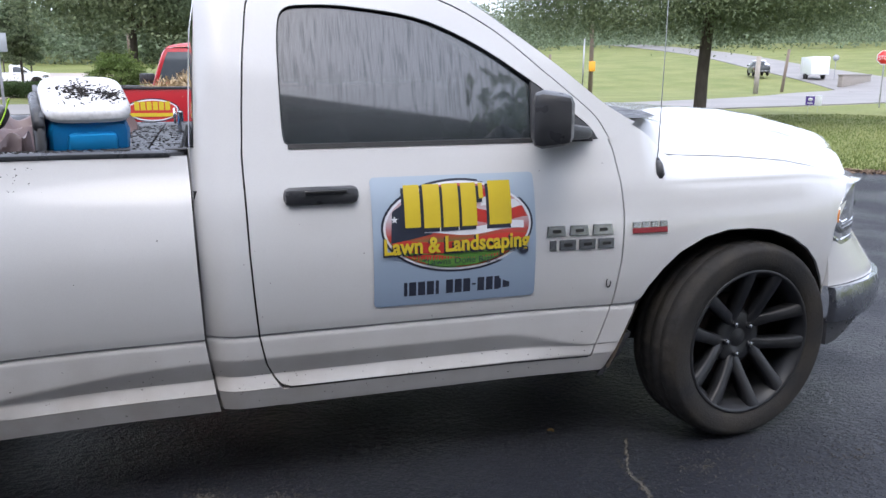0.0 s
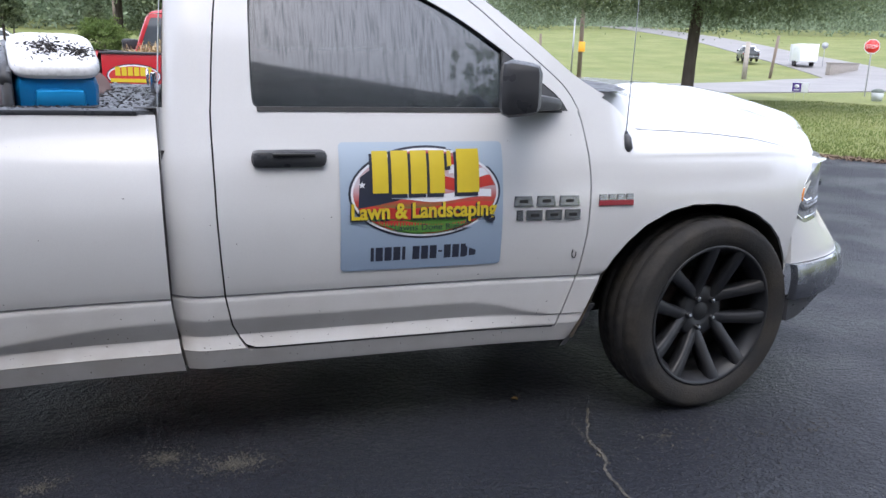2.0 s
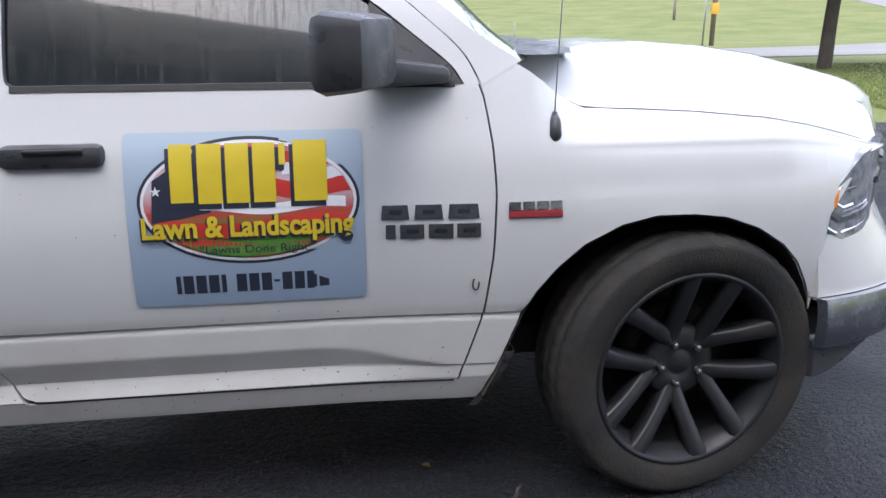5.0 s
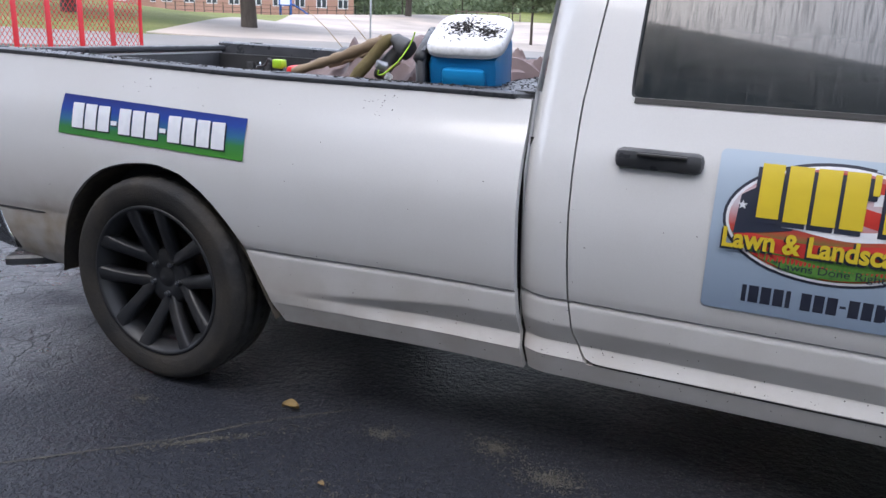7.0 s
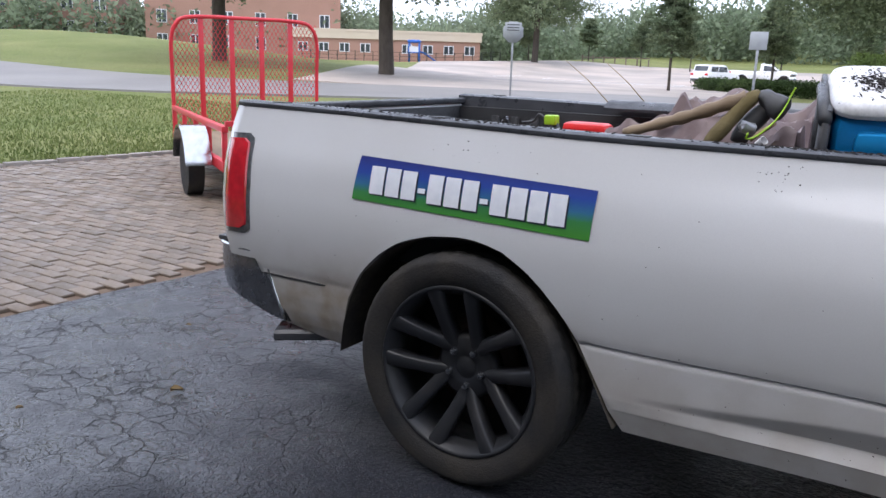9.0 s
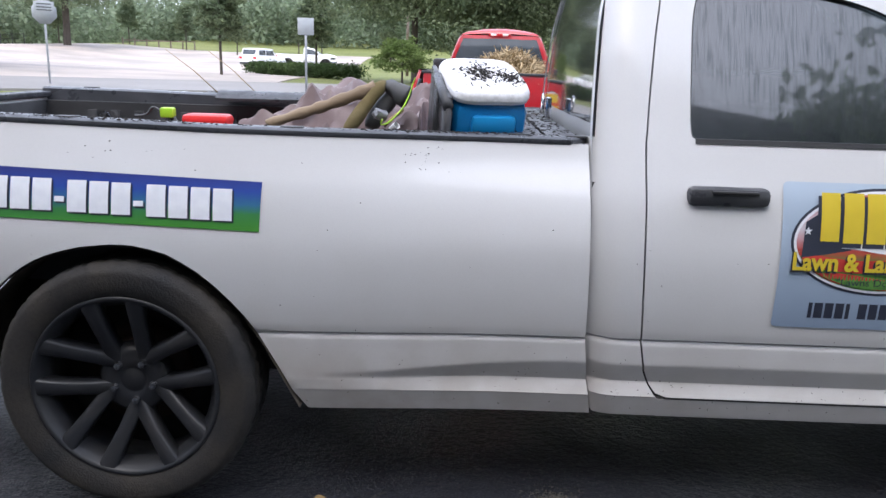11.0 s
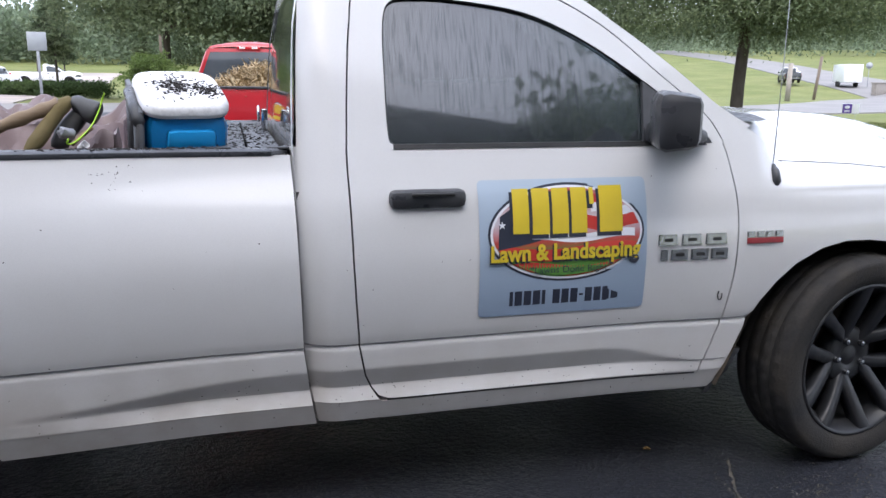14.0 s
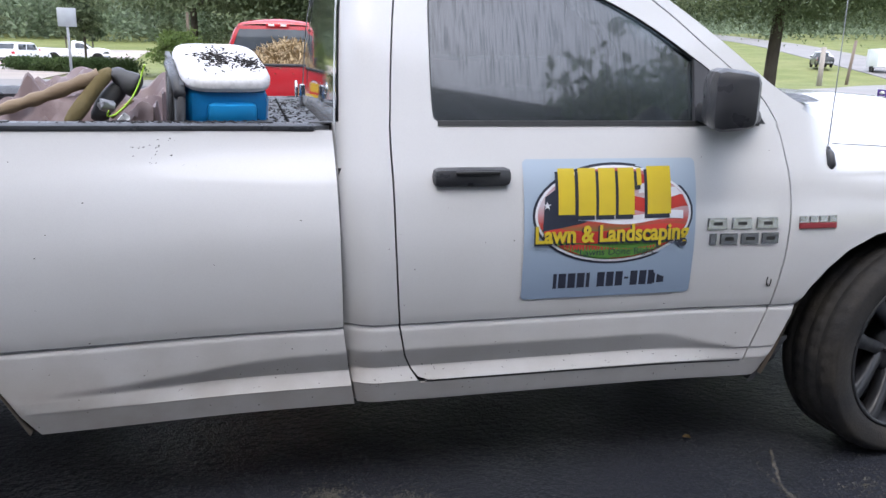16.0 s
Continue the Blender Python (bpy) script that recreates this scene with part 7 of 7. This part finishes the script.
COOLER_AT = Matrix.Translation((-2.478, 0.540, 1.062)) @ Matrix.Rotation(radians(12), 4, "Z") @ Matrix.Rotation(radians(17), 4, "X") @ Matrix.Diagonal((0.97, 0.92, 1.0, 1))
ck = thing("cooler", "blue wheeled cooler with mulch on its white lid", "cooler", "", COOLER_AT)


def taper_box(x0, x1, y0, y1, z0, z1, grow, bevel):
    bm = boxm(x0, x1, y0, y1, z0, z1, None, bevel)
    for v in bm.verts:
        u = (v.co.z - z0) / (z1 - z0)
        v.co.x *= 1 + grow * u
        v.co.y *= 1 + grow * u
    return bm


body = part("body", taper_box(-0.130, 0.122, -0.205, 0.165, 0.0, 0.335, 0.045, 0.045), COOLER_BLUE, ck, "blue plastic body")
part("grip_recess", boxm(-0.078, 0.080, -0.234, -0.200, 0.215, 0.296, None, 0.020), material("cooler_light_blue", (0.01, 0.27, 0.60), 0.35), body)
rm = bmesh.new()
ring = [(math.cos(a), math.sin(a)) for a in steps(0, math.tau, 48)]
ring = [(c / (abs(c) ** 4.5 + abs(d) ** 4.5) ** (1 / 4.5), d / (abs(c) ** 4.5 + abs(d) ** 4.5) ** (1 / 4.5)) for c, d in ring]
grid(rm, [[(0.142 * g * c - 0.004, 0.204 * g * d - 0.018, z) for c, d in ring] for g, z in ((0.90, 0.330), (0.975, 0.330), (0.985, 0.336), (0.985, 0.352), (0.90, 0.354))])
part("rim", rm, material("cooler_grey", (0.60, 0.62, 0.65), 0.4), ck)


def lid_z(px, py):
    i, j = abs(px + 0.004) / 0.142, abs(py + 0.018) / 0.204
    r = min(1.0, (i ** 4.5 + j ** 4.5) ** (1 / 4.5))
    return 0.356 + 0.022 * (1 - r ** 9) ** 0.5 + 0.010 * (1 - r * r)


ld = bmesh.new()
out = []
for i in steps(-1, 1, 40):
    row = []
    for j in steps(-1, 1, 48):
        k = max(abs(i), abs(j)) / max(1e-6, (abs(i) ** 4.5 + abs(j) ** 4.5) ** (1 / 4.5))
        px, py = 0.142 * i * k - 0.004, 0.204 * j * k - 0.018
        row.append((px, py, lid_z(px, py)))
    out.append(row)
grid(ld, out)
lid = part("lid", lip(ld, (0, 0, -0.014)), COOLER_WHITE, ck, "white domed lid", 60)
hg = bmesh.new()
for y in (-0.20, -0.02):
    tube(hg, [(-0.158, y, 0.0), (-0.158, y, 0.315)], 0.017, 10)
tube(hg, [(-0.160, -0.215, 0.322), (-0.160, 0.03, 0.345)], 0.019, 10)
part("pull_handle", hg, BLACK, ck, "black telescopic pull handle")
part("back_plate", boxm(-0.158, -0.140, -0.19, 0.18, 0.02, 0.345, None, 0.006), BLACK, ck)
for y in (-0.15, 0.15):
    w = lathe(bmesh.new(), [(0.001, -0.02), (0.05, -0.02), (0.05, 0.02), (0.001, 0.02)], 16)
    bmesh.ops.translate(w, vec=(-0.15, y, 0.05), verts=w.verts)
    part("wheel", w, BLACK, ck)
# mulch crumbs on the lid
mb = bmesh.new()
rg = random.Random(3)


for k in range(650):
    q = rg.random()
    if q < 0.42:
        px, py = rg.gauss(-0.025, 0.030), rg.gauss(-0.045, 0.050)
    elif q < 0.72:
        px, py = rg.gauss(0.070, 0.024), rg.gauss(-0.085, 0.040)
    else:
        px, py = rg.uniform(-0.135, 0.14), rg.uniform(-0.21, 0.21)
    if abs(px) > 0.130 or not -0.20 < py < 0.165:
        continue
    s = rg.uniform(0.002, 0.008) * (0.45 if q > 0.72 else 1)
    m = pose(px, py, lid_z(px, py) + 0.002, rg.uniform(-25, 25), rg.uniform(-25, 25), rg.uniform(0, 360)) @ Matrix.Diagonal((s * 1.5, s * 0.45, s * 0.35, 1))
    vs = [mb.verts.new(m @ Vector(v)) for v in ((1, 0, 0), (0, 1, 0), (-1, 0, 0), (0, -1, 0), (0, 0, 1), (0, 0, -1))]
    for i in range(4):
        mb.faces.new((vs[i], vs[(i + 1) % 4], vs[4]))
        mb.faces.new((vs[(i + 1) % 4], vs[i], vs[5]))
ml = tagged(new("mulch_crumbs", to_mesh("mulch_crumbs", mb, MULCH)), "wet black mulch crumbs on the cooler lid", "mulch", kind="stuff")
ml.matrix_world = COOLER_AT
mb = bmesh.new()
for k in range(700):
    if rg.random() < 0.5:
        x, y, z = rg.uniform(-2.37, -2.15), rg.uniform(0.24, 1.5), 1.2325
    else:
        x = rg.choice((rg.gauss(-2.6, 0.12), rg.uniform(-4.4, -2.2), rg.gauss(-3.6, 0.2)))
        y, z = flank(x, 1.2) + rg.uniform(0.012, 0.08), lerp_table([(-4.7, 1.267), (-4.14, 1.261), (-3.27, 1.243), (-2.1, 1.232)], x)
    s = rg.uniform(0.002, 0.007)
    m = pose(x, y, z + 0.001, rg.uniform(-15, 15), rg.uniform(-15, 15), rg.uniform(0, 360)) @ Matrix.Diagonal((s * 1.6, s * 0.6, s * 0.4, 1))
    vs = [mb.verts.new(m @ Vector(v)) for v in ((1, 0, 0), (0, 1, 0), (-1, 0, 0), (0, -1, 0), (0, 0, 1), (0, 0, -1))]
    for i in range(4):
        mb.faces.new((vs[i], vs[(i + 1) % 4], vs[4]))
        mb.faces.new((vs[(i + 1) % 4], vs[i], vs[5]))
solo("mulch_crumbs", mb, MULCH, "mulch crumbs along the black bed rail", "mulch", kind="stuff")

# tools lying on the tarpaulin
pick = thing("garden_tool", "long wooden tool handle with a mossy guard and boot", "garden tool", "", Matrix.Identity(4))
part("handle", tubem(spline([(-3.20, 0.40, 1.222), (-3.08, 0.42, 1.264), (-3.00, 0.43, 1.291), (-2.90, 0.44, 1.330), (-2.83, 0.455, 1.358)], 18), [0.017 + 0.003 * math.sin(k * 1.9) + 0.0004 * k for k in range(18)], 9), WOOD, pick, "weathered wooden handle")
bc = bmesh.new()
tube(bc, spline([(-2.800, 0.465, 1.374), (-2.825, 0.445, 1.345), (-2.865, 0.425, 1.290), (-2.895, 0.40, 1.245), (-2.925, 0.38, 1.205)], 14), [0.014, 0.020, 0.024, 0.024, 0.022, 0.022, 0.023, 0.024, 0.025, 0.025, 0.024, 0.022, 0.019, 0.012], 10)
for v in bc.verts:
    v.co += Vector((0.004, 0.004, 0.004)) * noise.noise(v.co * 45)
part("brace", bc, MOSS, pick, "mossy brown brace")
bt = bmesh.new()
tube(bt, spline([(-2.806, 0.475, 1.366), (-2.775, 0.468, 1.358), (-2.745, 0.460, 1.343), (-2.722, 0.452, 1.330), (-2.712, 0.450, 1.326)], 12), [0.012, 0.020, 0.026, 0.030, 0.033, 0.035, 0.037, 0.038, 0.039, 0.039, 0.034, 0.020], 16)
for v in bt.verts:
    v.co += Vector((0.007, 0.005, 0.007)) * noise.noise(v.co * 34)
part("rubber_end", bt, GREY_RUBBER, pick, "dark grey rubber end")
sk = bmesh.new()
tube(sk, spline([(-2.765, 0.485, 1.335), (-2.795, 0.480, 1.300), (-2.825, 0.470, 1.262), (-2.848, 0.455, 1.215)], 10), [0.024, 0.028, 0.030, 0.031, 0.031, 0.030, 0.030, 0.029, 0.028, 0.020], 12)
for v in sk.verts:
    v.co += Vector((0.008, 0.006, 0.008)) * noise.noise(v.co * 26)
part("rubber_sleeve", sk, GREY_RUBBER, pick, "sagging dark rubber sleeve")
solo("stick", tubem(spline([(-3.16, 0.60, 1.245), (-2.98, 0.60, 1.30), (-2.84, 0.56, 1.352)], 10), [0.012, 0.013, 0.012, 0.013, 0.012, 0.011, 0.012, 0.011, 0.010, 0.008], 8), WOOD, "peeled wooden stick on the tarpaulin", "stick")
sv = lathe(bmesh.new(), [(0.001, -0.036), (0.026, -0.036), (0.030, -0.028), (0.029, 0.0), (0.031, 0.028), (0.026, 0.036), (0.001, 0.036)], 18, "X")
for v in sv.verts:
    v.co *= 1 + 0.22 * noise.noise(v.co * 55)
bmesh.ops.transform(sv, matrix=pose(-2.806, 0.405, 1.268, 10, 15, 35) @ Matrix.Scale(0.62, 4), verts=sv.verts)
solo("tin_can", sv, STEEL, "crushed silver can on the tarpaulin", "can")
solo("strap", tubem(spline([(-2.690, 0.44, 1.395), (-2.700, 0.445, 1.372), (-2.712, 0.42, 1.330), (-2.735, 0.39, 1.285), (-2.775, 0.37, 1.245), (-2.800, 0.365, 1.238), (-2.795, 0.36, 1.255)], 20), 0.0030, 5), LIME, "thin lime green strap", "strap")
solo("stick", tubem([(-2.727, 0.40, 1.287), (-2.760, 0.385, 1.262), (-2.790, 0.375, 1.232)], [0.006, 0.007, 0.006], 7), STRAW, "short pale split stick on the tarpaulin", "stick")
cp = lathe(bmesh.new(), [(0.001, 0.0), (0.024, 0.0), (0.027, 0.03), (0.031, 0.07), (0.028, 0.07), (0.022, 0.02), (0.001, 0.015)], 16, "Z")
for v in cp.verts:
    v.co += Vector((0.008, 0.008, 0.006)) * noise.noise(v.co * 40)
bmesh.ops.transform(cp, matrix=pose(-2.765, 0.365, 1.222, 60, 0, 50) @ Matrix.Scale(0.45, 4), verts=cp.verts)
solo("paper_cup", cp, COOLER_WHITE, "crumpled white paper cup on tarpaulin", "cup")
fc = thing("fuel_can", "red plastic fuel can on the bed floor", "fuel can", "", Matrix.Translation((-3.66, 1.20, 0.742)))
part("body", boxm(-0.13, 0.13, -0.10, 0.10, 0.0, 0.40, None, 0.04), HOT_RED, fc)
part("cap", boxm(-0.105, 0.105, -0.06, 0.06, 0.401, 0.452, None, 0.022), HOT_RED, fc)
tb = thing("trimmer_head", "lime green power tool end with a cable", "power tool", "", Matrix.Translation((-3.845, 1.20, 0.742)))
part("shaft", tubem([(0.2, 0.1, 0.02), (0.02, 0, 0.44)], 0.015, 8), BLACK, tb)
part("plug", boxm(-0.025, 0.035, -0.025, 0.025, 0.43, 0.475, None, 0.008), LIME, tb)
part("cable", tubem(spline([(-0.02, 0, 0.45), (-0.06, 0, 0.475), (-0.10, 0.02, 0.44), (-0.16, 0.03, 0.43)], 12), 0.006, 6), GREY_RUBBER, tb)
# folded cover lying along the far rail
fcv = bmesh.new()
grid(fcv, [[(x, 1.60 + 0.18 * u, 1.245 + 0.035 * math.sin(u * 3.14) + 0.006 * noise.noise((x * 4, u * 3, 0))) for u in steps(0, 1, 6)] for x in steps(-3.75, -2.45, 24)])
solo("folded_cover", lip(fcv, (0, 0, -0.012)), BLACK, "folded black vinyl cover on the far bed rail", "bed cover")
for x, dx in ((-3.75, -0.30), (-3.55, -0.28)):
    solo("grass_stalk", tubem([(x, 1.72, 1.245), (x + dx * 0.5, 1.75, 1.37), (x + dx, 1.78, 1.47)], [0.003, 0.0025, 0.0015], 4), STRAW, "dry grass stalk on the bed rail", "stalk", "dry stalks")
ty = thing("tie_ring", "chrome tie-down ring beside the cab", "tie-down", "", Matrix.Identity(4))
part("plate", boxm(-2.175, -2.150, 1.02, 1.10, 1.2325, 1.32, None, 0.008), CHROME, ty)
part("ring", tubem([(-2.185, 1.06 + 0.03 * math.cos(a), 1.30 + 0.03 * math.sin(a)) for a in steps(0, math.tau, 14)], 0.006, 6, False), CHROME, ty)

# ---- the red pickup's load and tailgate sign ----
RT = Matrix.Translation((-0.76, 12.85, 0.08)) @ Matrix.Rotation(radians(84), 4, "Z")
r = np.random.default_rng(77)
n = 5200
px, py = r.uniform(-4.6, -2.3, n), r.uniform(0.3, 1.65, n)
top = 1.18 + 0.36 * np.exp(-(((py - 0.75) / 0.5) ** 2)) * np.exp(-(((px + 3.0) / 1.0) ** 2))
pz = np.clip(top - np.abs(r.normal(0, 0.07, n)), 0.76, None)
d = r.normal(0, 1, (n, 3)) * np.array([1, 1, 0.35])
d /= np.linalg.norm(d, axis=1)[:, None]
L = r.uniform(0.06, 0.22, n)[:, None]
c = np.stack([px, py, pz], 1)
e = np.cross(d, [0, 0, 1.0])
e /= np.linalg.norm(e, axis=1)[:, None] + 1e-9
wd = r.uniform(0.003, 0.010, n)[:, None]
v = np.stack([c - d * L - e * wd, c + d * L - e * wd, c + d * L + e * wd + np.array([0, 0, 0.004]), c - d * L + e * wd + np.array([0, 0, 0.004])], 1).reshape(-1, 3)
br = tagged(new("dry_brush", leaf_mesh("dry_brush", v, STRAW)), "heap of dry straw and twigs in the red pickup", "brush", kind="stuff")
br.matrix_world = RT
bm = bmesh.new()
grid(bm, [[(x, y, 1.08 + 0.36 * math.exp(-(((y - 0.75) / 0.5) ** 2)) * math.exp(-(((x + 3.0) / 1.0) ** 2))) for y in steps(0.24, 1.72, 14)] for x in steps(-4.64, -2.22, 16)])
mound = solo("brush_heap", lip(bm, (0, 0, -0.3)), STRAW, "packed dry brush under loose twigs", "brush")
mound.matrix_world = RT
tg = thing("tailgate_sign", "oval yellow and white tailgate sign", "sign", "", RT)
for rx, rz, x, mat, nm in ((0.33, 0.15, -4.738, NAVY, "border"), (0.315, 0.138, -4.740, WHITE_PRINT, "field"), (0.30, 0.12, -4.742, RED_PRINT, "stripe_field")):
    bm = bmesh.new()
    bm.faces.new([bm.verts.new((x, 1.43 + rx * math.cos(k * math.tau / 32), 0.95 + rz * math.sin(k * math.tau / 32))) for k in range(32)])
    part(nm, bm, mat, tg)
for k in range(6):
    part("heading_block", boxm(-4.746, -4.7425, 1.65 - 0.075 * k - 0.06, 1.65 - 0.075 * k, 0.95, 1.06), YELLOW, tg)
part("bar", boxm(-4.747, -4.7425, 1.15, 1.71, 0.87, 0.915), YELLOW, tg)
hl = thing("brake_light", "high red and white brake light on the cab", "brake light", "", RT)
part("lens", boxm(-2.125, -2.085, 0.80, 1.16, 1.79, 1.83, None, 0.008), LAMP_RED, hl)
part("cargo_lens", boxm(-2.131, -2.1255, 0.84, 0.93, 1.795, 1.825), COOLER_WHITE, hl)
part("cargo_lens", boxm(-2.131, -2.1255, 1.03, 1.12, 1.795, 1.825), COOLER_WHITE, hl)


# ---- brick apron ----
def brick_mesh():
    bm = boxm(-0.098, 0.098, -0.048, 0.048, -0.05, 0.0, None, 0.0)
    top = [e for e in bm.edges if all(v.co.z > -0.01 for v in e.verts)]
    bmesh.ops.bevel(bm, geom=top, offset=0.005, segments=1, affect="EDGES")
    return to_mesh("brick", bm, BRICK)


def apron_edge(y):
    """The kerb between lawn and apron, as x at y."""
    return -12.95 + 0.20 * y


bed_m = bmesh.new()
grid(bed_m, [[(x, y, gz(x, y) - 0.022) for x in [apron_edge(y) + (-6.45 - apron_edge(y)) * u for u in steps(0, 1, 10)]] for y in steps(-4, 9.2, 20)])
apron = tagged(new("pavement_2", to_mesh("pavement_2", bed_m, SOIL)), "worn brick paver apron beside the driveway", "pavement", kind="structure")
shared = brick_mesh()
verts0 = np.array([v.co for v in shared.vertices])
faces0 = [tuple(p.vertices) for p in shared.polygons]
rb = random.Random(9)
V, F, count = [], [], 0
for i in range(120):
    y = -3.2 + 0.102 * i
    for j in range(36):
        x = -13.67 + 0.204 * j + (0.102 if i % 2 else 0)
        if x > -6.56 or x < apron_edge(y) + 0.12:
            continue
        m = pose(x, y, gz(x, y) + rb.uniform(-0.006, 0.004), rb.uniform(-0.8, 0.8), rb.uniform(-0.8, 0.8), rb.uniform(-1.2, 1.2))
        if -8.4 < x and 0.2 < y < 3.6 and count < 300:
            b = new("brick", shared)
            b.parent = apron
            b.matrix_basis = m
            count += 1
        else:
            k = len(V)
            V += [m @ Vector(v) for v in verts0]
            F += [tuple(k + q for q in f) for f in faces0]
me = bpy.data.meshes.new("more_bricks")
me.from_pydata(V, [], F)
me.materials.append(BRICK)
mb = tagged(new("more_bricks", me), "worn brown brick pavers", kind="stuff")
mb.parent = apron
for k in range(38):
    y0 = -3.2 + 0.32 * k
    kb = boxm(-0.06, 0.06, 0.0, 0.30, -0.1, 0.03 + 0.012 * rb.random(), pose(apron_edge(y0), y0, gz(-12, y0), 0, 0, -11.3), 0.012)
    tagged(new("trim", to_mesh("trim", kb, STONE)), "weathered edging stone of the apron", "kerb", "edging stones", "structure")
